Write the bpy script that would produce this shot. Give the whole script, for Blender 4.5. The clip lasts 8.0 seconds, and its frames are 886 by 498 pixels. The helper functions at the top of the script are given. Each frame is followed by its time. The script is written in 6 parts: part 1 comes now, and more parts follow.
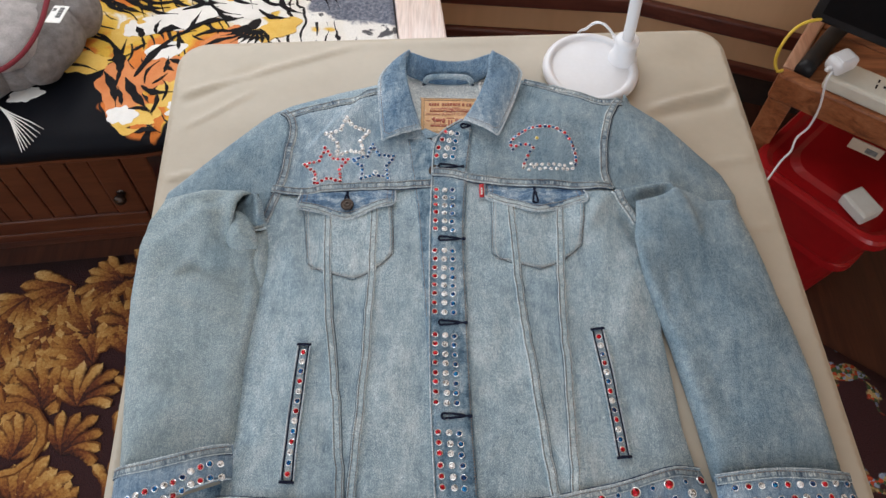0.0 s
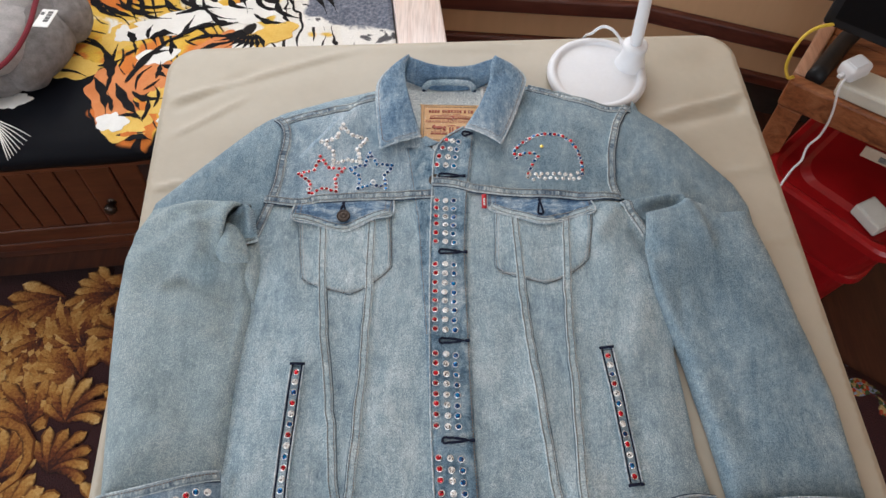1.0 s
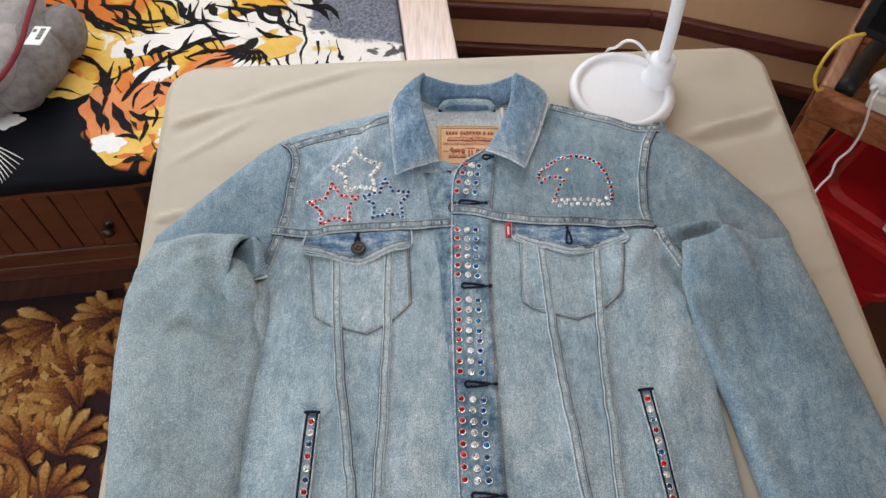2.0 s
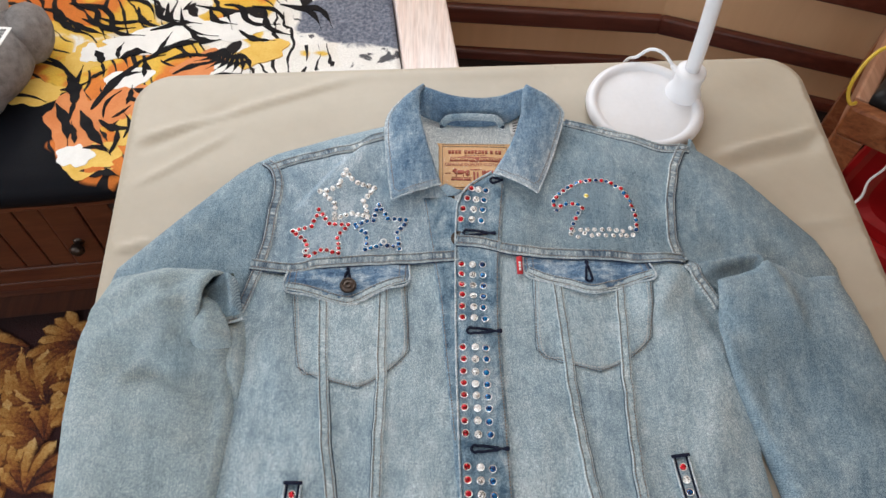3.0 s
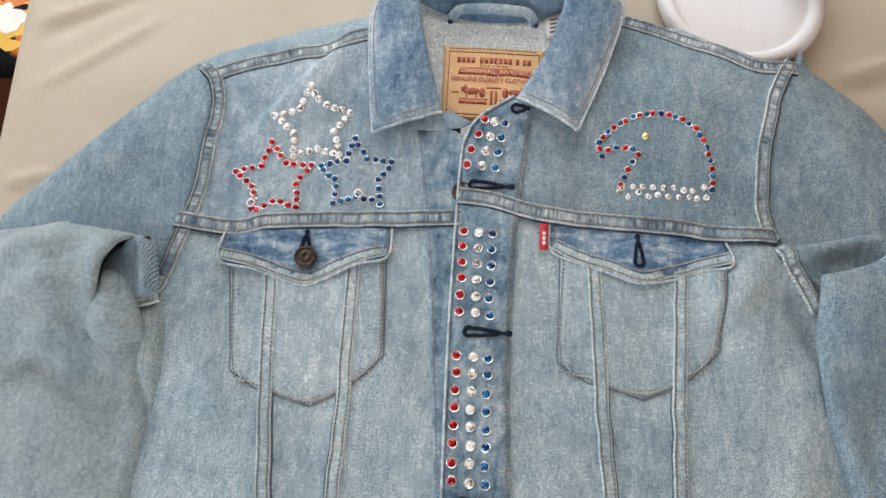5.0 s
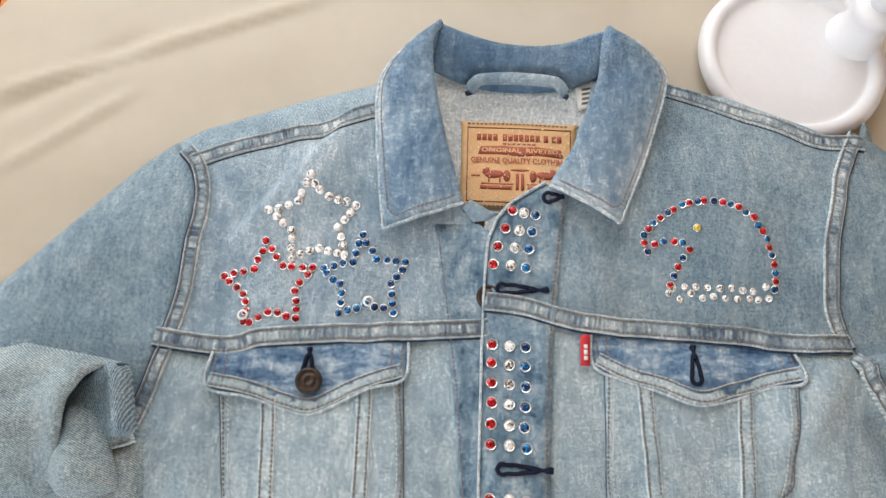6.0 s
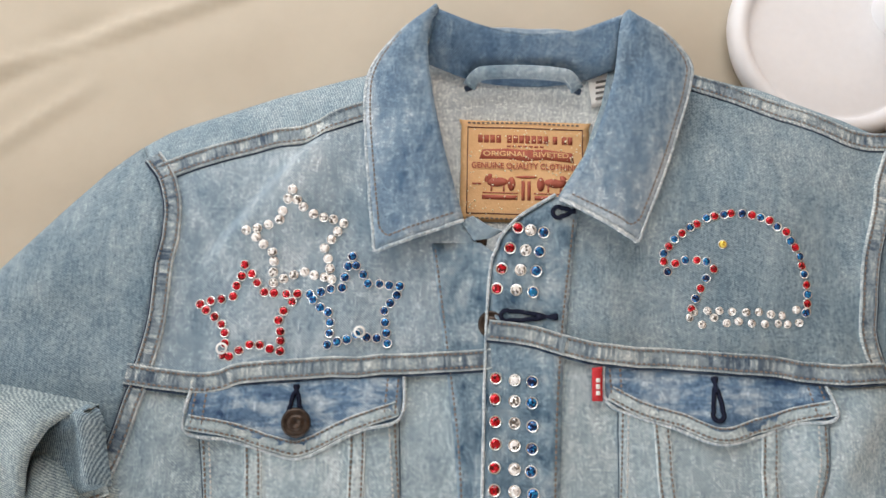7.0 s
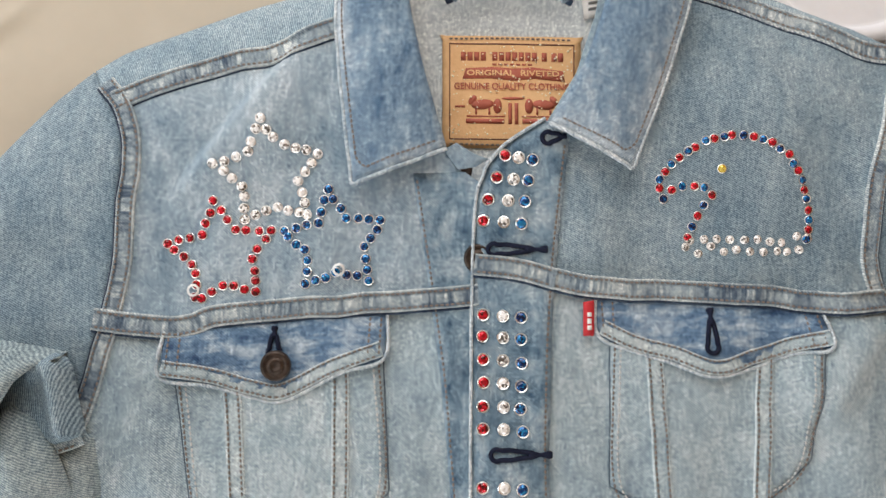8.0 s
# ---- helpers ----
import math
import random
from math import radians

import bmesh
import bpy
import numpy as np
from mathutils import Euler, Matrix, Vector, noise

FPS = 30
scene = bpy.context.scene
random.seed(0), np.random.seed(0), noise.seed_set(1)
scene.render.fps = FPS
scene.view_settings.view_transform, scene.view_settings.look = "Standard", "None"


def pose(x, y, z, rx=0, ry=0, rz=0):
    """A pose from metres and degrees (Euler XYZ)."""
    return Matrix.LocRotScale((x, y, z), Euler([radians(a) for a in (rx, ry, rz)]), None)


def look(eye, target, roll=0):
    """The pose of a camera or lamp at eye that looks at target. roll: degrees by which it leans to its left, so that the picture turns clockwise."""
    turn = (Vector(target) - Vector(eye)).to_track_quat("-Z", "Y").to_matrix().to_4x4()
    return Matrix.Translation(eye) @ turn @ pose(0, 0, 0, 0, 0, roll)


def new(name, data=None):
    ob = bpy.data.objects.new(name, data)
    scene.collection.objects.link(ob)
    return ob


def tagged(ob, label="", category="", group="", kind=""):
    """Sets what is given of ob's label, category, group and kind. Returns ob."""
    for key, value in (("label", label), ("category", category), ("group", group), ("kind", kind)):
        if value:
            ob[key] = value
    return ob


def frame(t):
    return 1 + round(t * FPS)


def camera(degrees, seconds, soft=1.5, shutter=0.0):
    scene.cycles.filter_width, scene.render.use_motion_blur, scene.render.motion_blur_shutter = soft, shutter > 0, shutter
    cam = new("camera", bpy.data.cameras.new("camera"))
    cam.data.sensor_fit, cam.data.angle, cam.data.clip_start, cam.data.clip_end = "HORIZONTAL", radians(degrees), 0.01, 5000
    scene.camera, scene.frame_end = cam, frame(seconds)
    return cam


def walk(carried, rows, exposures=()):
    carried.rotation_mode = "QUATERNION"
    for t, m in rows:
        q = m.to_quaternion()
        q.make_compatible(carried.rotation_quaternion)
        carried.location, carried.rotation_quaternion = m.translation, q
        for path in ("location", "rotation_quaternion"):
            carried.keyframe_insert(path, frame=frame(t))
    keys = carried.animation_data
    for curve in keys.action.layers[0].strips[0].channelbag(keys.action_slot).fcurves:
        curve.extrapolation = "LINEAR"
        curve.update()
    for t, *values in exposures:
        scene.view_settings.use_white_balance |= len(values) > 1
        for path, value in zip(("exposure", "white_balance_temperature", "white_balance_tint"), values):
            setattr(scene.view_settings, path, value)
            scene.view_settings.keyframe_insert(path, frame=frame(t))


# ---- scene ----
cam = camera(60.5, 8.0)
PATH = [
    (0, (-0.0183, 0.0376, 1.6030), (-0.0009, 1.0634, -0.1140), 1.4),
    (0.5, (-0.0192, 0.0436, 1.5850), (0.0013, 1.0704, -0.1320), 1.6),
    (1, (-0.0206, 0.0676, 1.5670), (0.0002, 1.1104, -0.1390), 1.6),
    (1.5, (-0.0290, 0.0928, 1.5510), (-0.0069, 1.1436, -0.1500), 1.6),
    (1.7, (-0.0366, 0.1070, 1.5440), (-0.0136, 1.1568, -0.1590), 1.4),
    (2.8, (-0.0682, 0.2038, 1.4720), (-0.0219, 1.2650, -0.2230), 1.9),
    (3, (-0.0588, 0.2226, 1.4530), (-0.0096, 1.2777, -0.2450), 2.6),
    (3.5, (-0.0368, 0.2611, 1.4070), (-0.0096, 1.2797, -0.3150), 4.0),
    (4, (-0.0175, 0.3146, 1.3670), (0.0133, 1.3132, -0.3660), 5.1),
    (4.2, (-0.0131, 0.3295, 1.3510), (0.0073, 1.2723, -0.4120), 4.9),
    (5.3, (-0.0368, 0.4621, 1.2920), (-0.0724, 1.0852, -0.6080), -0.4),
    (5.5, (-0.0454, 0.4804, 1.2790), (-0.0673, 1.1301, -0.6130), 0.8),
    (6, (-0.0583, 0.5247, 1.2560), (-0.0408, 1.1885, -0.6300), 3.5),
    (6.5, (-0.0573, 0.5647, 1.2440), (-0.0411, 1.1365, -0.6720), 3.0),
    (7, (-0.0593, 0.6057, 1.2270), (-0.0322, 1.0522, -0.7230), 4.9),
    (7.5, (-0.0556, 0.6337, 1.2110), (0.0021, 0.9413, -0.7640), 11.1),
    (8, (-0.0587, 0.6307, 1.2030), (0.0149, 0.8120, -0.7870), 22.2),
]
walk(cam, [(t, look(eye, target, roll)) for t, eye, target, roll in PATH],
     exposures=[(0.0, -0.04, 6100, 9), (1.7, 0.01, 6100, 9), (4.2, 0.13, 6250, 8), (5.4, 0.16, 6350, 9), (6.5, 0.28, 6450, 9), (7.2, 0.11, 6550, 10), (8.0, 0.12, 6550, 10)])

# ---- light: a window over the bed, added fill lamps west and south ----
world = bpy.data.worlds.new("sky")
scene.world = world
world.use_nodes = True
wn = world.node_tree.nodes
sky = wn.new("ShaderNodeTexSky")
sky.sky_type = "NISHITA"
sky.sun_disc = False
sky.sun_elevation, sky.sun_rotation = radians(48), radians(-20)
world.node_tree.links.new(sky.outputs[0], wn["Background"].inputs[0])
wn["Background"].inputs[1].default_value = 0.1


def area(name, eye, target, sx, sy, watts, colour):
    data = bpy.data.lights.new(name, "AREA")
    data.shape, data.size, data.size_y, data.energy, data.color = "RECTANGLE", sx, sy, watts, colour
    ob = new(name, data)
    ob.matrix_world = look(eye, target)
    return ob


area("window_daylight", (-0.37, 1.66, 1.42), (-0.28, 1.00, 0.62), 1.60, 0.95, 15.0, (1.0, 0.985, 0.96))
# added fill lamps, in unseen openings west of and behind the camera
area("west_fill", (-1.97, 0.1, 1.42), (0.0, 0.2, 0.9), 1.15, 0.95, 19, (0.96, 0.985, 1.0))
area("south_fill", (0.2, -1.87, 1.55), (0.12, 0.4, 0.8), 1.9, 1.15, 26, (0.95, 0.98, 1.0))

# ---- materials ----
TZ = 0.74


def material(name, rough=0.6, metal=0.0):
    m = bpy.data.materials.new(name)
    m.use_nodes = True
    b = m.node_tree.nodes["Principled BSDF"]
    b.inputs["Roughness"].default_value, b.inputs["Metallic"].default_value = rough, metal
    return m, m.node_tree.nodes, m.node_tree.links, b


def node(ns, kind, **inputs):
    n = ns.new(kind)
    for k, v in inputs.items():
        n.inputs[k.replace("_", " ")].default_value = v
    return n


def ramp(ns, ls, src, stops, interp="LINEAR"):
    r = ns.new("ShaderNodeValToRGB")
    r.color_ramp.interpolation = interp
    els = r.color_ramp.elements
    while len(els) < len(stops):
        els.new(0.5)
    for e, (p, c) in zip(els, stops):
        e.position, e.color = p, (*c, 1)
    ls.new(src, r.inputs[0])
    return r.outputs[0]


def mix(ns, ls, fac, a, b, kind="MIX"):
    m = ns.new("ShaderNodeMix")
    m.data_type, m.blend_type = "RGBA", kind
    for i, v in ((0, fac), (6, a), (7, b)):
        if isinstance(v, bpy.types.NodeSocket):
            ls.new(v, m.inputs[i])
        elif i == 0:
            m.inputs[0].default_value = v
        else:
            m.inputs[i].default_value = (*v, 1)
    return m.outputs[2]


def maths(ns, ls, op, a, b=0.0):
    m = ns.new("ShaderNodeMath")
    m.operation = op
    for i, v in ((0, a), (1, b)):
        if isinstance(v, bpy.types.NodeSocket):
            ls.new(v, m.inputs[i])
        else:
            m.inputs[i].default_value = v
    return m.outputs[0]


def place(ns, ls, scale=(1, 1, 1), rot=(0, 0, 0)):
    tc = ns.new("ShaderNodeTexCoord")
    mp = ns.new("ShaderNodeMapping")
    mp.inputs["Scale"].default_value, mp.inputs["Rotation"].default_value = scale, rot
    ls.new(tc.outputs["Object"], mp.inputs[0])
    return mp.outputs[0]


def noisy(ns, ls, vec, scale, detail=4.0, rough=0.55, warp=0.0):
    n = node(ns, "ShaderNodeTexNoise", Scale=scale, Detail=detail, Roughness=rough, Distortion=warp)
    ls.new(vec, n.inputs["Vector"])
    return n.outputs["Fac"]


def bump(ns, ls, b, height, strength, dist):
    n = node(ns, "ShaderNodeBump", Strength=strength, Distance=dist)
    ls.new(height, n.inputs["Height"])
    ls.new(n.outputs[0], b.inputs["Normal"])
    return n


def speckled(name, c0, c1, scale, rough=0.5, metal=0.0, relief=0.2, dist=0.001, coat=0.0, stretch=(1, 1, 1)):
    """A plain surface that varies at two scales."""
    m, ns, ls, b = material(name, rough, metal)
    v = place(ns, ls, stretch)
    big, fine = noisy(ns, ls, v, scale), noisy(ns, ls, v, scale * 9, 3)
    f = maths(ns, ls, "ADD", maths(ns, ls, "MULTIPLY", big, 0.65), maths(ns, ls, "MULTIPLY", fine, 0.35))
    ls.new(ramp(ns, ls, f, [(0.3, c0), (0.7, c1)]), b.inputs["Base Color"])
    bump(ns, ls, b, fine, relief, dist)
    b.inputs["Coat Weight"].default_value = coat
    return m


def denim(name, dark, mid, pale, wear=0.5, twill=1.0, cross=-50, patch=42, spread=0.55, along=0.0, worn=(), bars_by=1.0, streaky=0.55, run_of=(105, 30, 20)):
    """Washed twill: slanting ribs, slubs along the warp, faded clouds, worn edges."""
    m, ns, ls, b = material(name, 0.9)
    b.inputs["Sheen Weight"].default_value = 0.06
    b.inputs["Specular IOR Level"].default_value = 0.25
    v = place(ns, ls)
    cloud = noisy(ns, ls, place(ns, ls, (1.3, 0.8, 1)), 9, 4, 0.6)
    patchy = noisy(ns, ls, v, patch, 6, 0.72)
    fade = maths(ns, ls, "ADD", maths(ns, ls, "ADD", maths(ns, ls, "MULTIPLY", cloud, 0.6), 0.2), maths(ns, ls, "MULTIPLY", patchy, spread))
    streak = noisy(ns, ls, place(ns, ls, run_of), 1.0, 5, 0.68, 0.6)
    fade = maths(ns, ls, "ADD", fade, maths(ns, ls, "MULTIPLY", maths(ns, ls, "SUBTRACT", streak, 0.5), streaky))
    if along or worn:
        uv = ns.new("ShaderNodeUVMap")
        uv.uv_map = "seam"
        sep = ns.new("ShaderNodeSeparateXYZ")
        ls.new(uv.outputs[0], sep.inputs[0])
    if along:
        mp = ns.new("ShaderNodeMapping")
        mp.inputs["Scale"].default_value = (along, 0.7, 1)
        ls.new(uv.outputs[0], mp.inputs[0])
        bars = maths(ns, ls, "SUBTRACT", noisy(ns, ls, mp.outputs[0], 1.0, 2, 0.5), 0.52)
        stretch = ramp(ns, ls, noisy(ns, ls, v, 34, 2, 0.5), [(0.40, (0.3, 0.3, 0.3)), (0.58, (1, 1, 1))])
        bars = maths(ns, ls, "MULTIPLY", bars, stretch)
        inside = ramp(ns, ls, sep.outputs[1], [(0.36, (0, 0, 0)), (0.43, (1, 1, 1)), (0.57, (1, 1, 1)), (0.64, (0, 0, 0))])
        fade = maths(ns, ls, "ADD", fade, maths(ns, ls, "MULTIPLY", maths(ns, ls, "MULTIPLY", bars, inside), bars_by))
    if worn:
        # tones across the strip: worn edges, plus groove shade where the stops dip
        cross_tone = ramp(ns, ls, sep.outputs[1], [(p, (g, g, g)) for p, g in worn])
        fade = maths(ns, ls, "ADD", fade, maths(ns, ls, "SUBTRACT", cross_tone, 0.5))
    fade = maths(ns, ls, "ADD", fade, wear - 0.5 - spread / 2)
    base = ramp(ns, ls, fade, [(0.28, dark), (0.5, mid), (0.74, pale)])
    slub = noisy(ns, ls, place(ns, ls, (1200, 120, 300)), 1, 3, 0.7)
    weft = noisy(ns, ls, place(ns, ls, (150, 1100, 300)), 1, 2)
    fleck = noisy(ns, ls, v, 700, 3, 0.75)
    w = ns.new("ShaderNodeTexWave")
    w.inputs["Scale"].default_value, w.inputs["Distortion"].default_value = 285, 3.2
    w.inputs["Detail"].default_value, w.inputs["Detail Scale"].default_value = 2, 0.8
    ls.new(place(ns, ls, (1, 1, 0.2), (0, 0, radians(cross))), w.inputs["Vector"])
    rib = maths(ns, ls, "ADD", maths(ns, ls, "MULTIPLY", w.outputs["Fac"], 0.16 * twill),
                maths(ns, ls, "ADD", maths(ns, ls, "MULTIPLY", slub, 0.28), maths(ns, ls, "MULTIPLY", weft, 0.12)))
    rib = maths(ns, ls, "ADD", maths(ns, ls, "ADD", rib, 0.08 * (1 - twill) + 0.015), maths(ns, ls, "MULTIPLY", fleck, 0.60))
    tone = ramp(ns, ls, rib, [(0.43, (0.32, 0.39, 0.49)), (0.605, (0.96, 0.98, 1.0)), (0.765, (1.85, 1.79, 1.72))])
    ls.new(mix(ns, ls, 1.0, base, tone, "MULTIPLY"), b.inputs["Base Color"])
    bump(ns, ls, b, rib, 0.55, 0.0006)
    return m


DENIM = denim("washed_denim", (0.135, 0.21, 0.272), (0.262, 0.344, 0.402), (0.47, 0.54, 0.58), 0.53)
DENIM_PANEL = denim("paler_washed_denim", (0.175, 0.245, 0.300), (0.325, 0.412, 0.452), (0.50, 0.57, 0.59), 0.52)
# paler copy for the lit left sleeve; the light is put into the colour
DENIM_LIT_SLEEVE = denim("lit_sleeve_denim", (0.20, 0.262, 0.285), (0.305, 0.375, 0.392), (0.42, 0.475, 0.48), 0.49, 1.0, -62, streaky=0.35)
# darker copy for right side and upper sleeves; shade put into the colour
DENIM_SHADED = denim("shaded_denim", (0.125, 0.19, 0.24), (0.216, 0.290, 0.334), (0.35, 0.42, 0.45), 0.49, 1.0, -62)
DENIM_RIBBED = denim("ribbed_denim", (0.15, 0.23, 0.29), (0.25, 0.335, 0.385), (0.38, 0.455, 0.49), 0.5, 1.4, 3)
DENIM_DEEP = denim("less_washed_denim", (0.035, 0.080, 0.135), (0.185, 0.270, 0.335), (0.42, 0.49, 0.53), 0.50, 1.0, -50, 60, 0.9)
DENIM_COLLAR = denim("collar_denim", (0.07, 0.13, 0.21), (0.20, 0.285, 0.365), (0.47, 0.53, 0.57), 0.46, 1.1, 50, 170, 0.55, 0.0, [(0.60, 0.48), (0.80, 0.53), (0.97, 0.68)])
DENIM_BAND = denim("band_denim", (0.075, 0.14, 0.225), (0.205, 0.285, 0.365), (0.45, 0.52, 0.565), 0.5)
# pale worn edges; shade of the stitch grooves is put in as dips
WEAR_AND_GROOVE = [(0.05, 0.68), (0.22, 0.64), (0.30, 0.40), (0.365, 0.40), (0.44, 0.52), (0.56, 0.52), (0.635, 0.40), (0.70, 0.40), (0.78, 0.64), (0.95, 0.68)]
DENIM_SEAM = denim("puckered_seam_denim", (0.075, 0.11, 0.155), (0.265, 0.325, 0.355), (0.56, 0.60, 0.59), 0.49, 0.9, -50, 30, 0.75, 330, WEAR_AND_GROOVE, 1.25)
DENIM_SEAM_SOFT = denim("flat_seam_denim", (0.20, 0.275, 0.325), (0.36, 0.445, 0.475), (0.56, 0.62, 0.625), 0.54, 0.9, -50, 60, 0.6, 260, WEAR_AND_GROOVE, 0.5)
DENIM_FLAP = denim("indigo_flap_denim", (0.03, 0.07, 0.15), (0.13, 0.215, 0.32), (0.42, 0.50, 0.56), 0.50, 1.0, -50, 60, 0.95, streaky=0.9, run_of=(38, 150, 20))
DENIM_INDIGO = denim("indigo_denim", (0.05, 0.10, 0.18), (0.125, 0.205, 0.30), (0.27, 0.36, 0.44), 0.5, 1.1, 50, 130, 0.5)
# line tones: unfaded denim, with the shade of seam gaps put into the colour
DENIM_DARK = denim("unfaded_and_shade_denim", (0.012, 0.02, 0.04), (0.03, 0.05, 0.085), (0.10, 0.14, 0.19), 0.5, 0.6, -50, 120, 0.8)
DENIM_LINE = denim("half_faded_and_shade_denim", (0.045, 0.07, 0.10), (0.10, 0.14, 0.175), (0.22, 0.28, 0.32), 0.5, 0.6, -50, 120, 0.8)
DENIM_BACK = denim("inside_of_denim", (0.54, 0.59, 0.60), (0.63, 0.68, 0.69), (0.70, 0.74, 0.74), 0.55, 0.7, 50)
DENIM_EDGE = denim("worn_white_denim_edge", (0.22, 0.29, 0.35), (0.46, 0.52, 0.55), (0.70, 0.74, 0.75), 0.52, 0.5, -50, 130, 1.0)
THREAD = speckled("tan_thread", (0.10, 0.080, 0.067), (0.31, 0.26, 0.225), 300, 0.85)
THREAD_PALE = speckled("pale_thread", (0.42, 0.44, 0.44), (0.62, 0.63, 0.62), 300, 0.85)
NAVY = speckled("navy_thread", (0.006, 0.008, 0.02), (0.02, 0.025, 0.05), 200, 0.75, relief=0.6)
NAVY.node_tree.nodes["Principled BSDF"].inputs["Specular IOR Level"].default_value = 0.1
LEATHER = speckled("tan_leatherette", (0.72, 0.42, 0.19), (0.86, 0.55, 0.28), 60, 0.55, relief=0.25)
CARD = speckled("cream_card", (0.42, 0.34, 0.26), (0.52, 0.43, 0.34), 60, 0.8)
FLEECE_WHITE = speckled("white_fleece_print", (0.74, 0.73, 0.70), (0.86, 0.85, 0.82), 40, 0.75)
FLEECE_YELLOW = speckled("yellow_fleece_print", (0.66, 0.38, 0.05), (0.80, 0.56, 0.14), 30, 0.75)
FLEECE_ORANGE = speckled("orange_fleece_print", (0.58, 0.17, 0.04), (0.70, 0.27, 0.09), 30, 0.75)
FLEECE_BLACK = speckled("black_fleece_print", (0.008, 0.008, 0.010), (0.020, 0.019, 0.020), 60, 0.9)
FLEECE_BLACK.node_tree.nodes["Principled BSDF"].inputs["Specular IOR Level"].default_value = 0.1
PRINT = speckled("brick_red_print", (0.36, 0.075, 0.045), (0.48, 0.13, 0.075), 200, 0.6)
LINE = speckled("brown_print", (0.10, 0.03, 0.02), (0.18, 0.06, 0.04), 200, 0.6)
# the glitter's glints are put into a near-white, non-metal colour
GLITTER = speckled("gold_glitter", (1.0, 0.86, 0.50), (1.0, 0.97, 0.85), 100, 0.2, 0.0)
BRONZE = speckled("dark_bronze", (0.03, 0.023, 0.02), (0.10, 0.077, 0.064), 300, 0.30, 0.85, 0.3)
TAB = speckled("red_ribbon", (0.42, 0.012, 0.02), (0.6, 0.03, 0.04), 300, 0.7)
PAPER = speckled("white_label_cloth", (0.72, 0.72, 0.70), (0.84, 0.84, 0.82), 150, 0.8)
INK = speckled("grey_ink", (0.08, 0.08, 0.08), (0.2, 0.2, 0.2), 200, 0.8)
SILVER = speckled("silver_setting", (0.82, 0.82, 0.80), (0.95, 0.94, 0.92), 400, 0.3, 1.0, 0.1)

# white for rings that paint the glare round two stones
WHITE_RING = speckled("white_ring_glare", (0.82, 0.82, 0.80), (0.9, 0.9, 0.88), 200, 0.25)


def gem(name, deep, mid, bright, metal=0.4):
    """A foiled crystal: bright and dark facet glints are put into the colour."""
    m, ns, ls, b = material(name, 0.08, metal)
    tc, info = ns.new("ShaderNodeTexCoord"), ns.new("ShaderNodeObjectInfo")
    add = ns.new("ShaderNodeVectorMath")
    add.operation = "ADD"
    ls.new(tc.outputs["Object"], add.inputs[0])
    ls.new(maths(ns, ls, "MULTIPLY", info.outputs["Random"], 60.0), add.inputs[1])
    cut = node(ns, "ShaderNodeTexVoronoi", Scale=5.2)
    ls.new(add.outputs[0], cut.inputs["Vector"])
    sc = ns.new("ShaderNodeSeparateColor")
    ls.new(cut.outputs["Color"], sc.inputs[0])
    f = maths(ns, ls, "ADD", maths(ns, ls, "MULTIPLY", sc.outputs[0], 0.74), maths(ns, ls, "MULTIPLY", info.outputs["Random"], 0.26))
    # painted glints: each cell darker or brighter, whatever the lamps do
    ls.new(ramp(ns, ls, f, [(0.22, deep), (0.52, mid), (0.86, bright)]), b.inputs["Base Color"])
    b.inputs["Coat Weight"].default_value, b.inputs["Coat Roughness"].default_value = 0.55, 0.02
    return m


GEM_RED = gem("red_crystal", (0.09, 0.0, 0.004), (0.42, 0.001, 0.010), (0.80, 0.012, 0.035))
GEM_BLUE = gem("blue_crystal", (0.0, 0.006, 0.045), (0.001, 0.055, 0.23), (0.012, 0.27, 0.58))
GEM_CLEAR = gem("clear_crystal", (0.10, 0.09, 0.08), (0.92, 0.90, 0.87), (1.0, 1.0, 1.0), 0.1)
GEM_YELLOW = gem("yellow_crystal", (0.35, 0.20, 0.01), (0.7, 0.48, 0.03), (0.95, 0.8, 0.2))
VINYL = speckled("cream_vinyl", (0.45, 0.40, 0.315), (0.51, 0.455, 0.365), 7, 0.48, relief=0.12, dist=0.0006)
WHITE_PLASTIC = speckled("white_plastic", (0.73, 0.735, 0.76), (0.79, 0.795, 0.82), 20, 0.28, relief=0.03)
IVORY_PLASTIC = speckled("ivory_plastic", (0.60, 0.58, 0.50), (0.68, 0.66, 0.58), 30, 0.4, relief=0.05)
GREY_PLASTIC = speckled("pale_grey_plastic", (0.50, 0.50, 0.47), (0.58, 0.58, 0.55), 40, 0.45, relief=0.05)
RED_PLASTIC = speckled("red_plastic", (0.23, 0.004, 0.006), (0.34, 0.007, 0.009), 6, 0.32, relief=0.05)
BLACK_PLASTIC = speckled("black_plastic", (0.008, 0.008, 0.009), (0.016, 0.016, 0.018), 40, 0.45)
BLACK_PLASTIC.node_tree.nodes["Principled BSDF"].inputs["Specular IOR Level"].default_value = 0.25
SCREEN = speckled("dark_screen", (0.004, 0.004, 0.005), (0.007, 0.007, 0.008), 10, 0.3, relief=0.0)
SCREEN.node_tree.nodes["Principled BSDF"].inputs["Specular IOR Level"].default_value = 0.12
YELLOW = speckled("yellow_cable_sheath", (0.62, 0.42, 0.03), (0.78, 0.56, 0.07), 60, 0.45)
METAL = speckled("steel", (0.35, 0.34, 0.33), (0.5, 0.49, 0.48), 100, 0.35, 1.0)
PLUSH = speckled("grey_plush", (0.17, 0.155, 0.15), (0.40, 0.37, 0.36), 60, 1.0, relief=1.0, dist=0.006)
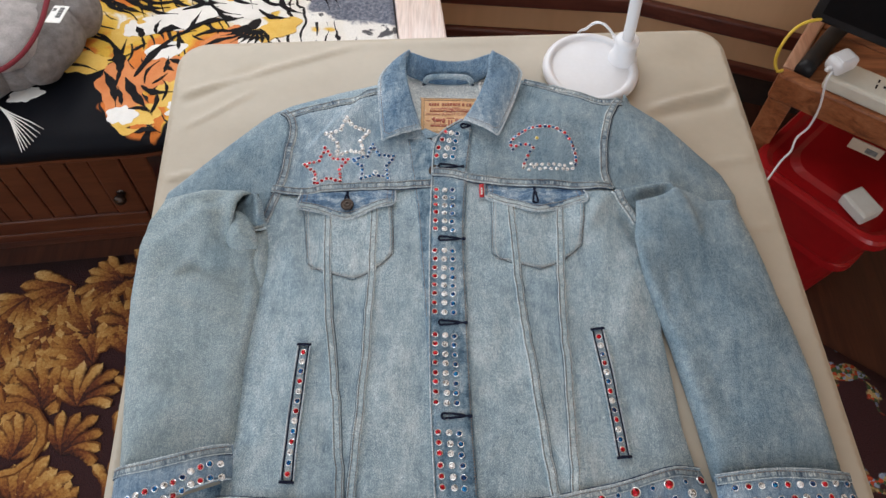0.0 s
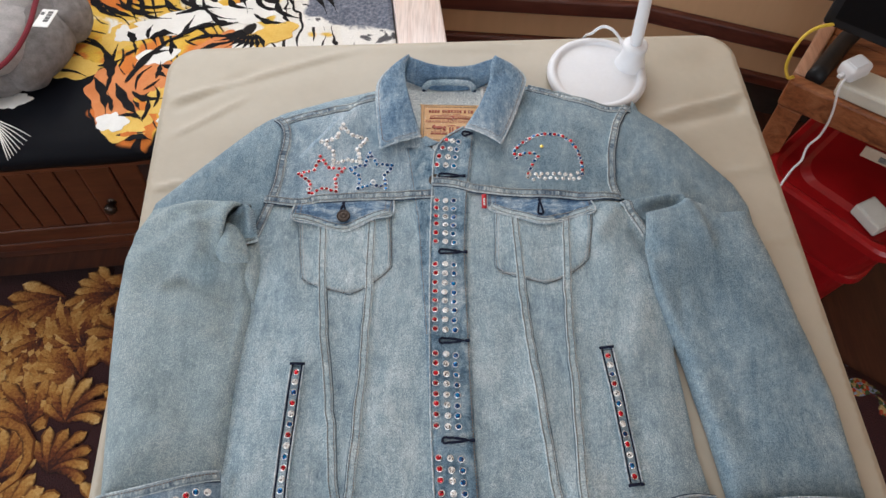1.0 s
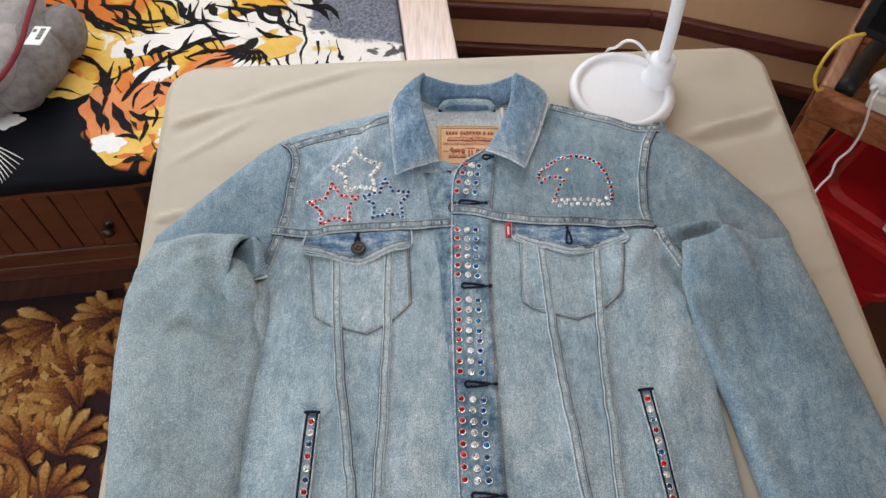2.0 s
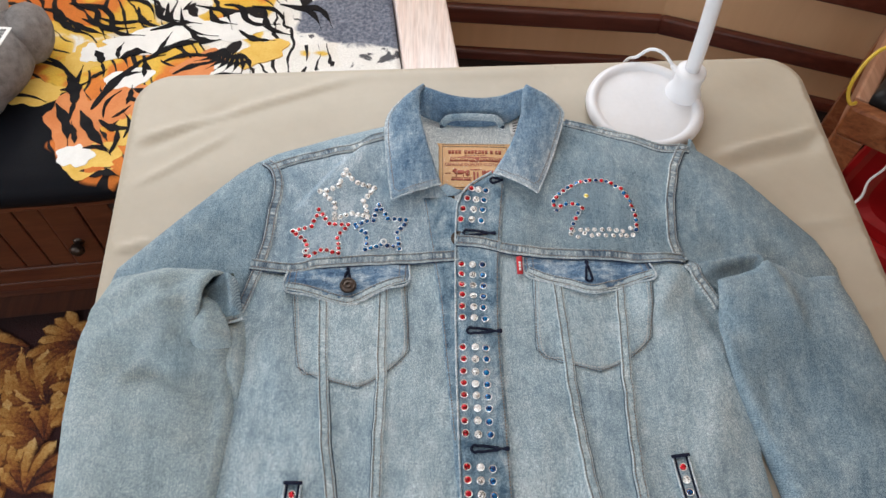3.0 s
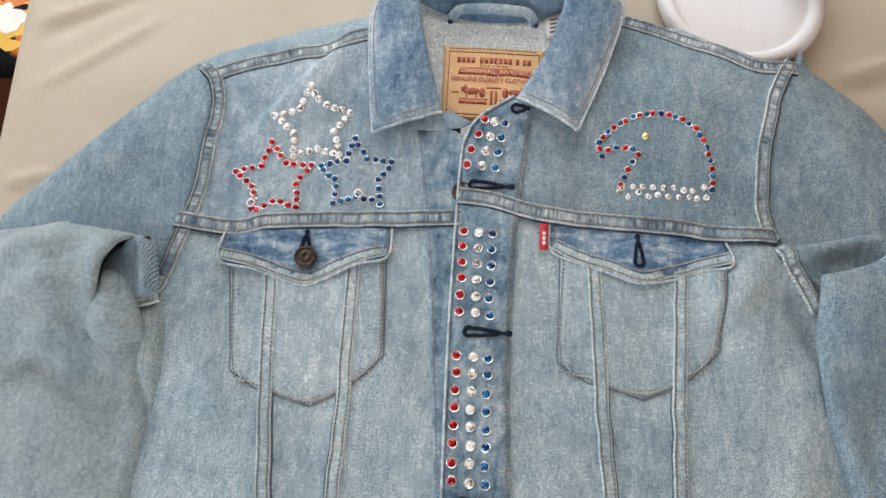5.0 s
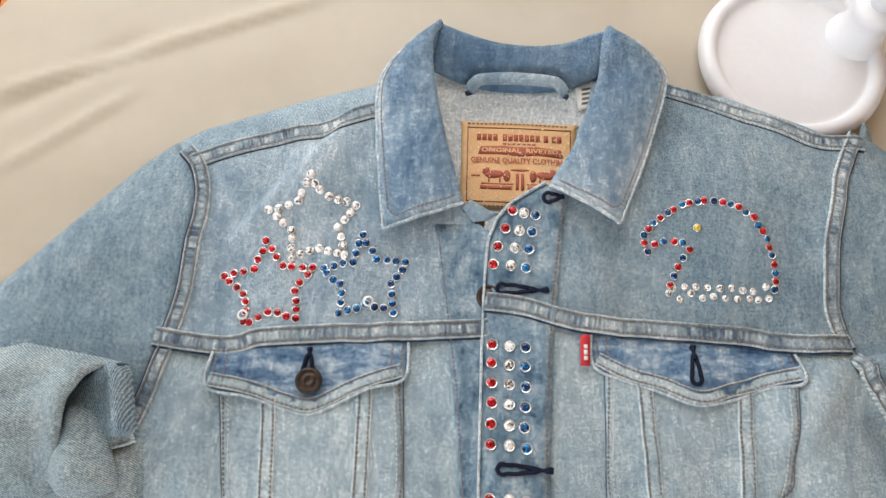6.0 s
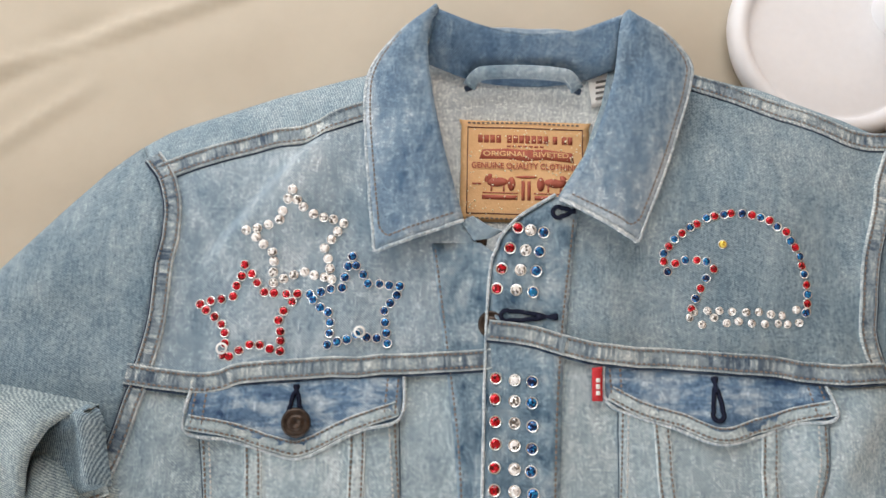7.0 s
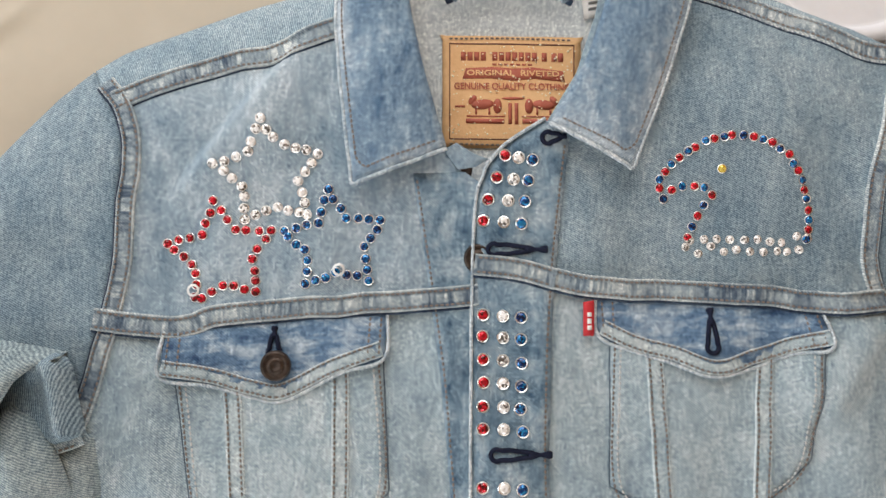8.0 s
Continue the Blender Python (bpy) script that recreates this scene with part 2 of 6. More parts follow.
PLUSH_PALE = speckled("pale_grey_plush", (0.32, 0.30, 0.29), (0.60, 0.565, 0.555), 45, 1.0, relief=1.0, dist=0.006)
PIPING = speckled("burgundy_piping", (0.12, 0.006, 0.014), (0.20, 0.012, 0.025), 80, 0.8)
# near-black that paints shade in the bed niche and under the mouldings
RECESS_SHADE = speckled("painted_recess_shade", (0.02, 0.014, 0.012), (0.045, 0.03, 0.025), 10, 0.9)
CEILING = speckled("off_white_ceiling", (0.70, 0.67, 0.62), (0.76, 0.73, 0.68), 3, 0.9)


def wood(name, dark, mid, pale, along, rough=0.42, scale=1.0, coat=0.15):
    """Long grain along one axis, with pores and uneven stain."""
    m, ns, ls, b = material(name, rough)
    st = [26 * scale, 26 * scale, 26 * scale]
    st["xyz".index(along)] = 1.6 * scale
    v = place(ns, ls, tuple(st))
    g = noisy(ns, ls, v, 1.0, 6, 0.62, 1.4)
    pores = noisy(ns, ls, place(ns, ls, tuple(k * 9 for k in st)), 1.0, 2)
    stain = noisy(ns, ls, place(ns, ls), 5, 3)
    f = maths(ns, ls, "ADD", maths(ns, ls, "MULTIPLY", g, 0.7), maths(ns, ls, "MULTIPLY", stain, 0.3))
    c = ramp(ns, ls, f, [(0.34, dark), (0.5, mid), (0.68, pale)])
    c = mix(ns, ls, 0.35, c, ramp(ns, ls, pores, [(0.3, (0.4, 0.36, 0.34)), (0.6, (1, 1, 1))]), "MULTIPLY")
    ls.new(c, b.inputs["Base Color"])
    b.inputs["Coat Weight"].default_value, b.inputs["Coat Roughness"].default_value = coat, 0.3
    bump(ns, ls, b, g, 0.15, 0.001)
    return m


WOOD_BED = wood("brown_bed_wood", (0.050, 0.013, 0.006), (0.088, 0.025, 0.011), (0.13, 0.043, 0.019), "x", 0.45)
WOOD_STOOL = wood("red_brown_pine", (0.10, 0.026, 0.010), (0.30, 0.105, 0.040), (0.43, 0.18, 0.08), "x", 0.42, 1.6)
# side rails made paler: window sheen on their tops, put into the colour
WOOD_STOOL_SHEEN = wood("sheen_pale_pine", (0.20, 0.085, 0.045), (0.38, 0.19, 0.115), (0.50, 0.29, 0.19), "y", 0.4, 1.6)
WOOD_TRIM = wood("mahogany_moulding", (0.065, 0.016, 0.011), (0.13, 0.036, 0.022), (0.19, 0.06, 0.038), "x", 0.4)
# window glare on the end board is put into this pale colour
WOOD_LEDGE = wood("glare_pale_pine", (0.72, 0.54, 0.48), (0.82, 0.70, 0.65), (0.87, 0.79, 0.76), "y", 0.22, 1.2, 0.8)
WOOD_FLOOR = wood("dark_floor_boards", (0.03, 0.010, 0.006), (0.055, 0.018, 0.010), (0.09, 0.032, 0.016), "y", 0.4)
WALL = speckled("tan_wall_panel", (0.68, 0.435, 0.24), (0.77, 0.51, 0.295), 5, 0.7, relief=0.1, stretch=(1, 1, 0.15))


def blanket_print():
    """Plain printed shapes: orange, yellow and white fields with broken black bars on a black ground."""
    m, ns, ls, b = material("printed_fleece", 0.5)
    b.inputs["Specular IOR Level"].default_value = 0.08
    v = place(ns, ls)

    def bent(scale, amount):
        n = node(ns, "ShaderNodeTexNoise", Scale=scale, Detail=2.0)
        ls.new(v, n.inputs["Vector"])
        q = ns.new("ShaderNodeVectorMath")
        q.operation = "MULTIPLY_ADD"
        q.inputs[1].default_value = (amount, amount, 0)
        ls.new(n.outputs["Color"], q.inputs[0])
        ls.new(v, q.inputs[2])
        return q.outputs[0]
    wv = bent(6.0, 0.22)
    sep = ns.new("ShaderNodeSeparateXYZ")
    ls.new(v, sep.inputs[0])
    x, y = sep.outputs[0], sep.outputs[1]
    patch = noisy(ns, ls, wv, 7.5, 2, 0.4)
    shade = noisy(ns, ls, wv, 26, 3)
    zone = maths(ns, ls, "ADD", maths(ns, ls, "MULTIPLY", maths(ns, ls, "ADD", x, 0.28), 0.8), maths(ns, ls, "MULTIPLY", patch, 1.3))
    zone = maths(ns, ls, "ADD", zone, maths(ns, ls, "MULTIPLY", shade, 0.22))
    field = ramp(ns, ls, zone, [(0.26, (0.60, 0.17, 0.035)), (0.48, (0.66, 0.21, 0.04)), (0.53, (0.72, 0.44, 0.06)),
                                (0.63, (0.74, 0.50, 0.10)), (0.67, (0.80, 0.78, 0.73)), (0.90, (0.84, 0.82, 0.78)), (0.95, (0.72, 0.42, 0.08))])
    bars = ns.new("ShaderNodeTexWave")
    bars.inputs["Scale"].default_value, bars.inputs["Distortion"].default_value = 10.0, 11.0
    bars.inputs["Detail"].default_value, bars.inputs["Detail Scale"].default_value = 2.5, 0.9
    slant = ns.new("ShaderNodeMapping")
    slant.inputs["Rotation"].default_value = (0, 0, radians(-38))
    ls.new(bent(3.2, 0.4), slant.inputs[0])
    ls.new(slant.outputs[0], bars.inputs["Vector"])
    cut = noisy(ns, ls, v, 15, 2)
    thin = maths(ns, ls, "ADD", bars.outputs["Fac"], maths(ns, ls, "MULTIPLY", maths(ns, ls, "SUBTRACT", cut, 0.5), 0.9))
    ink = ramp(ns, ls, thin, [(0.10, (1, 1, 1)), (0.13, (0, 0, 0))])
    c = mix(ns, ls, ink, field, (0.016, 0.014, 0.015))
    slate = ramp(ns, ls, maths(ns, ls, "ADD", maths(ns, ls, "MULTIPLY", x, 1.9), maths(ns, ls, "MULTIPLY", patch, 1.3)),
                 [(0.19, (0, 0, 0)), (0.22, (1, 1, 1))])
    smear = noisy(ns, ls, bent(9.0, 0.12), 24, 4, 0.6)
    grey = ramp(ns, ls, noisy(ns, ls, v, 160, 3), [(0.35, (0.10, 0.115, 0.16)), (0.7, (0.27, 0.29, 0.35))])
    level = maths(ns, ls, "ADD", maths(ns, ls, "ADD", y, maths(ns, ls, "MULTIPLY", x, 0.22)), maths(ns, ls, "MULTIPLY", smear, 0.12))
    upper = ramp(ns, ls, maths(ns, ls, "SUBTRACT", level, 0.80), [(0.482, (0, 0, 0)), (0.494, (1, 1, 1))])
    pale = mix(ns, ls, ramp(ns, ls, smear, [(0.36, (1, 1, 1)), (0.40, (0, 0, 0))]), (0.84, 0.83, 0.80), (0.10, 0.10, 0.11))
    c = mix(ns, ls, slate, c, mix(ns, ls, upper, pale, grey))
    front = maths(ns, ls, "ADD", maths(ns, ls, "MULTIPLY", x, -0.75), maths(ns, ls, "MULTIPLY", y, -1.0))
    front = maths(ns, ls, "ADD", front, maths(ns, ls, "MULTIPLY", patch, 0.5))
    ground = ramp(ns, ls, maths(ns, ls, "ADD", front, 0.84), [(0.50, (0, 0, 0)), (0.515, (1, 1, 1))])
    c = mix(ns, ls, ground, c, (0.005, 0.0055, 0.008))
    pile = noisy(ns, ls, v, 420, 2)
    c = mix(ns, ls, 0.5, c, ramp(ns, ls, pile, [(0.3, (0.72, 0.72, 0.72)), (0.7, (1.15, 1.15, 1.15))]), "MULTIPLY")
    ls.new(c, b.inputs["Base Color"])
    bump(ns, ls, b, pile, 0.4, 0.0008)
    return m


def rug_weave():
    """Gold scrolls and leaf fans on dark maroon."""
    m, ns, ls, b = material("scroll_rug", 0.95)
    v = place(ns, ls, (1, 1, 0))
    warp = node(ns, "ShaderNodeTexNoise", Scale=4.0, Detail=3.0)
    ls.new(v, warp.inputs["Vector"])
    vm = ns.new("ShaderNodeVectorMath")
    vm.operation = "MULTIPLY_ADD"
    vm.inputs[1].default_value = (0.32, 0.32, 0)
    ls.new(warp.outputs["Color"], vm.inputs[0])
    ls.new(v, vm.inputs[2])
    cells = node(ns, "ShaderNodeTexVoronoi", Scale=5.0)
    ls.new(vm.outputs[0], cells.inputs["Vector"])
    rel = ns.new("ShaderNodeVectorMath")
    rel.operation = "SUBTRACT"
    ls.new(vm.outputs[0], rel.inputs[0])
    ls.new(cells.outputs["Position"], rel.inputs[1])
    rx = ns.new("ShaderNodeSeparateXYZ")
    ls.new(rel.outputs[0], rx.inputs[0])
    ang = maths(ns, ls, "ARCTAN2", rx.outputs[1], rx.outputs[0])
    fans = maths(ns, ls, "SINE", maths(ns, ls, "ADD", maths(ns, ls, "MULTIPLY", ang, 4.0),
                                       maths(ns, ls, "ADD", maths(ns, ls, "MULTIPLY", cells.outputs["Distance"], 15), maths(ns, ls, "MULTIPLY", noisy(ns, ls, v, 10, 4), 22))))
    veins = noisy(ns, ls, vm.outputs[0], 60, 3, 0.6, 2.0)
    f = maths(ns, ls, "ADD", maths(ns, ls, "MULTIPLY", fans, 0.30), maths(ns, ls, "MULTIPLY", veins, 0.9))
    gold = ramp(ns, ls, f, [(0.10, (0.10, 0.032, 0.010)), (0.34, (0.27, 0.115, 0.03)), (0.55, (0.44, 0.25, 0.075)),
                            (0.80, (0.60, 0.43, 0.19))])
    mask = maths(ns, ls, "ADD", maths(ns, ls, "MULTIPLY", cells.outputs["Distance"], 0.8), maths(ns, ls, "MULTIPLY", noisy(ns, ls, v, 11, 4), 1.0))
    ground = ramp(ns, ls, mask, [(0.50, (0, 0, 0)), (0.54, (1, 1, 1))])
    c = mix(ns, ls, ground, gold, (0.030, 0.006, 0.007))
    sep = ns.new("ShaderNodeSeparateXYZ")
    ls.new(v, sep.inputs[0])
    border = ramp(ns, ls, sep.outputs[0], [(0.30, (0, 0, 0)), (0.36, (1, 1, 1))])
    sprays = node(ns, "ShaderNodeTexVoronoi", Scale=130.0)
    ls.new(v, sprays.inputs["Vector"])
    hue = ns.new("ShaderNodeSeparateColor")
    ls.new(sprays.outputs["Color"], hue.inputs[0])
    petals = ramp(ns, ls, hue.outputs[0], [(0.0, (0.50, 0.07, 0.02)), (0.25, (0.30, 0.38, 0.52)), (0.45, (0.06, 0.11, 0.035)), (0.75, (0.50, 0.38, 0.16))], "CONSTANT")
    spray = ramp(ns, ls, noisy(ns, ls, vm.outputs[0], 9, 3), [(0.59, (0, 0, 0)), (0.62, (1, 1, 1))])
    c = mix(ns, ls, border, c, mix(ns, ls, spray, (0.035, 0.006, 0.008), petals))
    tuft = noisy(ns, ls, v, 260, 2)
    c = mix(ns, ls, 0.8, c, ramp(ns, ls, tuft, [(0.3, (0.55, 0.55, 0.55)), (0.7, (1.2, 1.2, 1.2))]), "MULTIPLY")
    ls.new(c, b.inputs["Base Color"])
    bump(ns, ls, b, tuft, 0.8, 0.004)
    return m


def leaf_gold():
    """Woven fingers of a leaf, brown at the root and gold at the tip."""
    m, ns, ls, b = material("woven_gold_leaf", 0.95)
    uv = ns.new("ShaderNodeUVMap")
    uv.uv_map = "leaf"
    sep = ns.new("ShaderNodeSeparateXYZ")
    ls.new(uv.outputs[0], sep.inputs[0])
    geo = ns.new("ShaderNodeNewGeometry")
    v = place(ns, ls, (1, 1, 0))
    knots = noisy(ns, ls, v, 150, 2)
    f = maths(ns, ls, "ADD", maths(ns, ls, "MULTIPLY", sep.outputs[0], 0.62), maths(ns, ls, "MULTIPLY", geo.outputs["Random Per Island"], 0.30))
    f = maths(ns, ls, "ADD", f, maths(ns, ls, "MULTIPLY", maths(ns, ls, "SUBTRACT", knots, 0.5), 0.5))
    gold = ramp(ns, ls, f, [(0.14, (0.030, 0.006, 0.004)), (0.34, (0.14, 0.036, 0.008)), (0.54, (0.33, 0.145, 0.028)), (0.76, (0.50, 0.29, 0.085)), (0.95, (0.62, 0.43, 0.19))])
    side = ramp(ns, ls, maths(ns, ls, "ADD", sep.outputs[1], maths(ns, ls, "MULTIPLY", knots, 0.3)), [(0.18, (0.16, 0.09, 0.05)), (0.42, (1, 1, 1)), (0.92, (1, 1, 1)), (1.12, (0.35, 0.22, 0.12))])
    ls.new(mix(ns, ls, 1.0, gold, side, "MULTIPLY"), b.inputs["Base Color"])
    bump(ns, ls, b, noisy(ns, ls, v, 300, 2), 0.8, 0.003)
    return m


BLANKET, RUG, LEAF_GOLD = blanket_print(), rug_weave(), leaf_gold()


# ---- builders ----
def thing(name, at, label, category, group=""):
    ob = new(name)
    ob.empty_display_size = 0.05
    ob.location = at
    return tagged(ob, label, category, group)


def finish(ob, parent, label="", smooth=True):
    if parent is not None:
        ob.parent = parent
        ob.matrix_parent_inverse = Matrix.Translation(-parent.location) if parent.data is None else Matrix()
    if label:
        tagged(ob, label)
    if smooth:
        ob.data.polygons.foreach_set("use_smooth", [True] * len(ob.data.polygons))
    return ob


def shape(name, verts, faces, mat, parent=None, label="", smooth=True):
    me = bpy.data.meshes.new(name)
    me.from_pydata([tuple(map(float, v)) for v in verts], [], [tuple(map(int, f)) for f in faces])
    for m in (mat if isinstance(mat, list) else [mat]):
        me.materials.append(m)
    return finish(new(name, me), parent, label, smooth)


def part(name, bm, mat, parent=None, label="", smooth=False):
    me = bpy.data.meshes.new(name)
    bm.to_mesh(me)
    bm.free()
    for m in (mat if isinstance(mat, list) else [mat]):
        me.materials.append(m)
    return finish(new(name, me), parent, label, smooth)


def box(bm, size, m, bevel=0.0, seg=2):
    got = bmesh.ops.create_cube(bm, size=1.0, matrix=m @ Matrix.Diagonal((*size, 1)))
    if bevel:
        edges = list({e for v in got["verts"] for e in v.link_edges})
        bmesh.ops.bevel(bm, geom=edges, offset=bevel, segments=seg, profile=0.5, affect="EDGES")
    return bm


def box_part(name, size, m, mat, parent=None, label="", bevel=0.003, seg=2):
    return part(name, box(bmesh.new(), size, m, bevel, seg), mat, parent, label)


def spin(profile, n, m=Matrix(), close=True):
    """A turned shape: (radius, height) pairs about z."""
    bm = bmesh.new()
    rings = []
    for r, z in profile:
        if r <= 1e-6:
            rings.append([bm.verts.new(m @ Vector((0, 0, z)))])
        else:
            rings.append([bm.verts.new(m @ Vector((r * math.cos(2 * math.pi * k / n), r * math.sin(2 * math.pi * k / n), z))) for k in range(n)])
    for a, b in zip(rings, rings[1:]):
        for k in range(n):
            q = [a[k % len(a)], a[(k + 1) % len(a)], b[(k + 1) % len(b)], b[k % len(b)]]
            q = [v for i, v in enumerate(q) if v not in q[:i]]
            if len(q) > 2:
                bm.faces.new(q)
    bmesh.ops.recalc_face_normals(bm, faces=bm.faces)
    return bm


def spline(pts, step):
    """Points at even steps along a smooth curve through pts (2 or 3 coordinates)."""
    p = np.array(pts, float)
    if len(p) > 2:
        q = np.vstack([2 * p[0] - p[1], p, 2 * p[-1] - p[-2]])
        out = []
        for i in range(1, len(q) - 2):
            t = np.linspace(0, 1, 24, endpoint=False)[:, None]
            a, b, c, d = q[i - 1], q[i], q[i + 1], q[i + 2]
            out.append(0.5 * (2 * b + (c - a) * t + (2 * a - 5 * b + 4 * c - d) * t ** 2 + (3 * b - a - 3 * c + d) * t ** 3))
        p = np.vstack(out + [p[-1:]])
    s = np.r_[0, np.cumsum(np.linalg.norm(np.diff(p, axis=0), axis=1))]
    n = max(2, int(round(s[-1] / step)) + 1)
    u = np.linspace(0, s[-1], n)
    return np.column_stack([np.interp(u, s, p[:, k]) for k in range(p.shape[1])])


def tube(path, radius, n=8, step=0.01, caps=True):
    """Verts and faces of a round tube along a 3D curve."""
    p = spline(path, step)
    tan = np.gradient(p, axis=0)
    tan /= np.linalg.norm(tan, axis=1)[:, None] + 1e-12
    side = np.cross(tan[0], (0.31, 0.22, 0.92))
    V, F = [], []
    for k, (c, t) in enumerate(zip(p, tan)):
        side = side - t * side.dot(t)
        side /= np.linalg.norm(side) + 1e-12
        up = np.cross(t, side)
        r = radius(k / (len(p) - 1)) if callable(radius) else radius
        for j in range(n):
            a = 2 * math.pi * j / n
            V.append(c + r * (math.cos(a) * side + math.sin(a) * up))
    for k in range(len(p) - 1):
        for j in range(n):
            F.append((k * n + j, k * n + (j + 1) % n, (k + 1) * n + (j + 1) % n, (k + 1) * n + j))
    if caps:
        F += [tuple(range(n - 1, -1, -1)), tuple((len(p) - 1) * n + j for j in range(n))]
    return V, F


def edge_distance(x, y, poly):
    """How deep each point lies inside a polygon (0 outside)."""
    px, py = np.array(poly, float).T
    best, inside = np.full(x.shape, 9.0), np.zeros(x.shape, bool)
    for i in range(len(px)):
        ax, ay, bx, by = px[i - 1], py[i - 1], px[i], py[i]
        dx, dy = bx - ax, by - ay
        t = np.clip(((x - ax) * dx + (y - ay) * dy) / (dx * dx + dy * dy + 1e-15), 0, 1)
        best = np.minimum(best, np.hypot(x - ax - t * dx, y - ay - t * dy))
        inside ^= ((ay > y) != (by > y)) & (x < dx * (y - ay) / (dy + 1e-15) + ax)
    return np.where(inside, best, 0.0)


def closed_spline(p, step):
    q = np.array(p, float)
    n, out = len(q), []
    for i in range(n):
        a, b, c, d = q[i - 1], q[i], q[(i + 1) % n], q[(i + 2) % n]
        t = np.linspace(0, 1, max(2, int(np.linalg.norm(c - b) / step)), endpoint=False)[:, None]
        out.append(0.5 * (2 * b + (c - a) * t + (2 * a - 5 * b + 4 * c - d) * t ** 2 + (3 * b - a - 3 * c + d) * t ** 3))
    return np.vstack(out)


def densify(poly, step):
    out = []
    p = np.array(poly, float)
    for i in range(len(p)):
        a, b = p[i], p[(i + 1) % len(p)]
        n = max(1, int(np.linalg.norm(b - a) / step))
        out += [a + (b - a) * k / n for k in range(n)]
    return np.array(out)


from mathutils.geometry import delaunay_2d_cdt


def drape(name, poly, height, mat, parent, label="", off=0.0, thick=0.0015, res=0.006, soft=0.0015, smooth=True):
    """A piece of cloth of that outline, laid over the surface height(x, y), with a turned-down edge."""
    poly = np.array(poly, float)
    rim = densify(poly, res)
    lo, hi = poly.min(0), poly.max(0)
    gx, gy = np.meshgrid(np.arange(lo[0], hi[0], res), np.arange(lo[1], hi[1], res))
    gx = gx + (np.arange(gx.shape[0]) % 2)[:, None] * res / 2
    gx, gy = gx.ravel(), gy.ravel()
    keep = edge_distance(gx, gy, rim) > res * 0.55
    pts = np.vstack([rim, np.column_stack([gx[keep], gy[keep]])])
    n = len(rim)
    got = delaunay_2d_cdt([Vector(p) for p in pts], [], [list(range(n))], 1, 1e-7)
    xy = np.array([(v.x, v.y) for v in got[0]])
    d = edge_distance(xy[:, 0], xy[:, 1], rim)
    z = height(xy[:, 0], xy[:, 1]) + off
    drop = thick * np.exp(-d / max(soft, 1e-5))
    verts = [(*p, h) for p, h in zip(xy, z - drop * 0.6)]
    faces = []
    for f in got[2]:
        a, b, c = (xy[i] for i in f[:3])
        faces.append(tuple(f) if (b[0] - a[0]) * (c[1] - a[1]) - (b[1] - a[1]) * (c[0] - a[0]) > 0 else tuple(reversed(f)))
    count = {}
    for f in faces:
        for a, b in zip(f, f[1:] + f[:1]):
            count[(a, b)] = 1
    border = [(a, b) for a, b in count if (b, a) not in count]
    low = {}
    for a, b in border:
        for i in (a, b):
            if i not in low:
                low[i] = len(verts)
                verts.append((verts[i][0], verts[i][1], z[i] - thick - 0.0015))
        faces.append((b, a, low[a], low[b]))
    return shape(name, verts, faces, mat, parent, label, smooth)


def ripple(seed, n, lo, hi, amp, aim=None, spread=1.6):
    """Soft random folds as a sum of waves."""
    r = np.random.RandomState(seed)
    waves = []
    for _ in range(n):
        k = 2 * math.pi / math.exp(r.uniform(math.log(lo), math.log(hi)))
        a = r.uniform(0, 2 * math.pi) if aim is None else aim + r.uniform(-spread, spread) / 2
        waves.append((k * math.cos(a), k * math.sin(a), r.uniform(0, 6.28), amp / math.sqrt(n) * r.uniform(0.5, 1.5)))
    return lambda x, y: sum(h * np.sin(a * x + b * y + c) for a, b, c, h in waves)


def ridges(rows):
    """Folds: (x0, y0, x1, y1, width, height[, width of the right flank]), each a crest that fades at its ends."""
    def f(x, y):
        out = np.zeros_like(x)
        for x0, y0, x1, y1, w, h, *other in rows:
            dx, dy = x1 - x0, y1 - y0
            L = math.hypot(dx, dy)
            t = ((x - x0) * dx + (y - y0) * dy) / L
            s = ((y - y0) * dx - (x - x0) * dy) / L
            end = np.clip(np.minimum(t, L - t) / (0.35 * L) + 0.35, 0, 1)
            flank = np.where(s < 0, other[0], w) if other else w
            out += h * np.exp(-(s / flank) ** 2) * end ** 2 * (3 - 2 * end)
        return out
    return f

# ---- room ----
def strip_box(name, a, b, z0, z1, thick, mat, parent=None, out=0.0, bevel=0.0, label=""):
    """An upright board from a to b in plan; thick goes away from the room."""
    a, b = Vector(a), Vector(b)
    d = (b - a).normalized()
    nrm = Vector((-d.y, d.x))
    c = (a + b) / 2 + nrm * (thick / 2 - out)
    m = Matrix.Translation((c.x, c.y, (z0 + z1) / 2)) @ Matrix.Rotation(math.atan2(d.y, d.x), 4, "Z")
    return box_part(name, ((b - a).length, thick, z1 - z0), m, mat, parent, label, bevel)


def setting(ob, label, category="wall"):
    return tagged(ob, label, category, kind="structure")


setting(box_part("floor", (5.0, 5.0, 0.1), pose(-0.1, 0.3, -0.05), WOOD_FLOOR, bevel=0), "dark brown wooden floor", "floor")
# unseen ceiling, added to close the room for bounced light
setting(box_part("ceiling", (5.0, 5.0, 0.1), pose(-0.1, 0.3, 2.35), CEILING, bevel=0), "unseen plain off-white ceiling", "ceiling")
CORNER = Vector((0.487, 1.604))
ALONG = Vector((-0.998, 0.064))
BACK = Vector((0.951, -0.310))


def on_a(s):
    return CORNER + ALONG * s


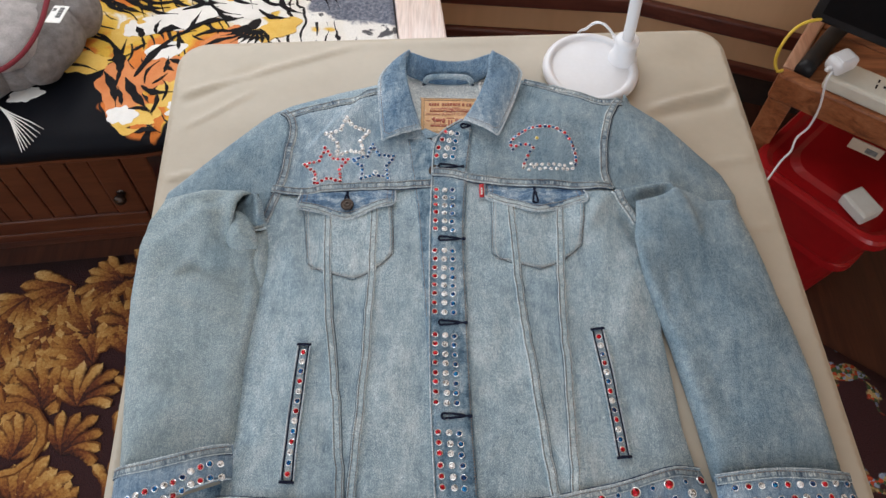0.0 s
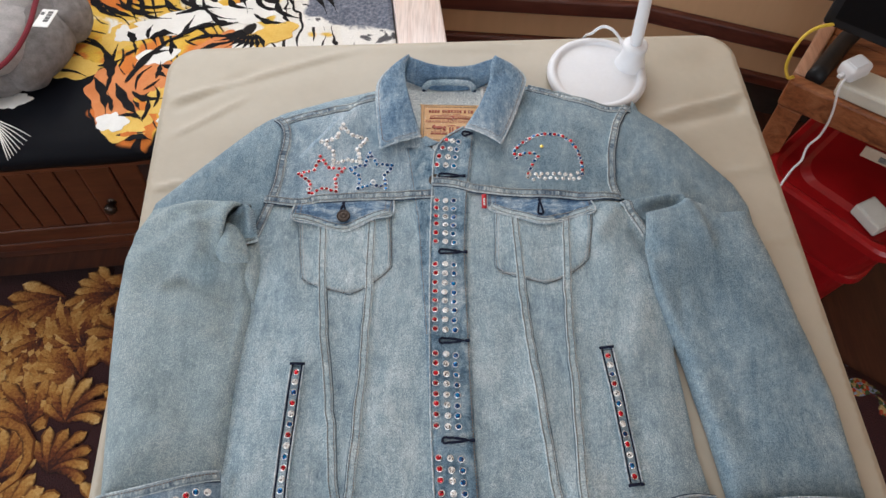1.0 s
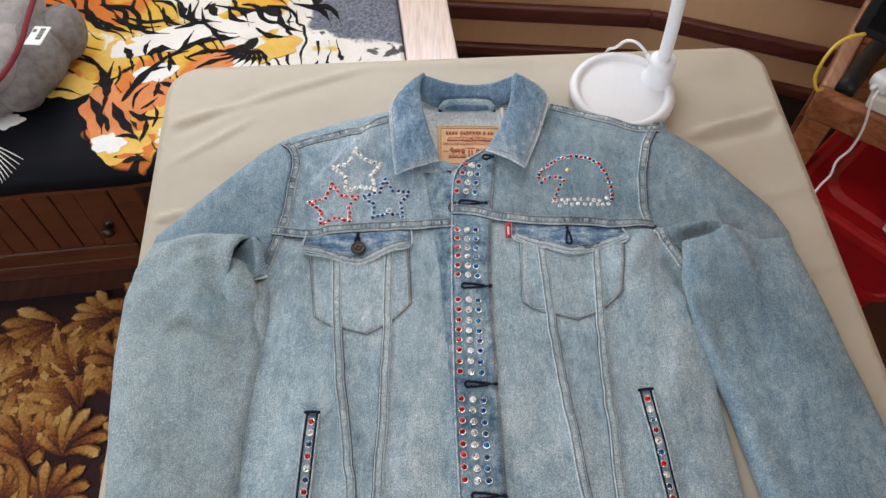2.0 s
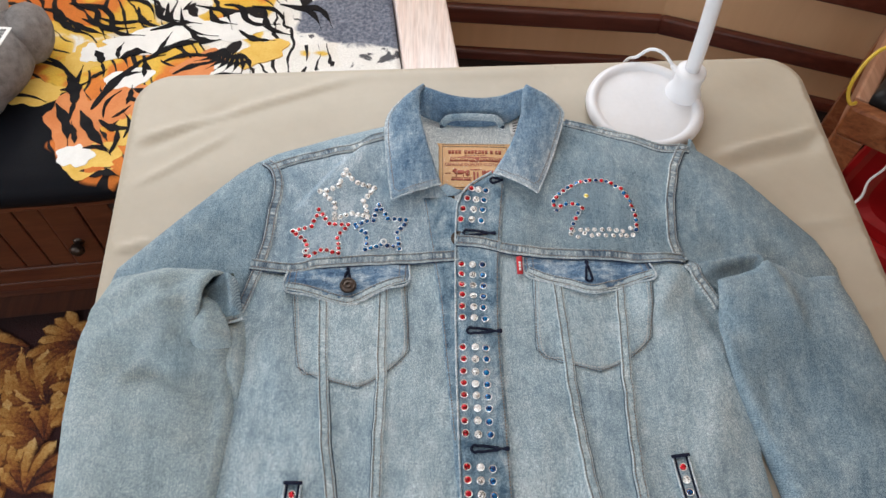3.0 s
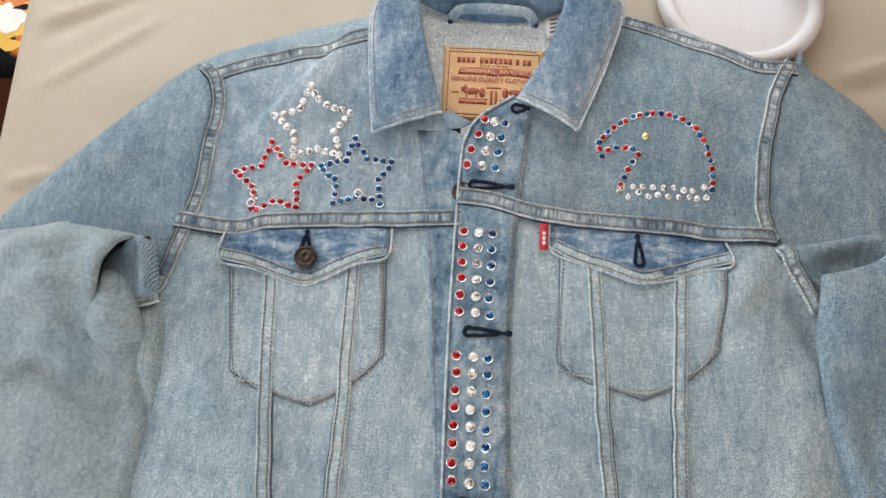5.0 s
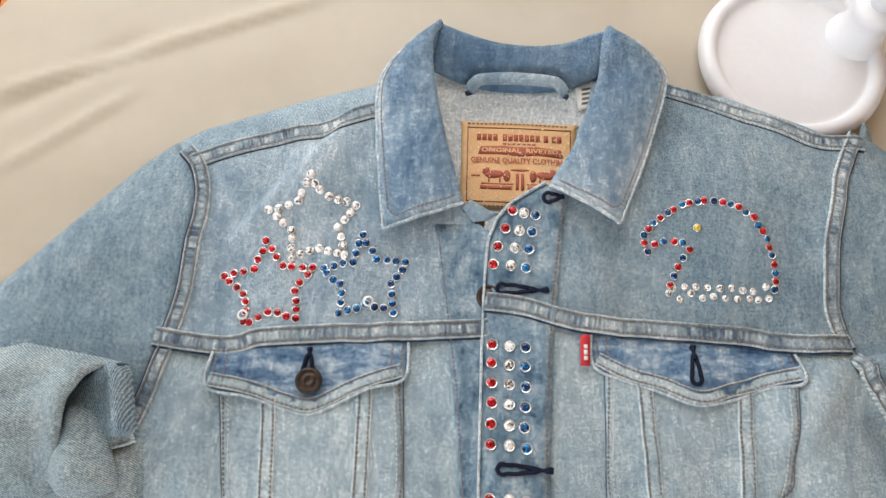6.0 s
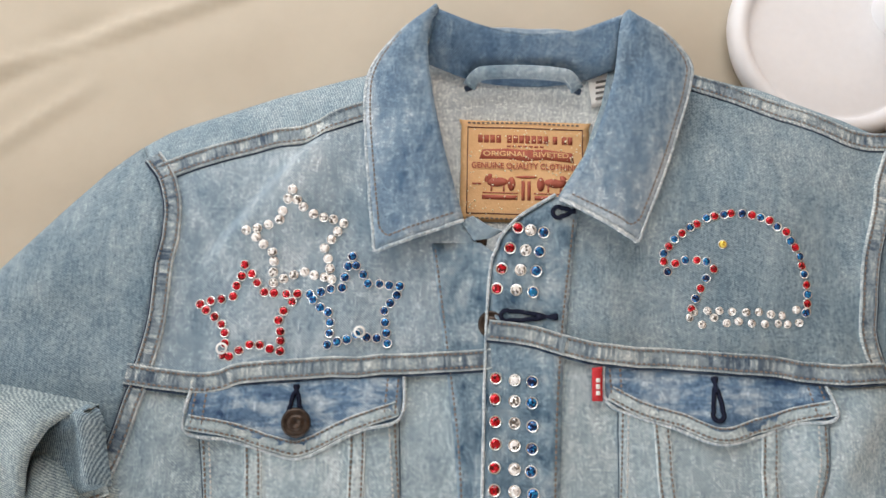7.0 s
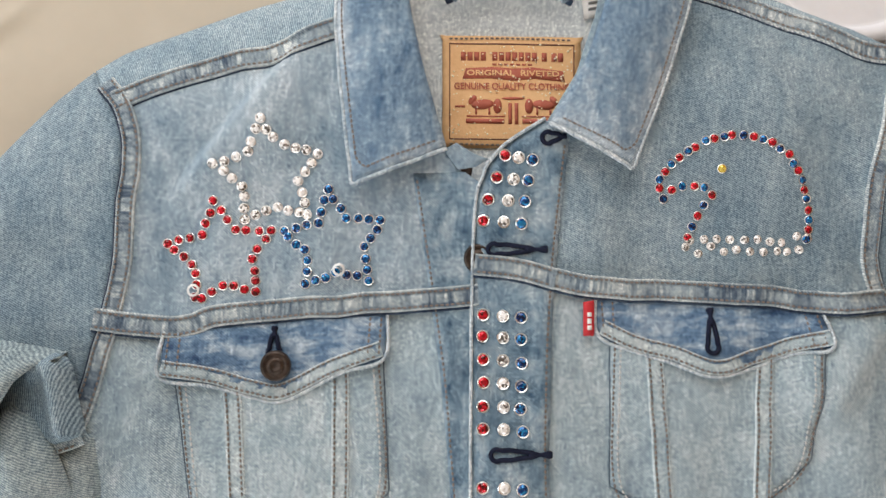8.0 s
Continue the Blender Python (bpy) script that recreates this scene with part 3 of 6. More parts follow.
WALL_A = [(0.0, 0.06, 0.0, 2.3), (0.06, 1.72, 0.0, 0.92), (0.06, 1.72, 1.92, 2.3), (1.72, 2.7, 0.0, 2.3)]
for k, (s0, s1, z0, z1) in enumerate(WALL_A):
    ob = strip_box("wall_north" if not k else "wall_north_%d" % k, on_a(s1), on_a(s0), z0, z1, 0.1, WALL)
    setting(ob, "tan wall panel round a window" if k else "tan wall panel with dark wooden mouldings")
turn = CORNER + BACK * 1.35
setting(strip_box("wall_east", CORNER, turn, 0.0, 2.3, 0.1, WALL), "tan wall panel set at an angle")
setting(strip_box("wall_east_2", turn, (turn.x, -1.9), 0.0, 2.3, 0.1, WALL), "plain tan side wall")
# south and west walls are unseen; their openings are added for fill lamps
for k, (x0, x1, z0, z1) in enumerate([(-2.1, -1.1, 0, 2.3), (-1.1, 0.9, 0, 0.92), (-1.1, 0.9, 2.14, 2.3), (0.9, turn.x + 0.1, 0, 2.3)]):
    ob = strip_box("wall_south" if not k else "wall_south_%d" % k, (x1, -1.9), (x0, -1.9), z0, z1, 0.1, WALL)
    setting(ob, "unseen tan wall with an opening for the fill lamp")
for k, (y0, y1, z0, z1) in enumerate([(-2.0, -0.5, 0, 2.3), (-0.5, 0.7, 0, 0.92), (-0.5, 0.7, 1.92, 2.3), (0.7, 1.85, 0, 2.3)]):
    ob = strip_box("wall_west" if not k else "wall_west_%d" % k, (-2.0, y0), (-2.0, y1), z0, z1, 0.1, WALL)
    setting(ob, "unseen tan side wall, opened for the fill lamp")
# the lowest strip is near-black: painted shade below the mouldings
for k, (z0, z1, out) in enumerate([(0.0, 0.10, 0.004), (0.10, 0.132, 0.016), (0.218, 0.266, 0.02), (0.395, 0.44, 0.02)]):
    mat = RECESS_SHADE if not k else WOOD_TRIM
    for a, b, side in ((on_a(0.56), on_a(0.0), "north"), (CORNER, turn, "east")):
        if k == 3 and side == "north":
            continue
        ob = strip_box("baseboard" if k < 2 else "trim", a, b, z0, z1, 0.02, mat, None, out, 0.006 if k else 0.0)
        setting(ob, "dark mahogany moulding along the wall" if k else "near-black strip, shade under the moulding put into its colour", "moulding")

# rug
RUG_EDGE = [(-1.75, 0.845), (-0.7, 0.975), (0.2, 1.08), (0.55, 0.97), (0.88, 0.742), (0.975, 0.677), (1.35, 0.40), (1.4, -0.9), (-1.75, -0.9)]
rug = drape("rug", RUG_EDGE, lambda x, y: np.full_like(x, 0.012) + 0.001 * np.sin(x * 9 + y * 7), RUG, None, off=0.0, thick=0.010, res=0.05)
tagged(rug, "dark maroon rug with gold scrolls and leaves", "rug")


def rug_leaves():
    """Leaf fans and scrolls standing a little proud of the pile."""
    r = np.random.RandomState(21)
    V, F, UV = [], [], []

    def finger(x, y, a, bend, long, wide, z, full=True):
        n, b0 = 11, len(V)
        for k in range(n):
            u = k / (n - 1)
            w = wide * (0.30 + 0.70 * u) * math.sqrt(max(0.0, 1 - max(0.0, (u - 0.72) / 0.28) ** 2)) + 0.0006 if full else wide * (1 - 0.55 * u)
            w *= 1 + 0.12 * math.sin(k * 2.4 + a)
            c, s = math.cos(a), math.sin(a)
            for v, h in ((-1, 0.0), (0, 0.0022), (1, 0.0)):
                V.append((x - s * w * v, y + c * w * v, z + h))
                UV.append((u if full else 0.45 + 0.4 * u, v / 2 + 0.5))
            x, y, a = x + c * long / n, y + s * long / n, a + bend / n
        for k in range(n - 1):
            for j in (0, 1):
                i = b0 + k * 3 + j
                F.append((i, i + 3, i + 4, i + 1))
    spots = [np.array((x, y)) + r.uniform(-0.026, 0.026, 2) for x in np.arange(-1.66, 0.26, 0.098) for y in np.arange(-0.80, 0.92, 0.098)]
    r.shuffle(spots)
    for n, p in enumerate(spots):
        aim = 1.4 + 1.5 * math.sin(p[0] * 6 + 1) + 1.2 * math.cos(p[1] * 7) + r.normal(0, 0.35)
        size, turn = r.uniform(0.10, 0.165), r.choice((-1, 1))
        z = 0.0135 + 0.0002 * (n % 12)
        if n % 13 == 5:
            finger(*p, aim, turn * 5.6, size * 3.0, 0.019, z + 0.002, False)
            continue
        count = r.randint(6, 11)
        for k in range(count):
            u = k / (count - 1) - 0.5
            finger(p[0], p[1], aim + u * 2.0, turn * 0.9 + u * 1.3, size * (1 - 0.9 * u * u) * r.uniform(0.85, 1.1), size * 0.135, z + 0.0012 * (1 - abs(u)))
    ob = shape("leaf_pattern", V, F, LEAF_GOLD, rug, "gold leaf fans woven proud of the pile")
    uv = ob.data.uv_layers.new(name="leaf")
    at = np.zeros(len(ob.data.loops), int)
    ob.data.loops.foreach_get("vertex_index", at)
    uv.data.foreach_set("uv", np.array(UV)[at].astype(np.float32).ravel())
    tagged(ob, kind="stuff")


rug_leaves()

# ---- bed against the wall ----
YAW = radians(6.9)
BED = Matrix.Translation((-0.08, 1.014, 0)) @ Matrix.Rotation(YAW, 4, "Z")
bed = thing("storage_bed", (-0.08, 1.014, 0), "brown wooden storage bed with panelled cupboard door and open niche", "bed")


def bed_box(name, x0, x1, y0, y1, z0, z1, mat=WOOD_BED, parent=None, label="", bevel=0.004):
    m = BED @ Matrix.Translation(((x0 + x1) / 2, (y0 + y1) / 2, (z0 + z1) / 2))
    return box_part(name, (x1 - x0, y1 - y0, z1 - z0), m, mat, parent or bed, label, bevel)


bed_box("top_board", -1.85, 0.0, 0.004, 0.56, 0.405, 0.442)
bed_box("plinth", -1.85, 0.0, 0.088, 0.56, 0.0, 0.055)
bed_box("bottom_rail", -1.85, -0.07, 0.066, 0.54, 0.0551, 0.085)
# niche back, its shade put into a near-black colour
bed_box("back_panel", -1.85, -0.07, 0.44, 0.555, 0.0851, 0.404, RECESS_SHADE)
bed_box("stile", -0.60, -0.545, 0.068, 0.43, 0.0852, 0.4045)
bed_box("stile", -1.30, -1.245, 0.068, 0.43, 0.0852, 0.4045)
bed_box("stile", -0.09, -0.004, 0.068, 0.55, 0.0852, 0.4045)
door = bed_box("door", -1.243, -0.602, 0.078, 0.10, 0.087, 0.402)
bed_box("top_rail", -1.243, -0.602, 0.066, 0.0785, 0.352, 0.402, parent=door)
bed_box("bottom_rail", -1.243, -0.602, 0.066, 0.0785, 0.087, 0.135, parent=door)
bed_box("side_rail", -0.665, -0.602, 0.0665, 0.0785, 0.1352, 0.3518, parent=door)
for k in range(12):
    x1 = -0.667 - k * 0.048
    bed_box("plank", x1 - 0.0455, x1, 0.071, 0.079, 0.1353, 0.3517, parent=door, bevel=0.003)
part("door_knob", spin([(0.0, 0.03), (0.009, 0.028), (0.014, 0.021), (0.012, 0.013), (0.006, 0.008), (0.009, 0.001), (0.011, 0.0)], 20,
                       BED @ Matrix.Translation((-0.634, 0.0665, 0.215)) @ Matrix.Rotation(radians(90), 4, "X")), BRONZE, door, "small dark round knob", True)
ledge = bed_box("end_board", 0.004, 0.100, 0.02, 0.56, 0.0, 0.505, WOOD_LEDGE, label="varnished end board, window glare put into its pale pinkish colour", bevel=0.005)


FLEECE = ripple(5, 14, 0.08, 0.4, 0.0022)


def blanket():
    nx, fold = 150, 0.0
    prof = [(0.012, 0.424), (0.000, 0.430), (-0.006, 0.445), (-0.003, 0.459), (0.010, 0.468), (0.025, 0.4705)]
    prof += [(0.025 + 0.52 * k / 46, 0.4705) for k in range(1, 47)]
    V, F = [], []
    for i in range(nx + 1):
        x = -1.84 + 1.842 * i / nx
        for j, (y, z) in enumerate(prof):
            p = BED @ Vector((x, y, z))
            up = min(1, j / 8)
            h = float(FLEECE(np.array(p.x), np.array(p.y)))
            V.append((p.x, p.y + (1 - up) * 0.6 * h, p.z + up * h + 0.0012 * math.sin(p.x * 31) * (1 - up)))
    n = len(prof)
    for i in range(nx):
        for j in range(n - 1):
            F.append((i * n + j, (i + 1) * n + j, (i + 1) * n + j + 1, i * n + j + 1))
    ob = shape("blanket", V, F, BLANKET)
    sol = ob.modifiers.new("thickness", "SOLIDIFY")
    sol.thickness, sol.offset = 0.004, 1
    return tagged(ob, "printed fleece blanket, orange, white and black bars, spread over the bed", "blanket")


def fleece_h(x, y):
    return 0.4748 + FLEECE(x, y)


cover = blanket()


def printed_blob(cx, cy, rx, ry, turn, mat, layer, seed):
    """A plain printed field with a ragged edge."""
    r = np.random.RandomState(seed)
    k = r.uniform(0, 6.28, 3)
    pts = []
    for a in np.linspace(0, 2 * math.pi, 44, endpoint=False):
        w = 1 + 0.16 * math.sin(2 * a + k[0]) + 0.10 * math.sin(5 * a + k[1]) + 0.07 * math.sin(9 * a + k[2])
        u, v = rx * w * math.cos(a), ry * w * math.sin(a)
        pts.append((cx + u * math.cos(turn) - v * math.sin(turn), cy + u * math.sin(turn) + v * math.cos(turn)))
    return drape("printed_field", pts, fleece_h, mat, cover, "", 0.0005 * layer, 0.0003, 0.012, smooth=False)


def printed_bar(x0, y0, x1, y1, bend, wide):
    """A black brush stroke, pointed at both ends."""
    L, a = math.hypot(x1 - x0, y1 - y0), math.atan2(y1 - y0, x1 - x0)
    up, low = [], []
    for u in np.linspace(0, 1, 15):
        c = bend * L * math.sin(math.pi * u)
        w = wide * math.sin(math.pi * min(1, u * 1.15 + 0.02)) ** 0.8 * (1 + 0.25 * math.sin(u * 17 + L * 90)) + 0.0004 if u * 1.15 + 0.02 < 1 else 0.0004
        for side, s in ((up, 1), (low, -1)):
            v = c + s * w
            side.append((x0 + u * L * math.cos(a) - v * math.sin(a), y0 + u * L * math.sin(a) + v * math.cos(a)))
    return drape("printed_bar", low + up[::-1], fleece_h, FLEECE_BLACK, cover, "", 0.0021, 0.0003, 0.008, smooth=False)


for n, (cx, cy, rx, ry, turn, mat) in enumerate(((-0.735, 1.14, 0.055, 0.030, 0.2, FLEECE_YELLOW), (-0.64, 1.07, 0.05, 0.07, 0.3, FLEECE_ORANGE), (-0.575, 1.12, 0.06, 0.04, 0.3, FLEECE_ORANGE),
                                                 (-0.60, 1.00, 0.05, 0.035, -0.3, FLEECE_YELLOW), (-0.50, 1.06, 0.07, 0.045, 0.2, FLEECE_YELLOW), (-0.66, 1.225, 0.032, 0.036, 0.4, FLEECE_YELLOW),
                                                 (-0.545, 1.275, 0.115, 0.034, 0.30, FLEECE_WHITE), (-0.42, 1.305, 0.07, 0.035, 0.05, FLEECE_WHITE), (-0.575, 1.175, 0.037, 0.026, 0.5, FLEECE_WHITE),
                                                 (-0.655, 1.235, 0.016, 0.020, 0.2, FLEECE_WHITE), (-0.625, 1.003, 0.026, 0.024, 0.1, FLEECE_WHITE), (-0.50, 1.03, 0.05, 0.02, 0.2, FLEECE_WHITE),
                                                 (-0.46, 1.20, 0.06, 0.032, 0.6, FLEECE_ORANGE), (-0.40, 1.17, 0.035, 0.05, 0.2, FLEECE_WHITE), (-0.822, 1.052, 0.030, 0.018, 0.4, FLEECE_WHITE), (-0.36, 1.24, 0.05, 0.03, 0.4, FLEECE_YELLOW))):
    printed_blob(cx, cy, rx, ry, turn, mat, 1 + (n > 5) + (n > 8), 50 + n)
STROKES_A = ((-0.740, 1.326, -0.667, 1.282, -0.05, 0.005), (-0.719, 1.326, -0.636, 1.282, -0.06, 0.006), (-0.691, 1.327, -0.587, 1.300, -0.08, 0.005), (-0.663, 1.330, -0.562, 1.319, -0.08, 0.004),
             (-0.679, 1.180, -0.651, 1.099, 0.08, 0.011), (-0.684, 1.116, -0.640, 1.021, 0.06, 0.008), (-0.685, 1.147, -0.637, 1.171, -0.1, 0.003), (-0.622, 1.103, -0.546, 1.230, 0.06, 0.007))
STROKES_B = ((-0.550, 1.226, -0.442, 1.271, 0.10, 0.006), (-0.605, 1.082, -0.536, 1.061, -0.14, 0.006), (-0.638, 1.099, -0.572, 1.014, -0.05, 0.009), (-0.615, 1.018, -0.567, 1.005, 0.2, 0.004),
             (-0.737, 1.226, -0.672, 1.180, 0.08, 0.003), (-0.593, 0.964, -0.542, 0.961, 0.16, 0.006), (-0.600, 1.225, -0.546, 1.235, 0.2, 0.008), (-0.487, 1.290, -0.429, 1.276, -0.2, 0.007))
STROKES_C = ((-0.600, 1.165, -0.548, 1.190, 0.12, 0.004), (-0.560, 1.150, -0.520, 1.120, 0.15, 0.006), (-0.645, 1.240, -0.628, 1.205, 0.1, 0.007), (-0.52, 1.215, -0.44, 1.235, 0.1, 0.004),
             (-0.50, 1.185, -0.42, 1.215, 0.1, 0.005), (-0.47, 1.15, -0.38, 1.19, 0.1, 0.005), (-0.40, 1.30, -0.33, 1.27, -0.1, 0.005), (-0.56, 1.295, -0.47, 1.315, 0.08, 0.005), (-0.78, 1.128, -0.70, 1.118, 0.12, 0.0025))
rb = np.random.RandomState(17)
STROKES_D = []
for k in range(20):
    x = -0.80 + 0.026 * k
    y = 1.335 + rb.normal(0, 0.010)
    STROKES_D.append((x, y + 0.028, x + rb.uniform(0.05, 0.085), y - 0.030 + 0.012 * math.sin(k), rb.choice((-0.25, 0.22)), rb.uniform(0.0035, 0.0065)))
for k in range(9):
    a = radians(205 + 11 * k)
    STROKES_D.append((-0.40 + 0.02 * math.cos(a), 1.262 + 0.02 * math.sin(a), -0.40 + 0.085 * math.cos(a), 1.262 + 0.075 * math.sin(a), 0.12, 0.0042))
for k in range(16):
    a = rb.uniform(0.3, 2.2)
    x, y, L = rb.uniform(-0.68, -0.52), rb.uniform(1.00, 1.24), rb.uniform(0.03, 0.07)
    STROKES_D.append((x, y, x + L * math.cos(a), y + L * math.sin(a), rb.uniform(-0.2, 0.2), rb.uniform(0.002, 0.0045)))
for stroke in STROKES_A + STROKES_B + STROKES_C + tuple(STROKES_D):
    printed_bar(*stroke)
# white fringe lines on the black ground
for k in range(8):
    a = -0.50 - 0.075 * k
    p = [(-0.865 + 0.004 * k + u * math.cos(a), 1.022 - 0.004 * k + u * math.sin(a) - 0.10 * u * u * k) for u in np.linspace(0.0, 0.115 - 0.004 * k, 9)]
    V, F = tube([(x, y, float(fleece_h(np.array(x), np.array(y)))) for x, y in p], lambda t: 0.0016 * (1 - 0.6 * t), 6, 0.008)
    shape("printed_line", V, F, FLEECE_WHITE, cover)

# unclear white and red item in the niche under the bed, jar-shaped stand-in
m = BED @ pose(-0.47, 0.20, 0.0855)
jar = thing("niche_item", m.translation, "unclear pale item with a red band standing in the dark niche", "jar")
part("item_body", spin([(0.0, 0.0), (0.042, 0.0), (0.046, 0.01), (0.046, 0.15), (0.036, 0.17), (0.036, 0.185), (0.0, 0.186)], 24, m), GREY_PLASTIC, jar, smooth=True)
part("band", spin([(0.0475, 0.05), (0.0475, 0.09)], 24, m), TAB, jar, "red paper band", True)


# ---- plush toy on the bed ----
def plush():
    lumps = [((-0.785, 1.17, 0.525), (0.066, 0.10, 0.060), 0), ((-0.735, 1.225, 0.530), (0.036, 0.050, 0.052), 0),
             ((-0.795, 1.110, 0.518), (0.050, 0.055, 0.048), 0), ((-0.838, 1.085, 0.512), (0.052, 0.042, 0.040), 0), ((-0.90, 1.06, 0.515), (0.07, 0.046, 0.044), 0),
             ((-0.838, 1.14, 0.556), (0.075, 0.100, 0.046), 1), ((-0.825, 1.24, 0.565), (0.058, 0.08, 0.05), 1), ((-0.895, 1.085, 0.55), (0.055, 0.045, 0.045), 1), ((-0.95, 1.22, 0.55), (0.11, 0.12, 0.085), 0)]
    bm = bmesh.new()
    for c, r, k in lumps:
        got = bmesh.ops.create_icosphere(bm, subdivisions=4, radius=1.0, matrix=Matrix.Translation(c) @ Matrix.Diagonal((*r, 1)))
        for v in got["verts"]:
            h = noise.noise(v.co * 22) * 0.006 + noise.noise(v.co * 60) * 0.0018
            v.co += (v.co - Vector(c)).normalized() * h
            v.co.z = max(v.co.z, 0.474)
        for f in {f for v in got["verts"] for f in v.link_faces}:
            f.material_index, f.smooth = k, True
    V, F = tube([(-0.775, 1.30, 0.585), (-0.765, 1.24, 0.598), (-0.759, 1.178, 0.602), (-0.757, 1.125, 0.598), (-0.768, 1.080, 0.588), (-0.790, 1.045, 0.578), (-0.825, 1.022, 0.568), (-0.87, 1.010, 0.560), (-0.93, 1.000, 0.55)], 0.0048, 8, 0.008)
    vs = [bm.verts.new(v) for v in V]
    for f in F:
        bm.faces.new([vs[i] for i in f]).material_index = 2
    tag = box(bmesh.new(), (0.028, 0.0014, 0.050), pose(-0.727, 1.133, 0.606, 84, 0, -4), 0.0)
    me = bpy.data.meshes.new("tmp")
    tag.to_mesh(me)
    tag.free()
    n0 = len(bm.faces)
    bm.from_mesh(me)
    bm.faces.ensure_lookup_table()
    for f in bm.faces[n0:]:
        f.material_index = 3
    base = pose(-0.727, 1.133, 0.606, 84, 0, -4)
    for dx, dz, w, h in ((0.004, 0.008, 0.0085, 0.006), (0.004, 0.0, 0.0085, 0.006), (0.004, -0.008, 0.0085, 0.006), (0.004, -0.016, 0.0085, 0.006), (-0.009, -0.012, 0.006, 0.008)):
        got = bmesh.ops.create_cube(bm, size=1.0, matrix=base @ pose(dx, 0.001, dz) @ Matrix.Diagonal((w, 0.001, h, 1)))
        for f in {f for v in got["verts"] for f in v.link_faces}:
            f.material_index = 4
    ob = part("plush_toy", bm, [PLUSH, PLUSH_PALE, PIPING, PAPER, INK])
    return tagged(ob, "grey plush toy with burgundy piping and white tag on the bed", "plush toy")


plush()

# ---- stool with screen and power strip ----
EX, EY = Vector((0.833, -0.553)), Vector((0.553, 0.833))
STOOL = Matrix(((EX.x, EY.x, 0, 0.609), (EX.y, EY.y, 0, 1.036), (0, 0, 1, 0), (0, 0, 0, 1)))


def local_box(frame_m, name, x0, x1, y0, y1, z0, z1, mat, parent=None, label="", bevel=0.003):
    m = frame_m @ Matrix.Translation(((x0 + x1) / 2, (y0 + y1) / 2, (z0 + z1) / 2))
    return box_part(name, (x1 - x0, y1 - y0, z1 - z0), m, mat, parent, label, bevel)


stool = thing("wooden_bench", STOOL.translation, "low red-brown pine bench with a raised rim", "bench")
local_box(STOOL, "front_rail", 0.0, 0.75, 0.0, 0.024, 0.512, 0.575, WOOD_STOOL, stool, bevel=0.006)
local_box(STOOL, "back_rail", 0.0, 0.75, 0.33, 0.354, 0.512, 0.575, WOOD_STOOL, stool, bevel=0.006)
local_box(STOOL, "side_rail", 0.0, 0.026, 0.0245, 0.3295, 0.512, 0.575, WOOD_STOOL_SHEEN, stool, "side rail with window sheen put into its pale colour", bevel=0.005)
local_box(STOOL, "side_rail", 0.724, 0.75, 0.0245, 0.3295, 0.512, 0.575, WOOD_STOOL_SHEEN, stool, bevel=0.005)
for k in range(4):
    local_box(STOOL, "plank", 0.0265, 0.7235, 0.026 + k * 0.076, 0.1 + k * 0.076, 0.545, 0.563, WOOD_STOOL, stool, bevel=0.002)
for x in (0.004, 0.70):
    for y in (0.003, 0.305):
        local_box(STOOL, "leg", x, x + 0.046, y, y + 0.046, 0.0, 0.511, WOOD_STOOL, stool, bevel=0.003)
tag = local_box(STOOL, "price_tag", 0.172, 0.232, -0.003, -0.0005, 0.486, 0.511, CARD, None, bevel=0)
tagged(tag, "cream card tag stuck on the bench rail", "tag")
local_box(STOOL, "bars", 0.203, 0.224, -0.0042, -0.0032, 0.491, 0.503, INK, tag, "dark printed bars", bevel=0)

strip = thing("power_strip", STOOL @ Vector((0.08, 0.03, 0.575)), "ivory power strip with two rows of sockets on the bench", "power strip")
local_box(STOOL, "case", 0.075, 0.40, 0.006, 0.066, 0.5755, 0.607, IVORY_PLASTIC, strip, bevel=0.006)
for k in range(6):
    x = 0.155 + k * 0.038
    for dy, h in ((0.026, 0.010), (0.043, 0.008)):
        local_box(STOOL, "slot", x, x + 0.0032, dy, dy + h, 0.6055, 0.6076, BLACK_PLASTIC, strip, bevel=0)
    local_box(STOOL, "slot", x + 0.012, x + 0.017, 0.035, 0.040, 0.6055, 0.6076, BLACK_PLASTIC, strip, bevel=0)
plug = thing("plug_adaptor", STOOL @ Vector((0.10, 0.04, 0.607)), "white plug-in charger with a rounded case", "charger")
PLUG = STOOL @ pose(0.084, 0.034, 0.6075, 0, 0, 62)
box_part("case", (0.050, 0.036, 0.030), PLUG @ Matrix.Translation((0.002, 0, 0.015)), WHITE_PLASTIC, plug, "", 0.0095, 5)
box_part("face", (0.030, 0.022, 0.0016), PLUG @ Matrix.Translation((0.002, 0, 0.0303)), WHITE_PLASTIC, plug, "flat raised face", 0.0007, 2)
box_part("strain_relief", (0.012, 0.009, 0.009), PLUG @ Matrix.Translation((-0.028, 0, 0.012)), WHITE_PLASTIC, plug, "", 0.003, 3)
V, F = tube([(0.675, 0.992, 0.625), (0.668, 0.983, 0.61), (0.681, 0.977, 0.55), (0.682, 0.973, 0.50), (0.670, 0.970, 0.47), (0.664, 0.954, 0.45), (0.652, 0.946, 0.435), (0.640, 0.933, 0.42), (0.625, 0.915, 0.408), (0.600, 0.895, 0.404), (0.57, 0.87, 0.38), (0.52, 0.86, 0.33), (0.48, 0.84, 0.2), (0.47, 0.8, 0.02)], 0.0022, 8, 0.008)
shape("cord", V, F, WHITE_PLASTIC, plug, "thin white cord hanging under the table")

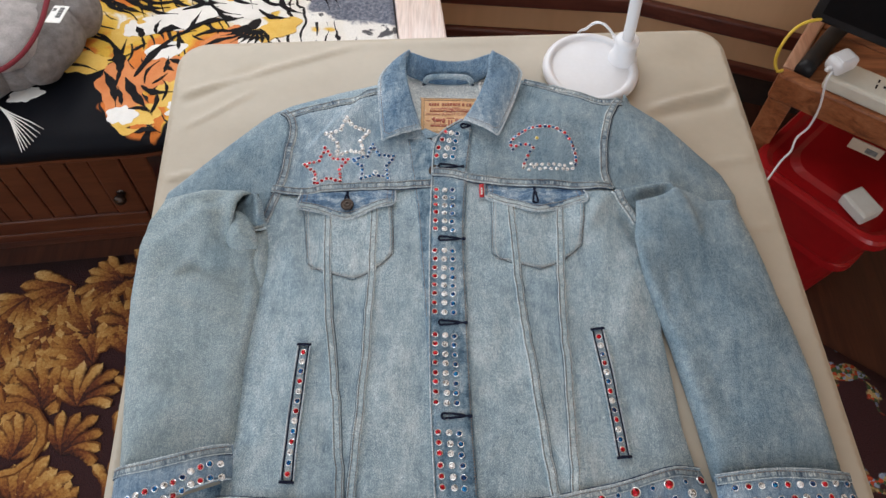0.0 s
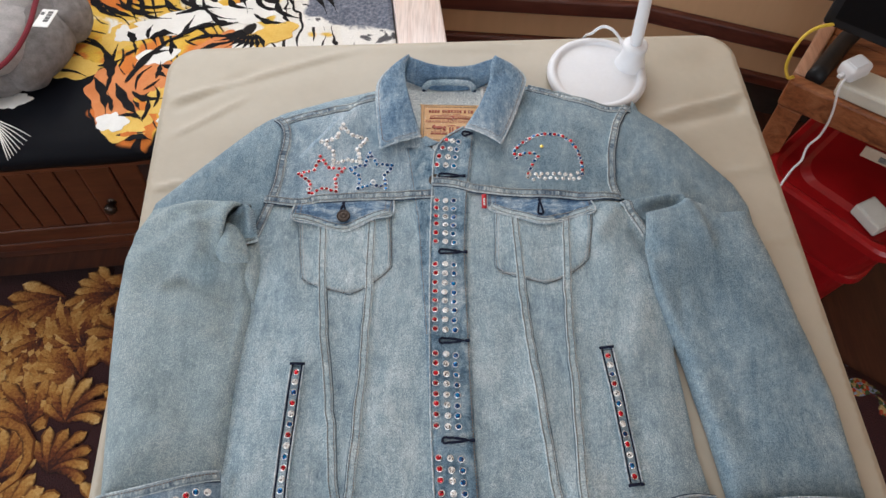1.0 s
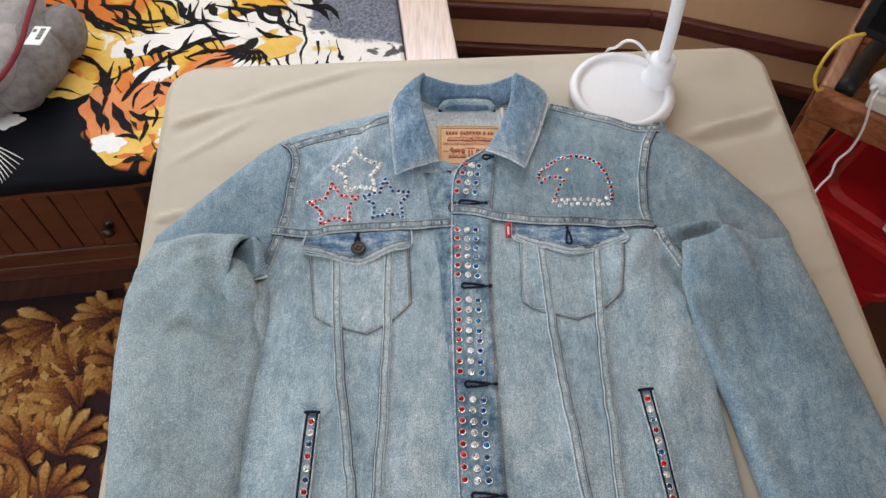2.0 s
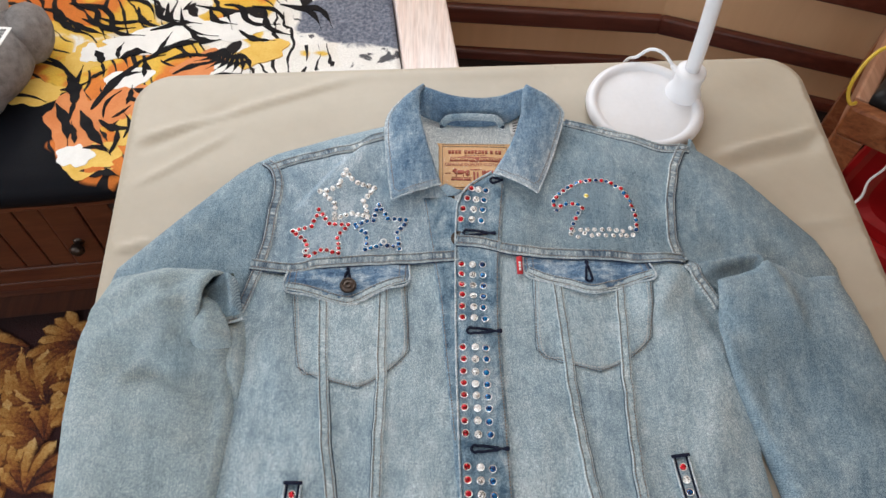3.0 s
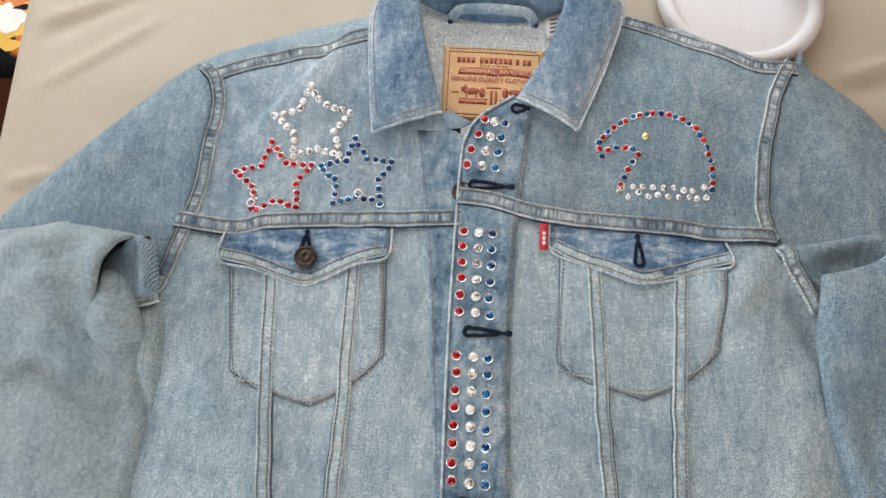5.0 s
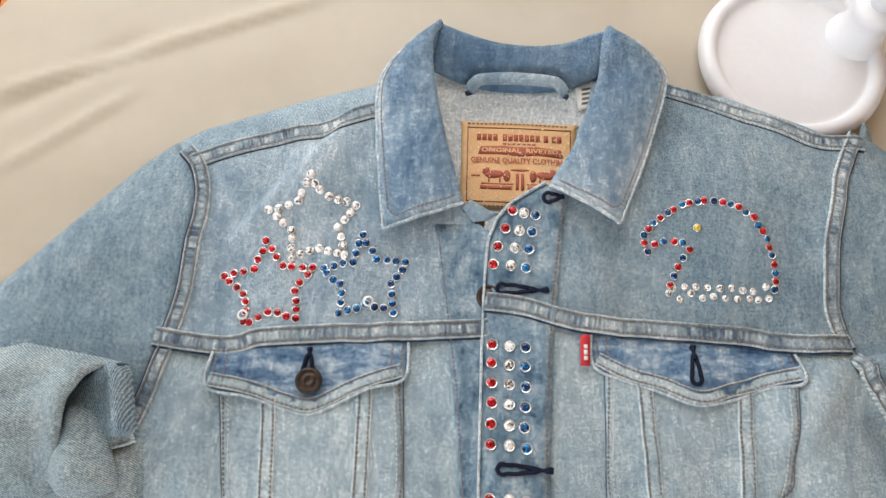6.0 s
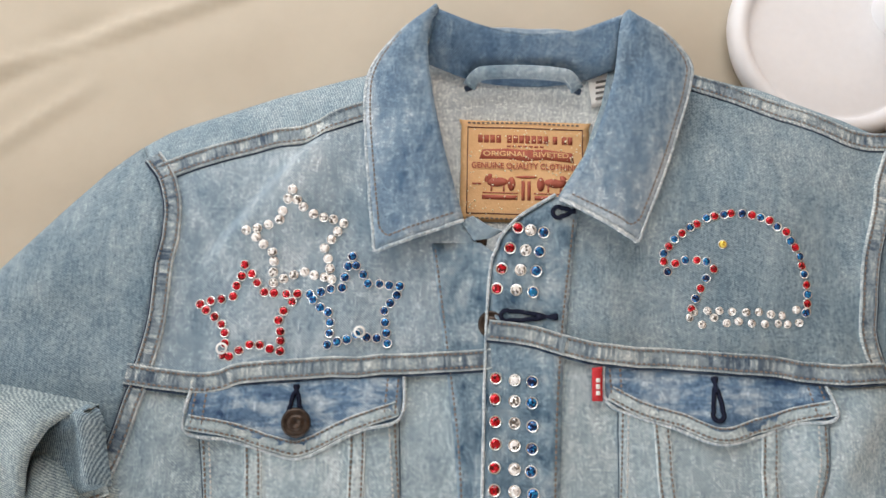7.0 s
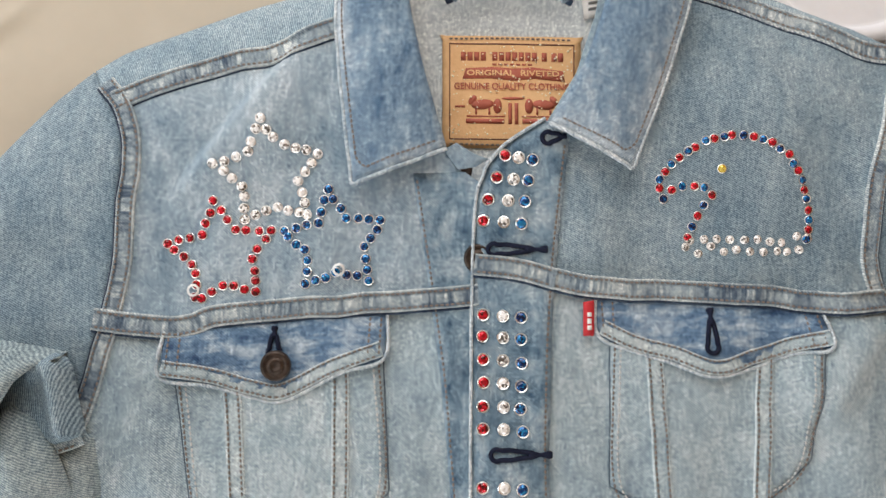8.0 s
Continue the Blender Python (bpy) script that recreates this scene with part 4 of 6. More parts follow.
screen = thing("flat_screen", STOOL @ Vector((0.25, 0.12, 0.563)), "black flat screen on a dark foot, leaning back", "monitor")
SCR = STOOL @ pose(-0.001, 0.064, 0.658, -8, 0, 0)
local_box(SCR, "case", 0.0, 0.52, 0.0, 0.022, 0.0, 0.31, BLACK_PLASTIC, screen, bevel=0.006)
local_box(SCR, "glass", 0.016, 0.504, -0.0016, -0.0002, 0.018, 0.294, SCREEN, screen, "dark glossy screen", bevel=0)
V, F = tube([tuple(STOOL @ Vector(p)) for p in ((0.036, 0.022, 0.581), (0.044, 0.09, 0.583), (0.055, 0.16, 0.590), (0.08, 0.21, 0.63), (0.13, 0.24, 0.70))], 0.0165, 12, 0.02)
shape("foot", V, F, BLACK_PLASTIC, screen)
V, F = tube([tuple(STOOL @ Vector(p)) for p in ((0.50, 0.020, 0.583), (0.47, 0.075, 0.584), (0.44, 0.130, 0.590), (0.41, 0.17, 0.63), (0.39, 0.19, 0.70))], 0.0125, 10, 0.02)
shape("foot", V, F, BLACK_PLASTIC, screen)
V, F = tube([(0.616, 1.040, 0.579), (0.604, 1.036, 0.581), (0.596, 1.046, 0.60), (0.597, 1.052, 0.63), (0.608, 1.062, 0.651), (0.626, 1.072, 0.661), (0.647, 1.077, 0.665), (0.688, 1.095, 0.655), (0.73, 1.14, 0.62), (0.75, 1.17, 0.568)], 0.0030, 10, 0.006)
cable = shape("yellow_cable", V, F, YELLOW)
tagged(cable, "bright yellow cable looped beside the bench", "cable")

# ---- red storage tote ----
E1, E2 = Vector((-0.69, 0.7238)), Vector((0.7238, 0.69))
TOTE = Matrix(((-E1.x, E2.x, 0, 0.795), (-E1.y, E2.y, 0, 0.770), (0, 0, 1, 0), (0, 0, 0, 1)))


def tote():
    t = thing("storage_tote", (0.795, 0.770, 0), "red plastic storage tote with a lipped lid", "storage box")
    LX, LY = 0.28, 0.46

    def ring(bm, inset_x, inset_y, z, r=0.045):
        x0, x1, y0, y1 = -LX + inset_x, 0.02 - inset_x, inset_y, LY - inset_y
        out = []
        for cx, cy, a0 in ((x1 - r, y1 - r, 0), (x0 + r, y1 - r, 90), (x0 + r, y0 + r, 180), (x1 - r, y0 + r, 270)):
            for k in range(7):
                a = radians(a0 + 15 * k)
                out.append(bm.verts.new(TOTE @ Vector((cx + r * math.cos(a), cy + r * math.sin(a), z))))
        return out

    def loft(rows):
        bm = bmesh.new()
        rings = [ring(bm, *row) for row in rows]
        for a, b in zip(rings, rings[1:]):
            for k in range(len(a)):
                bm.faces.new((a[k], a[(k + 1) % len(a)], b[(k + 1) % len(a)], b[k]))
        bm.faces.new(rings[0][::-1])
        bm.faces.new(rings[-1])
        bmesh.ops.recalc_face_normals(bm, faces=bm.faces)
        return bm

    part("tub", loft([(0.06, 0.10, 0.0, 0.05), (0.055, 0.092, 0.01), (0.034, 0.056, 0.20), (0.022, 0.046, 0.212), (0.022, 0.046, 0.232), (0.030, 0.044, 0.236), (0.014, 0.016, 0.376)]), RED_PLASTIC, t)
    part("lid", loft([(0.004, 0.004, 0.372), (0.0, 0.0, 0.376), (0.0, 0.0, 0.394), (0.004, 0.004, 0.400), (0.014, 0.014, 0.401), (0.024, 0.024, 0.392), (0.05, 0.05, 0.390), (0.062, 0.062, 0.398), (0.09, 0.09, 0.399)]), RED_PLASTIC, t)
    return t


tote()
blk = thing("white_adaptor", (0.80, 0.866, 0.3995), "small pale grey adaptor box lying on the red lid", "adaptor")
ADP = Matrix.Translation((0.789, 0.8545, 0.3995)) @ Matrix.Rotation(radians(-64), 4, "Z")
local_box(ADP, "case", -0.031, 0.031, -0.024, 0.024, 0.0, 0.026, GREY_PLASTIC, blk, bevel=0.004)
local_box(ADP, "face_plate", -0.026, 0.026, -0.019, 0.019, 0.0262, 0.0275, GREY_PLASTIC, blk, bevel=0.0005)

# ---- table ----
TABLE = Matrix.Translation((0.029, 0.518, 0)) @ Matrix.Rotation(radians(3.3), 4, "Z")
HX, HY, RC = 0.428, 0.43, 0.048
table = thing("folding_table", (0.029, 0.518, 0), "square folding table with a creased cream vinyl top", "table")
CREASE = ridges([(-0.41, 0.815, -0.14, 0.928, 0.0048, 0.0037), (-0.4, 0.8, -0.29, 0.875, 0.0096, -0.0027), (-0.39, 0.752, -0.295, 0.826, 0.004, 0.0027),
                 (0.3, 0.802, 0.44, 0.848, 0.0056, 0.0054), (0.3, 0.785, 0.44, 0.828, 0.0112, -0.0037), (-0.41, 0.658, -0.36, 0.672, 0.0032, 0.0037),
                 (0.37, 0.7, 0.45, 0.712, 0.0048, 0.0024), (0.39, 0.585, 0.455, 0.6, 0.0048, 0.0024), (-0.16, 0.93, 0.08, 0.94, 0.008, 0.002),
                 (-0.4, 0.5, -0.37, 0.515, 0.004, 0.0024), (-0.4, 0.33, -0.36, 0.34, 0.0048, 0.0031)])
SLACK = ripple(11, 16, 0.07, 0.35, 0.0007)


def table_top():
    def lip(inset, z):
        out = []
        r = RC - inset
        for cx, cy, a0 in ((HX - RC, HY - RC, 0), (-HX + RC, HY - RC, 90), (-HX + RC, -HY + RC, 180), (HX - RC, -HY + RC, 270)):
            for k in range(13):
                a = radians(a0 + 7.5 * k)
                p = TABLE @ Vector((cx + r * math.cos(a), cy + r * math.sin(a), z))
                out.append(tuple(p))
        return out
    inner = [(p[0], p[1]) for p in lip(0.0035, TZ)]
    top = drape("tabletop", inner, lambda x, y: TZ + (1.3 * CREASE(x, y) + SLACK(x, y)) * np.minimum(1, edge_distance(x, y, inner) / 0.02), VINYL, table, off=0, thick=0.0, res=0.006)
    rings = [lip(0.0035, TZ), lip(0.0015, TZ - 0.0008), lip(0.0004, TZ - 0.0025), lip(0, TZ - 0.006), lip(0, TZ - 0.026), lip(0.003, TZ - 0.031), lip(0.012, TZ - 0.032)]
    n = len(rings[0])
    V = [p for r in rings for p in r]
    F = [(i * n + k, (i + 1) * n + k, (i + 1) * n + (k + 1) % n, i * n + (k + 1) % n) for i in range(len(rings) - 1) for k in range(n)]
    F.append(tuple((len(rings) - 1) * n + k for k in range(n)))
    shape("edge_cover", V, F, VINYL, table, "cream vinyl drawn over the edge")
    for sx in (-1, 1):
        for sy in (-1, 1):
            a = TABLE @ Vector((sx * 0.36, sy * 0.36, TZ - 0.033))
            b = TABLE @ Vector((sx * 0.39, sy * 0.39, 0.013))
            V, F = tube([tuple(a), tuple((a + b) / 2), tuple(b)], 0.012, 12, 0.1)
            shape("leg", V, F, METAL, table)


table_top()

# ---- desk lamp ----
lamp = thing("desk_lamp", (0.215, 0.875, TZ), "white round-footed desk lamp with a slim post", "lamp")
LB = Matrix.Translation((0.2145, 0.8715, TZ + 0.0005))
part("base", spin([(0.0, 0.0), (0.064, 0.0), (0.071, 0.003), (0.0735, 0.008), (0.072, 0.013), (0.068, 0.016), (0.063, 0.016), (0.0605, 0.0135), (0.0595, 0.0115), (0.0585, 0.0107), (0.0565, 0.0105), (0.0545, 0.0105), (0.03, 0.0106), (0.0, 0.0107)], 72, LB), WHITE_PLASTIC, lamp, "shallow white dish base", True)
LP = Matrix.Translation((0.266, 0.893, TZ + 0.006))
part("socket", spin([(0.0235, 0.0), (0.022, 0.008), (0.0185, 0.014), (0.0165, 0.034), (0.018, 0.036), (0.018, 0.043), (0.0155, 0.0455), (0.011, 0.046), (0.0, 0.046)], 36, LP), WHITE_PLASTIC, lamp, smooth=True)
V, F = tube([(0.266, 0.893, TZ + 0.045), (0.262, 0.894, TZ + 0.12), (0.252, 0.899, TZ + 0.25), (0.236, 0.90, TZ + 0.40), (0.220, 0.901, TZ + 0.55)], 0.0088, 20, 0.02)
shape("post", V, F, WHITE_PLASTIC, lamp)
V, F = tube([(0.260, 0.905, TZ + 0.028), (0.250, 0.918, TZ + 0.034)], lambda t: 0.006 - 0.003 * t, 12, 0.004)
shape("strain_relief", V, F, WHITE_PLASTIC, lamp)
V, F = tube([(0.252, 0.915, TZ + 0.033), (0.243, 0.924, TZ + 0.041), (0.233, 0.931, TZ + 0.045), (0.222, 0.938, TZ + 0.040), (0.213, 0.946, TZ + 0.020), (0.208, 0.968, TZ - 0.01), (0.207, 0.985, TZ - 0.08), (0.20, 1.0, 0.3), (0.21, 1.05, 0.016)], 0.0022, 8, 0.008)
shape("cord", V, F, WHITE_PLASTIC, lamp, "thin white lamp cord over the table edge")

# ---- denim jacket ----
jacket = thing("denim_jacket", (0.0, 0.5, TZ), "light-washed denim jacket with coloured rhinestones spread on the table", "jacket")
UNDER = [(-0.11, 0.838), (-0.163, 0.821), (-0.205, 0.805), (-0.236, 0.793), (-0.256, 0.780), (-0.274, 0.764), (-0.334, 0.698), (-0.387, 0.635), (-0.40, 0.57), (-0.30, 0.50),
         (-0.256, 0.48), (-0.255, 0.415), (-0.252, 0.314), (-0.258, 0.225), (-0.25, 0.19), (-0.15, 0.18), (0.0, 0.178), (0.18, 0.19), (0.30, 0.215),
         (0.281, 0.255), (0.2695, 0.318), (0.267, 0.389), (0.27, 0.45), (0.28, 0.53), (0.39, 0.56), (0.394, 0.640), (0.3805, 0.677), (0.345, 0.7235), (0.312, 0.767),
         (0.257, 0.815), (0.214, 0.826), (0.184, 0.837), (0.145, 0.847), (0.113, 0.852), (0.064, 0.882), (-0.062, 0.882)]
FOLDS = ridges([(-0.100, 0.818, -0.195, 0.700, 0.030, 0.0075, 0.0035), (-0.05, 0.42, -0.09, 0.27, 0.02, 0.003), (0.08, 0.33, 0.16, 0.24, 0.018, 0.003),
                (-0.225, 0.62, -0.19, 0.47, 0.016, 0.004), (-0.20, 0.45, -0.235, 0.33, 0.014, -0.003), (0.205, 0.60, 0.19, 0.47, 0.02, 0.004),
                (0.235, 0.54, 0.21, 0.40, 0.02, 0.004), (-0.37, 0.67, -0.25, 0.70, 0.02, 0.003), (0.26, 0.72, 0.36, 0.66, 0.02, 0.003),
                (0.14, 0.77, 0.21, 0.75, 0.008, 0.002), (0.217, 0.634, 0.174, 0.570, 0.012, 0.009, 0.026), (0.229, 0.602, 0.249, 0.548, 0.008, -0.009), (0.03, 0.50, 0.06, 0.40, 0.014, 0.002), (0.06, 0.30, 0.01, 0.24, 0.012, 0.002), (-0.15, 0.30, -0.2, 0.24, 0.012, 0.0025)])
RUMPLE = ripple(3, 26, 0.045, 0.22, 0.0016)


def body_h(x, y):
    d = edge_distance(x, y, UNDER)
    up = np.clip((y - 0.64) / 0.12, 0, 1)
    rise = 1 - np.exp(-d / 0.022)
    over = np.clip((0.098 - np.hypot(x - 0.2145, y - 0.8715)) / 0.024, 0, 1)
    z = TZ + 0.005 + (0.016 + 0.010 * up * up * (3 - 2 * up)) * rise + (FOLDS(x, y) + RUMPLE(x, y)) * rise
    return np.maximum(z, TZ + 0.0195 * over * over * (3 - 2 * over))


def cloth(name, poly, mat, label="", off=0.0, thick=0.0015, res=0.005, height=body_h, parent=None, soft=0.0015):
    return drape(name, poly, height, mat, parent or jacket, label, off, thick, res, soft)


def rounded(path):
    return [tuple(q) for q in spline(path, 0.004)]


YOKE_L = [(-0.240, 0.630), (-0.207, 0.6265), (-0.185, 0.6275), (-0.170, 0.6325), (-0.130, 0.637), (-0.075, 0.6405), (-0.047, 0.643), (-0.022, 0.645)]
YOKE_R = [(-0.026, 0.661), (0.0213, 0.6535), (0.0437, 0.6490), (0.069, 0.6475), (0.113, 0.6465), (0.148, 0.6445), (0.170, 0.6405), (0.195, 0.6400), (0.219, 0.6415)]
ARM_L = [(-0.245, 0.768), (-0.232, 0.753), (-0.226, 0.734), (-0.228, 0.698), (-0.231, 0.666), (-0.236, 0.630), (-0.246, 0.592), (-0.255, 0.565)]
ARM_R = [(0.253, 0.800), (0.238, 0.775), (0.227, 0.745), (0.219, 0.708), (0.217, 0.665), (0.222, 0.638), (0.240, 0.610), (0.26, 0.575)]
SHOULDER_L = [(-0.232, 0.755), (-0.204, 0.767), (-0.169, 0.778), (-0.141, 0.785), (-0.110, 0.797), (-0.096, 0.804)]
SHOULDER_R = [(0.108, 0.830), (0.14, 0.819), (0.172, 0.808), (0.215, 0.792), (0.250, 0.790)]
NECK_L = [(-0.066, 0.835), (-0.062, 0.80), (-0.052, 0.76), (-0.042, 0.730), (-0.031, 0.716)]
NECK_R = [(0.018, 0.745), (0.036, 0.775), (0.048, 0.81), (0.054, 0.838)]
HEM = [(-0.257, 0.228), (-0.19, 0.224), (-0.124, 0.222), (0.0, 0.220), (0.09, 0.226), (0.138, 0.234), (0.196, 0.247), (0.242, 0.261), (0.2795, 0.264)]

cloth("back_panel", [(-0.085, 0.84), (-0.07, 0.70), (0.0, 0.69), (0.06, 0.72), (0.08, 0.84)], DENIM_BACK, "pale inside of the back", height=lambda x, y: TZ + 0.0145 + 0.5 * RUMPLE(x, y) + 0.010 * np.clip((np.abs(x) - 0.03) / 0.05, 0, 1) ** 2 + 0.006 * np.clip((y - 0.78) / 0.05, 0, 1))
cloth("back_yoke", [(-0.246, 0.768), (-0.232, 0.753), (-0.204, 0.765), (-0.169, 0.776), (-0.141, 0.783), (-0.108, 0.797)] + rounded([(-0.07, 0.843), (-0.11, 0.8345), (-0.157, 0.8205), (-0.20, 0.8045), (-0.233, 0.7915), (-0.2525, 0.7795)]), DENIM_RIBBED)
cloth("back_yoke", [(0.108, 0.828), (0.14, 0.818), (0.172, 0.807), (0.215, 0.791), (0.244, 0.787)] + rounded([(0.250, 0.7885), (0.234, 0.7955), (0.213, 0.8065), (0.191, 0.8145), (0.160, 0.8265), (0.137, 0.8335), (0.110, 0.8405), (0.07, 0.850)]), DENIM_RIBBED)
yoke_l = cloth("front_yoke", YOKE_L + [(-0.022, 0.70), (-0.031, 0.714)] + NECK_L[::-1][1:] + [(-0.108, 0.800), (-0.141, 0.787), (-0.169, 0.780), (-0.204, 0.769), (-0.230, 0.757)] + ARM_L[1:6], DENIM, "yoke with a white, a red and a blue star of rhinestones", off=0.0012, res=0.003)
# right yoke takes the darker copy for its shaded side
yoke_r = cloth("front_yoke", YOKE_R[1:] + ARM_R[0:5][::-1] + SHOULDER_R[::-1] + NECK_R[::-1] + [(0.02, 0.742)], DENIM_SHADED, "yoke with a curved outline of rhinestones", off=0.0012)
cloth("front_panel", [(-0.257, 0.222), (-0.12, 0.216), (-0.012, 0.214), (-0.016, 0.30), (-0.02, 0.45), (-0.022, 0.648)] + YOKE_L[::-1][1:] + [(-0.252, 0.575), (-0.254, 0.48), (-0.254, 0.415), (-0.251, 0.314)], DENIM_PANEL)
cloth("front_panel", [(0.02, 0.214), (0.10, 0.222), (0.196, 0.243), (0.276, 0.262), (0.2675, 0.311), (0.2665, 0.348), (0.264, 0.384), (0.260, 0.43), (0.275, 0.53), (0.262, 0.578), (0.240, 0.610), (0.222, 0.642)] + YOKE_R[1:-1][::-1] + [(0.015, 0.656), (0.012, 0.56), (0.016, 0.44)], DENIM_PANEL)
# upper sleeves, in the darker shaded copy of the denim
cloth("upper_sleeve", ARM_L[::-1] + [(-0.2525, 0.7785), (-0.272, 0.7625), (-0.298, 0.7365), (-0.3185, 0.7135), (-0.333, 0.697), (-0.386, 0.635), (-0.395, 0.575), (-0.32, 0.555)], DENIM_SHADED, off=0.0008)
cloth("upper_sleeve", ARM_R + [(0.32, 0.56), (0.388, 0.57), (0.394, 0.610), (0.3925, 0.640), (0.380, 0.675), (0.3445, 0.7225), (0.311, 0.7655), (0.2565, 0.8115)], DENIM_SHADED, off=0.0008)
# button side band
cloth("button_band", [(-0.060, 0.714), (-0.051, 0.652), (-0.044, 0.60), (-0.040, 0.555), (-0.031, 0.44), (-0.024, 0.34), (-0.018, 0.222), (-0.008, 0.222), (-0.008, 0.70), (-0.03, 0.715)], DENIM_DEEP, off=0.0022, label="darker band with metal buttons")


def ribbon(name, path, width, mat, parent, label="", off=0.003, pucker=0.0006, height=body_h, step=0.0022, rows=(-0.33, 0.33), thread=THREAD, seed=0, line=-1, line_wide=0.0009, flat=False, line_mat=DENIM_DARK):
    """A felled seam laid along a line, with its rows of stitches."""
    p = spline(path, step)
    tan = np.gradient(p, axis=0)
    tan /= np.linalg.norm(tan, axis=1)[:, None]
    nrm = np.column_stack([-tan[:, 1], tan[:, 0]])
    r = np.random.RandomState(seed + len(p))
    sway = np.interp(np.arange(len(p)), np.arange(0, len(p) + 16, 7), r.normal(0, 0.00045, len(np.arange(0, len(p) + 16, 7))))
    p = p + nrm * sway[:, None]
    wob = np.interp(np.arange(len(p)), np.arange(0, len(p) + 4, 2.3), r.rand(len(np.arange(0, len(p) + 4, 2.3))))
    prof = [(-0.5, -0.0035), (-0.5, -0.0004), (-0.44, 0.0007), (-0.34, -0.0003), (-0.16, 0.0002), (0.16, 0.0002), (0.34, -0.0003), (0.44, 0.0007), (0.5, -0.0004), (0.5, -0.0035)]
    n = len(prof)
    xy = np.array([p + nrm * (s * width) for s, _ in prof])
    h = np.array([height(q[:, 0], q[:, 1]) for q in xy])
    h = np.maximum(h, np.median(h, axis=0)[None] - 0.0005)
    if flat:
        h[:] = h.max(axis=0)[None]
    V = [(xy[j, i, 0], xy[j, i, 1], h[j, i] + off + prof[j][1] + pucker * (wob[i] - 0.5) * (2 if 3 < j < 6 else 0.3)) for i in range(len(p)) for j in range(n)]
    F = [(i * n + j + 1, i * n + j, (i + 1) * n + j, (i + 1) * n + j + 1) for i in range(len(p) - 1) for j in range(n - 1)]
    ob = shape(name, V, F, mat, parent, label)
    uv = ob.data.uv_layers.new(name="seam")
    at = np.zeros(len(ob.data.loops), int)
    ob.data.loops.foreach_get("vertex_index", at)
    uv.data.foreach_set("uv", np.column_stack([(at // n) * step + seed, (at % n) / (n - 1)]).astype(np.float32).ravel())
    stitches(p, nrm, [s * width for s in rows], height, off + 0.0006, ob, thread)
    # dark cord beside the seam: unfaded denim plus the gap's shade, as colour
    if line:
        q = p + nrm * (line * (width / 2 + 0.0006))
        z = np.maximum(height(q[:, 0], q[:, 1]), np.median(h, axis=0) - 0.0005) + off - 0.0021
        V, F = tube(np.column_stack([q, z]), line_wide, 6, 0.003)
        shape("fold_line", V, F, line_mat, ob, "dark line of unfaded denim and painted seam-gap shade")
    return ob


def stitches(p, nrm, rows, height, off, parent, thread, pitch=0.0031, length=0.0021, wide=0.0013):
    """Short raised threads in rows beside a line."""
    s = np.r_[0, np.cumsum(np.linalg.norm(np.diff(p, axis=0), axis=1))]
    V, F = [], []
    for row in rows:
        q = p + nrm * row
        for u in np.arange(pitch, s[-1] - pitch, pitch):
            e = [np.array([np.interp(u + d, s, q[:, k]) for k in (0, 1)]) for d in (-length / 2, 0, length / 2)]
            side = np.array([np.interp(u, s, nrm[:, k]) for k in (0, 1)])
            z = height(np.array([e[0][0], e[1][0], e[2][0]]), np.array([e[0][1], e[1][1], e[2][1]])) + off
            b = len(V)
            for c, zz, lift, w in zip(e, z, (0.0, 0.0005, 0.0), (0.6, 1, 0.6)):
                V += [(*(c - side * wide * w / 2), zz), (*c, zz + lift + 0.0002), (*(c + side * wide * w / 2), zz)]
            for k in (0, 3):
                F += [(b + k, b + k + 3, b + k + 4, b + k + 1), (b + k + 1, b + k + 4, b + k + 5, b + k + 2)]
    if V:
        ob = shape("stitching", V, F, thread, parent)
        tagged(ob, kind="stuff")
        return ob


def sewn(path, parent, height, off, thread=THREAD_PALE, rows=(0.0,)):
    p = spline(path, 0.002)
    tan = np.gradient(p, axis=0)
    tan /= np.linalg.norm(tan, axis=1)[:, None]
    return stitches(p, np.column_stack([-tan[:, 1], tan[:, 0]]), rows, height, off, parent, thread)


def cord_edge(name, path, parent, height, off, radius=0.0009, mat=DENIM_EDGE, label="worn pale edge"):
    p = spline(path, 0.003)
    z = height(p[:, 0], p[:, 1]) + off
    V, F = tube(np.column_stack([p, z]), radius, 6, 0.003)
    return shape(name, V, F, mat, parent, label)


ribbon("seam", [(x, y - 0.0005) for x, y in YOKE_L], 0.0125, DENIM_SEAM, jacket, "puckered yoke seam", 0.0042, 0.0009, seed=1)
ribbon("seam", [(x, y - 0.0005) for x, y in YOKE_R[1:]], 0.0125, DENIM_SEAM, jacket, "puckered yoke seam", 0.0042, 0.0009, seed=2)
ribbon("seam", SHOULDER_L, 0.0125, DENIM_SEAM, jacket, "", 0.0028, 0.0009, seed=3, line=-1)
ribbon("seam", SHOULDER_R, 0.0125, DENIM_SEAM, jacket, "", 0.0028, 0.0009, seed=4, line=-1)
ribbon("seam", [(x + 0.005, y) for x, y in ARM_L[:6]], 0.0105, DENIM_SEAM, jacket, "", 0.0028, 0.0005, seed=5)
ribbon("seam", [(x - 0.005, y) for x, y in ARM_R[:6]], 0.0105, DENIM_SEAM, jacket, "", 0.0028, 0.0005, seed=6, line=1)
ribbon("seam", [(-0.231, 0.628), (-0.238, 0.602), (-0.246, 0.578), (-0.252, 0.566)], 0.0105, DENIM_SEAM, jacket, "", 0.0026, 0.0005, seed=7)
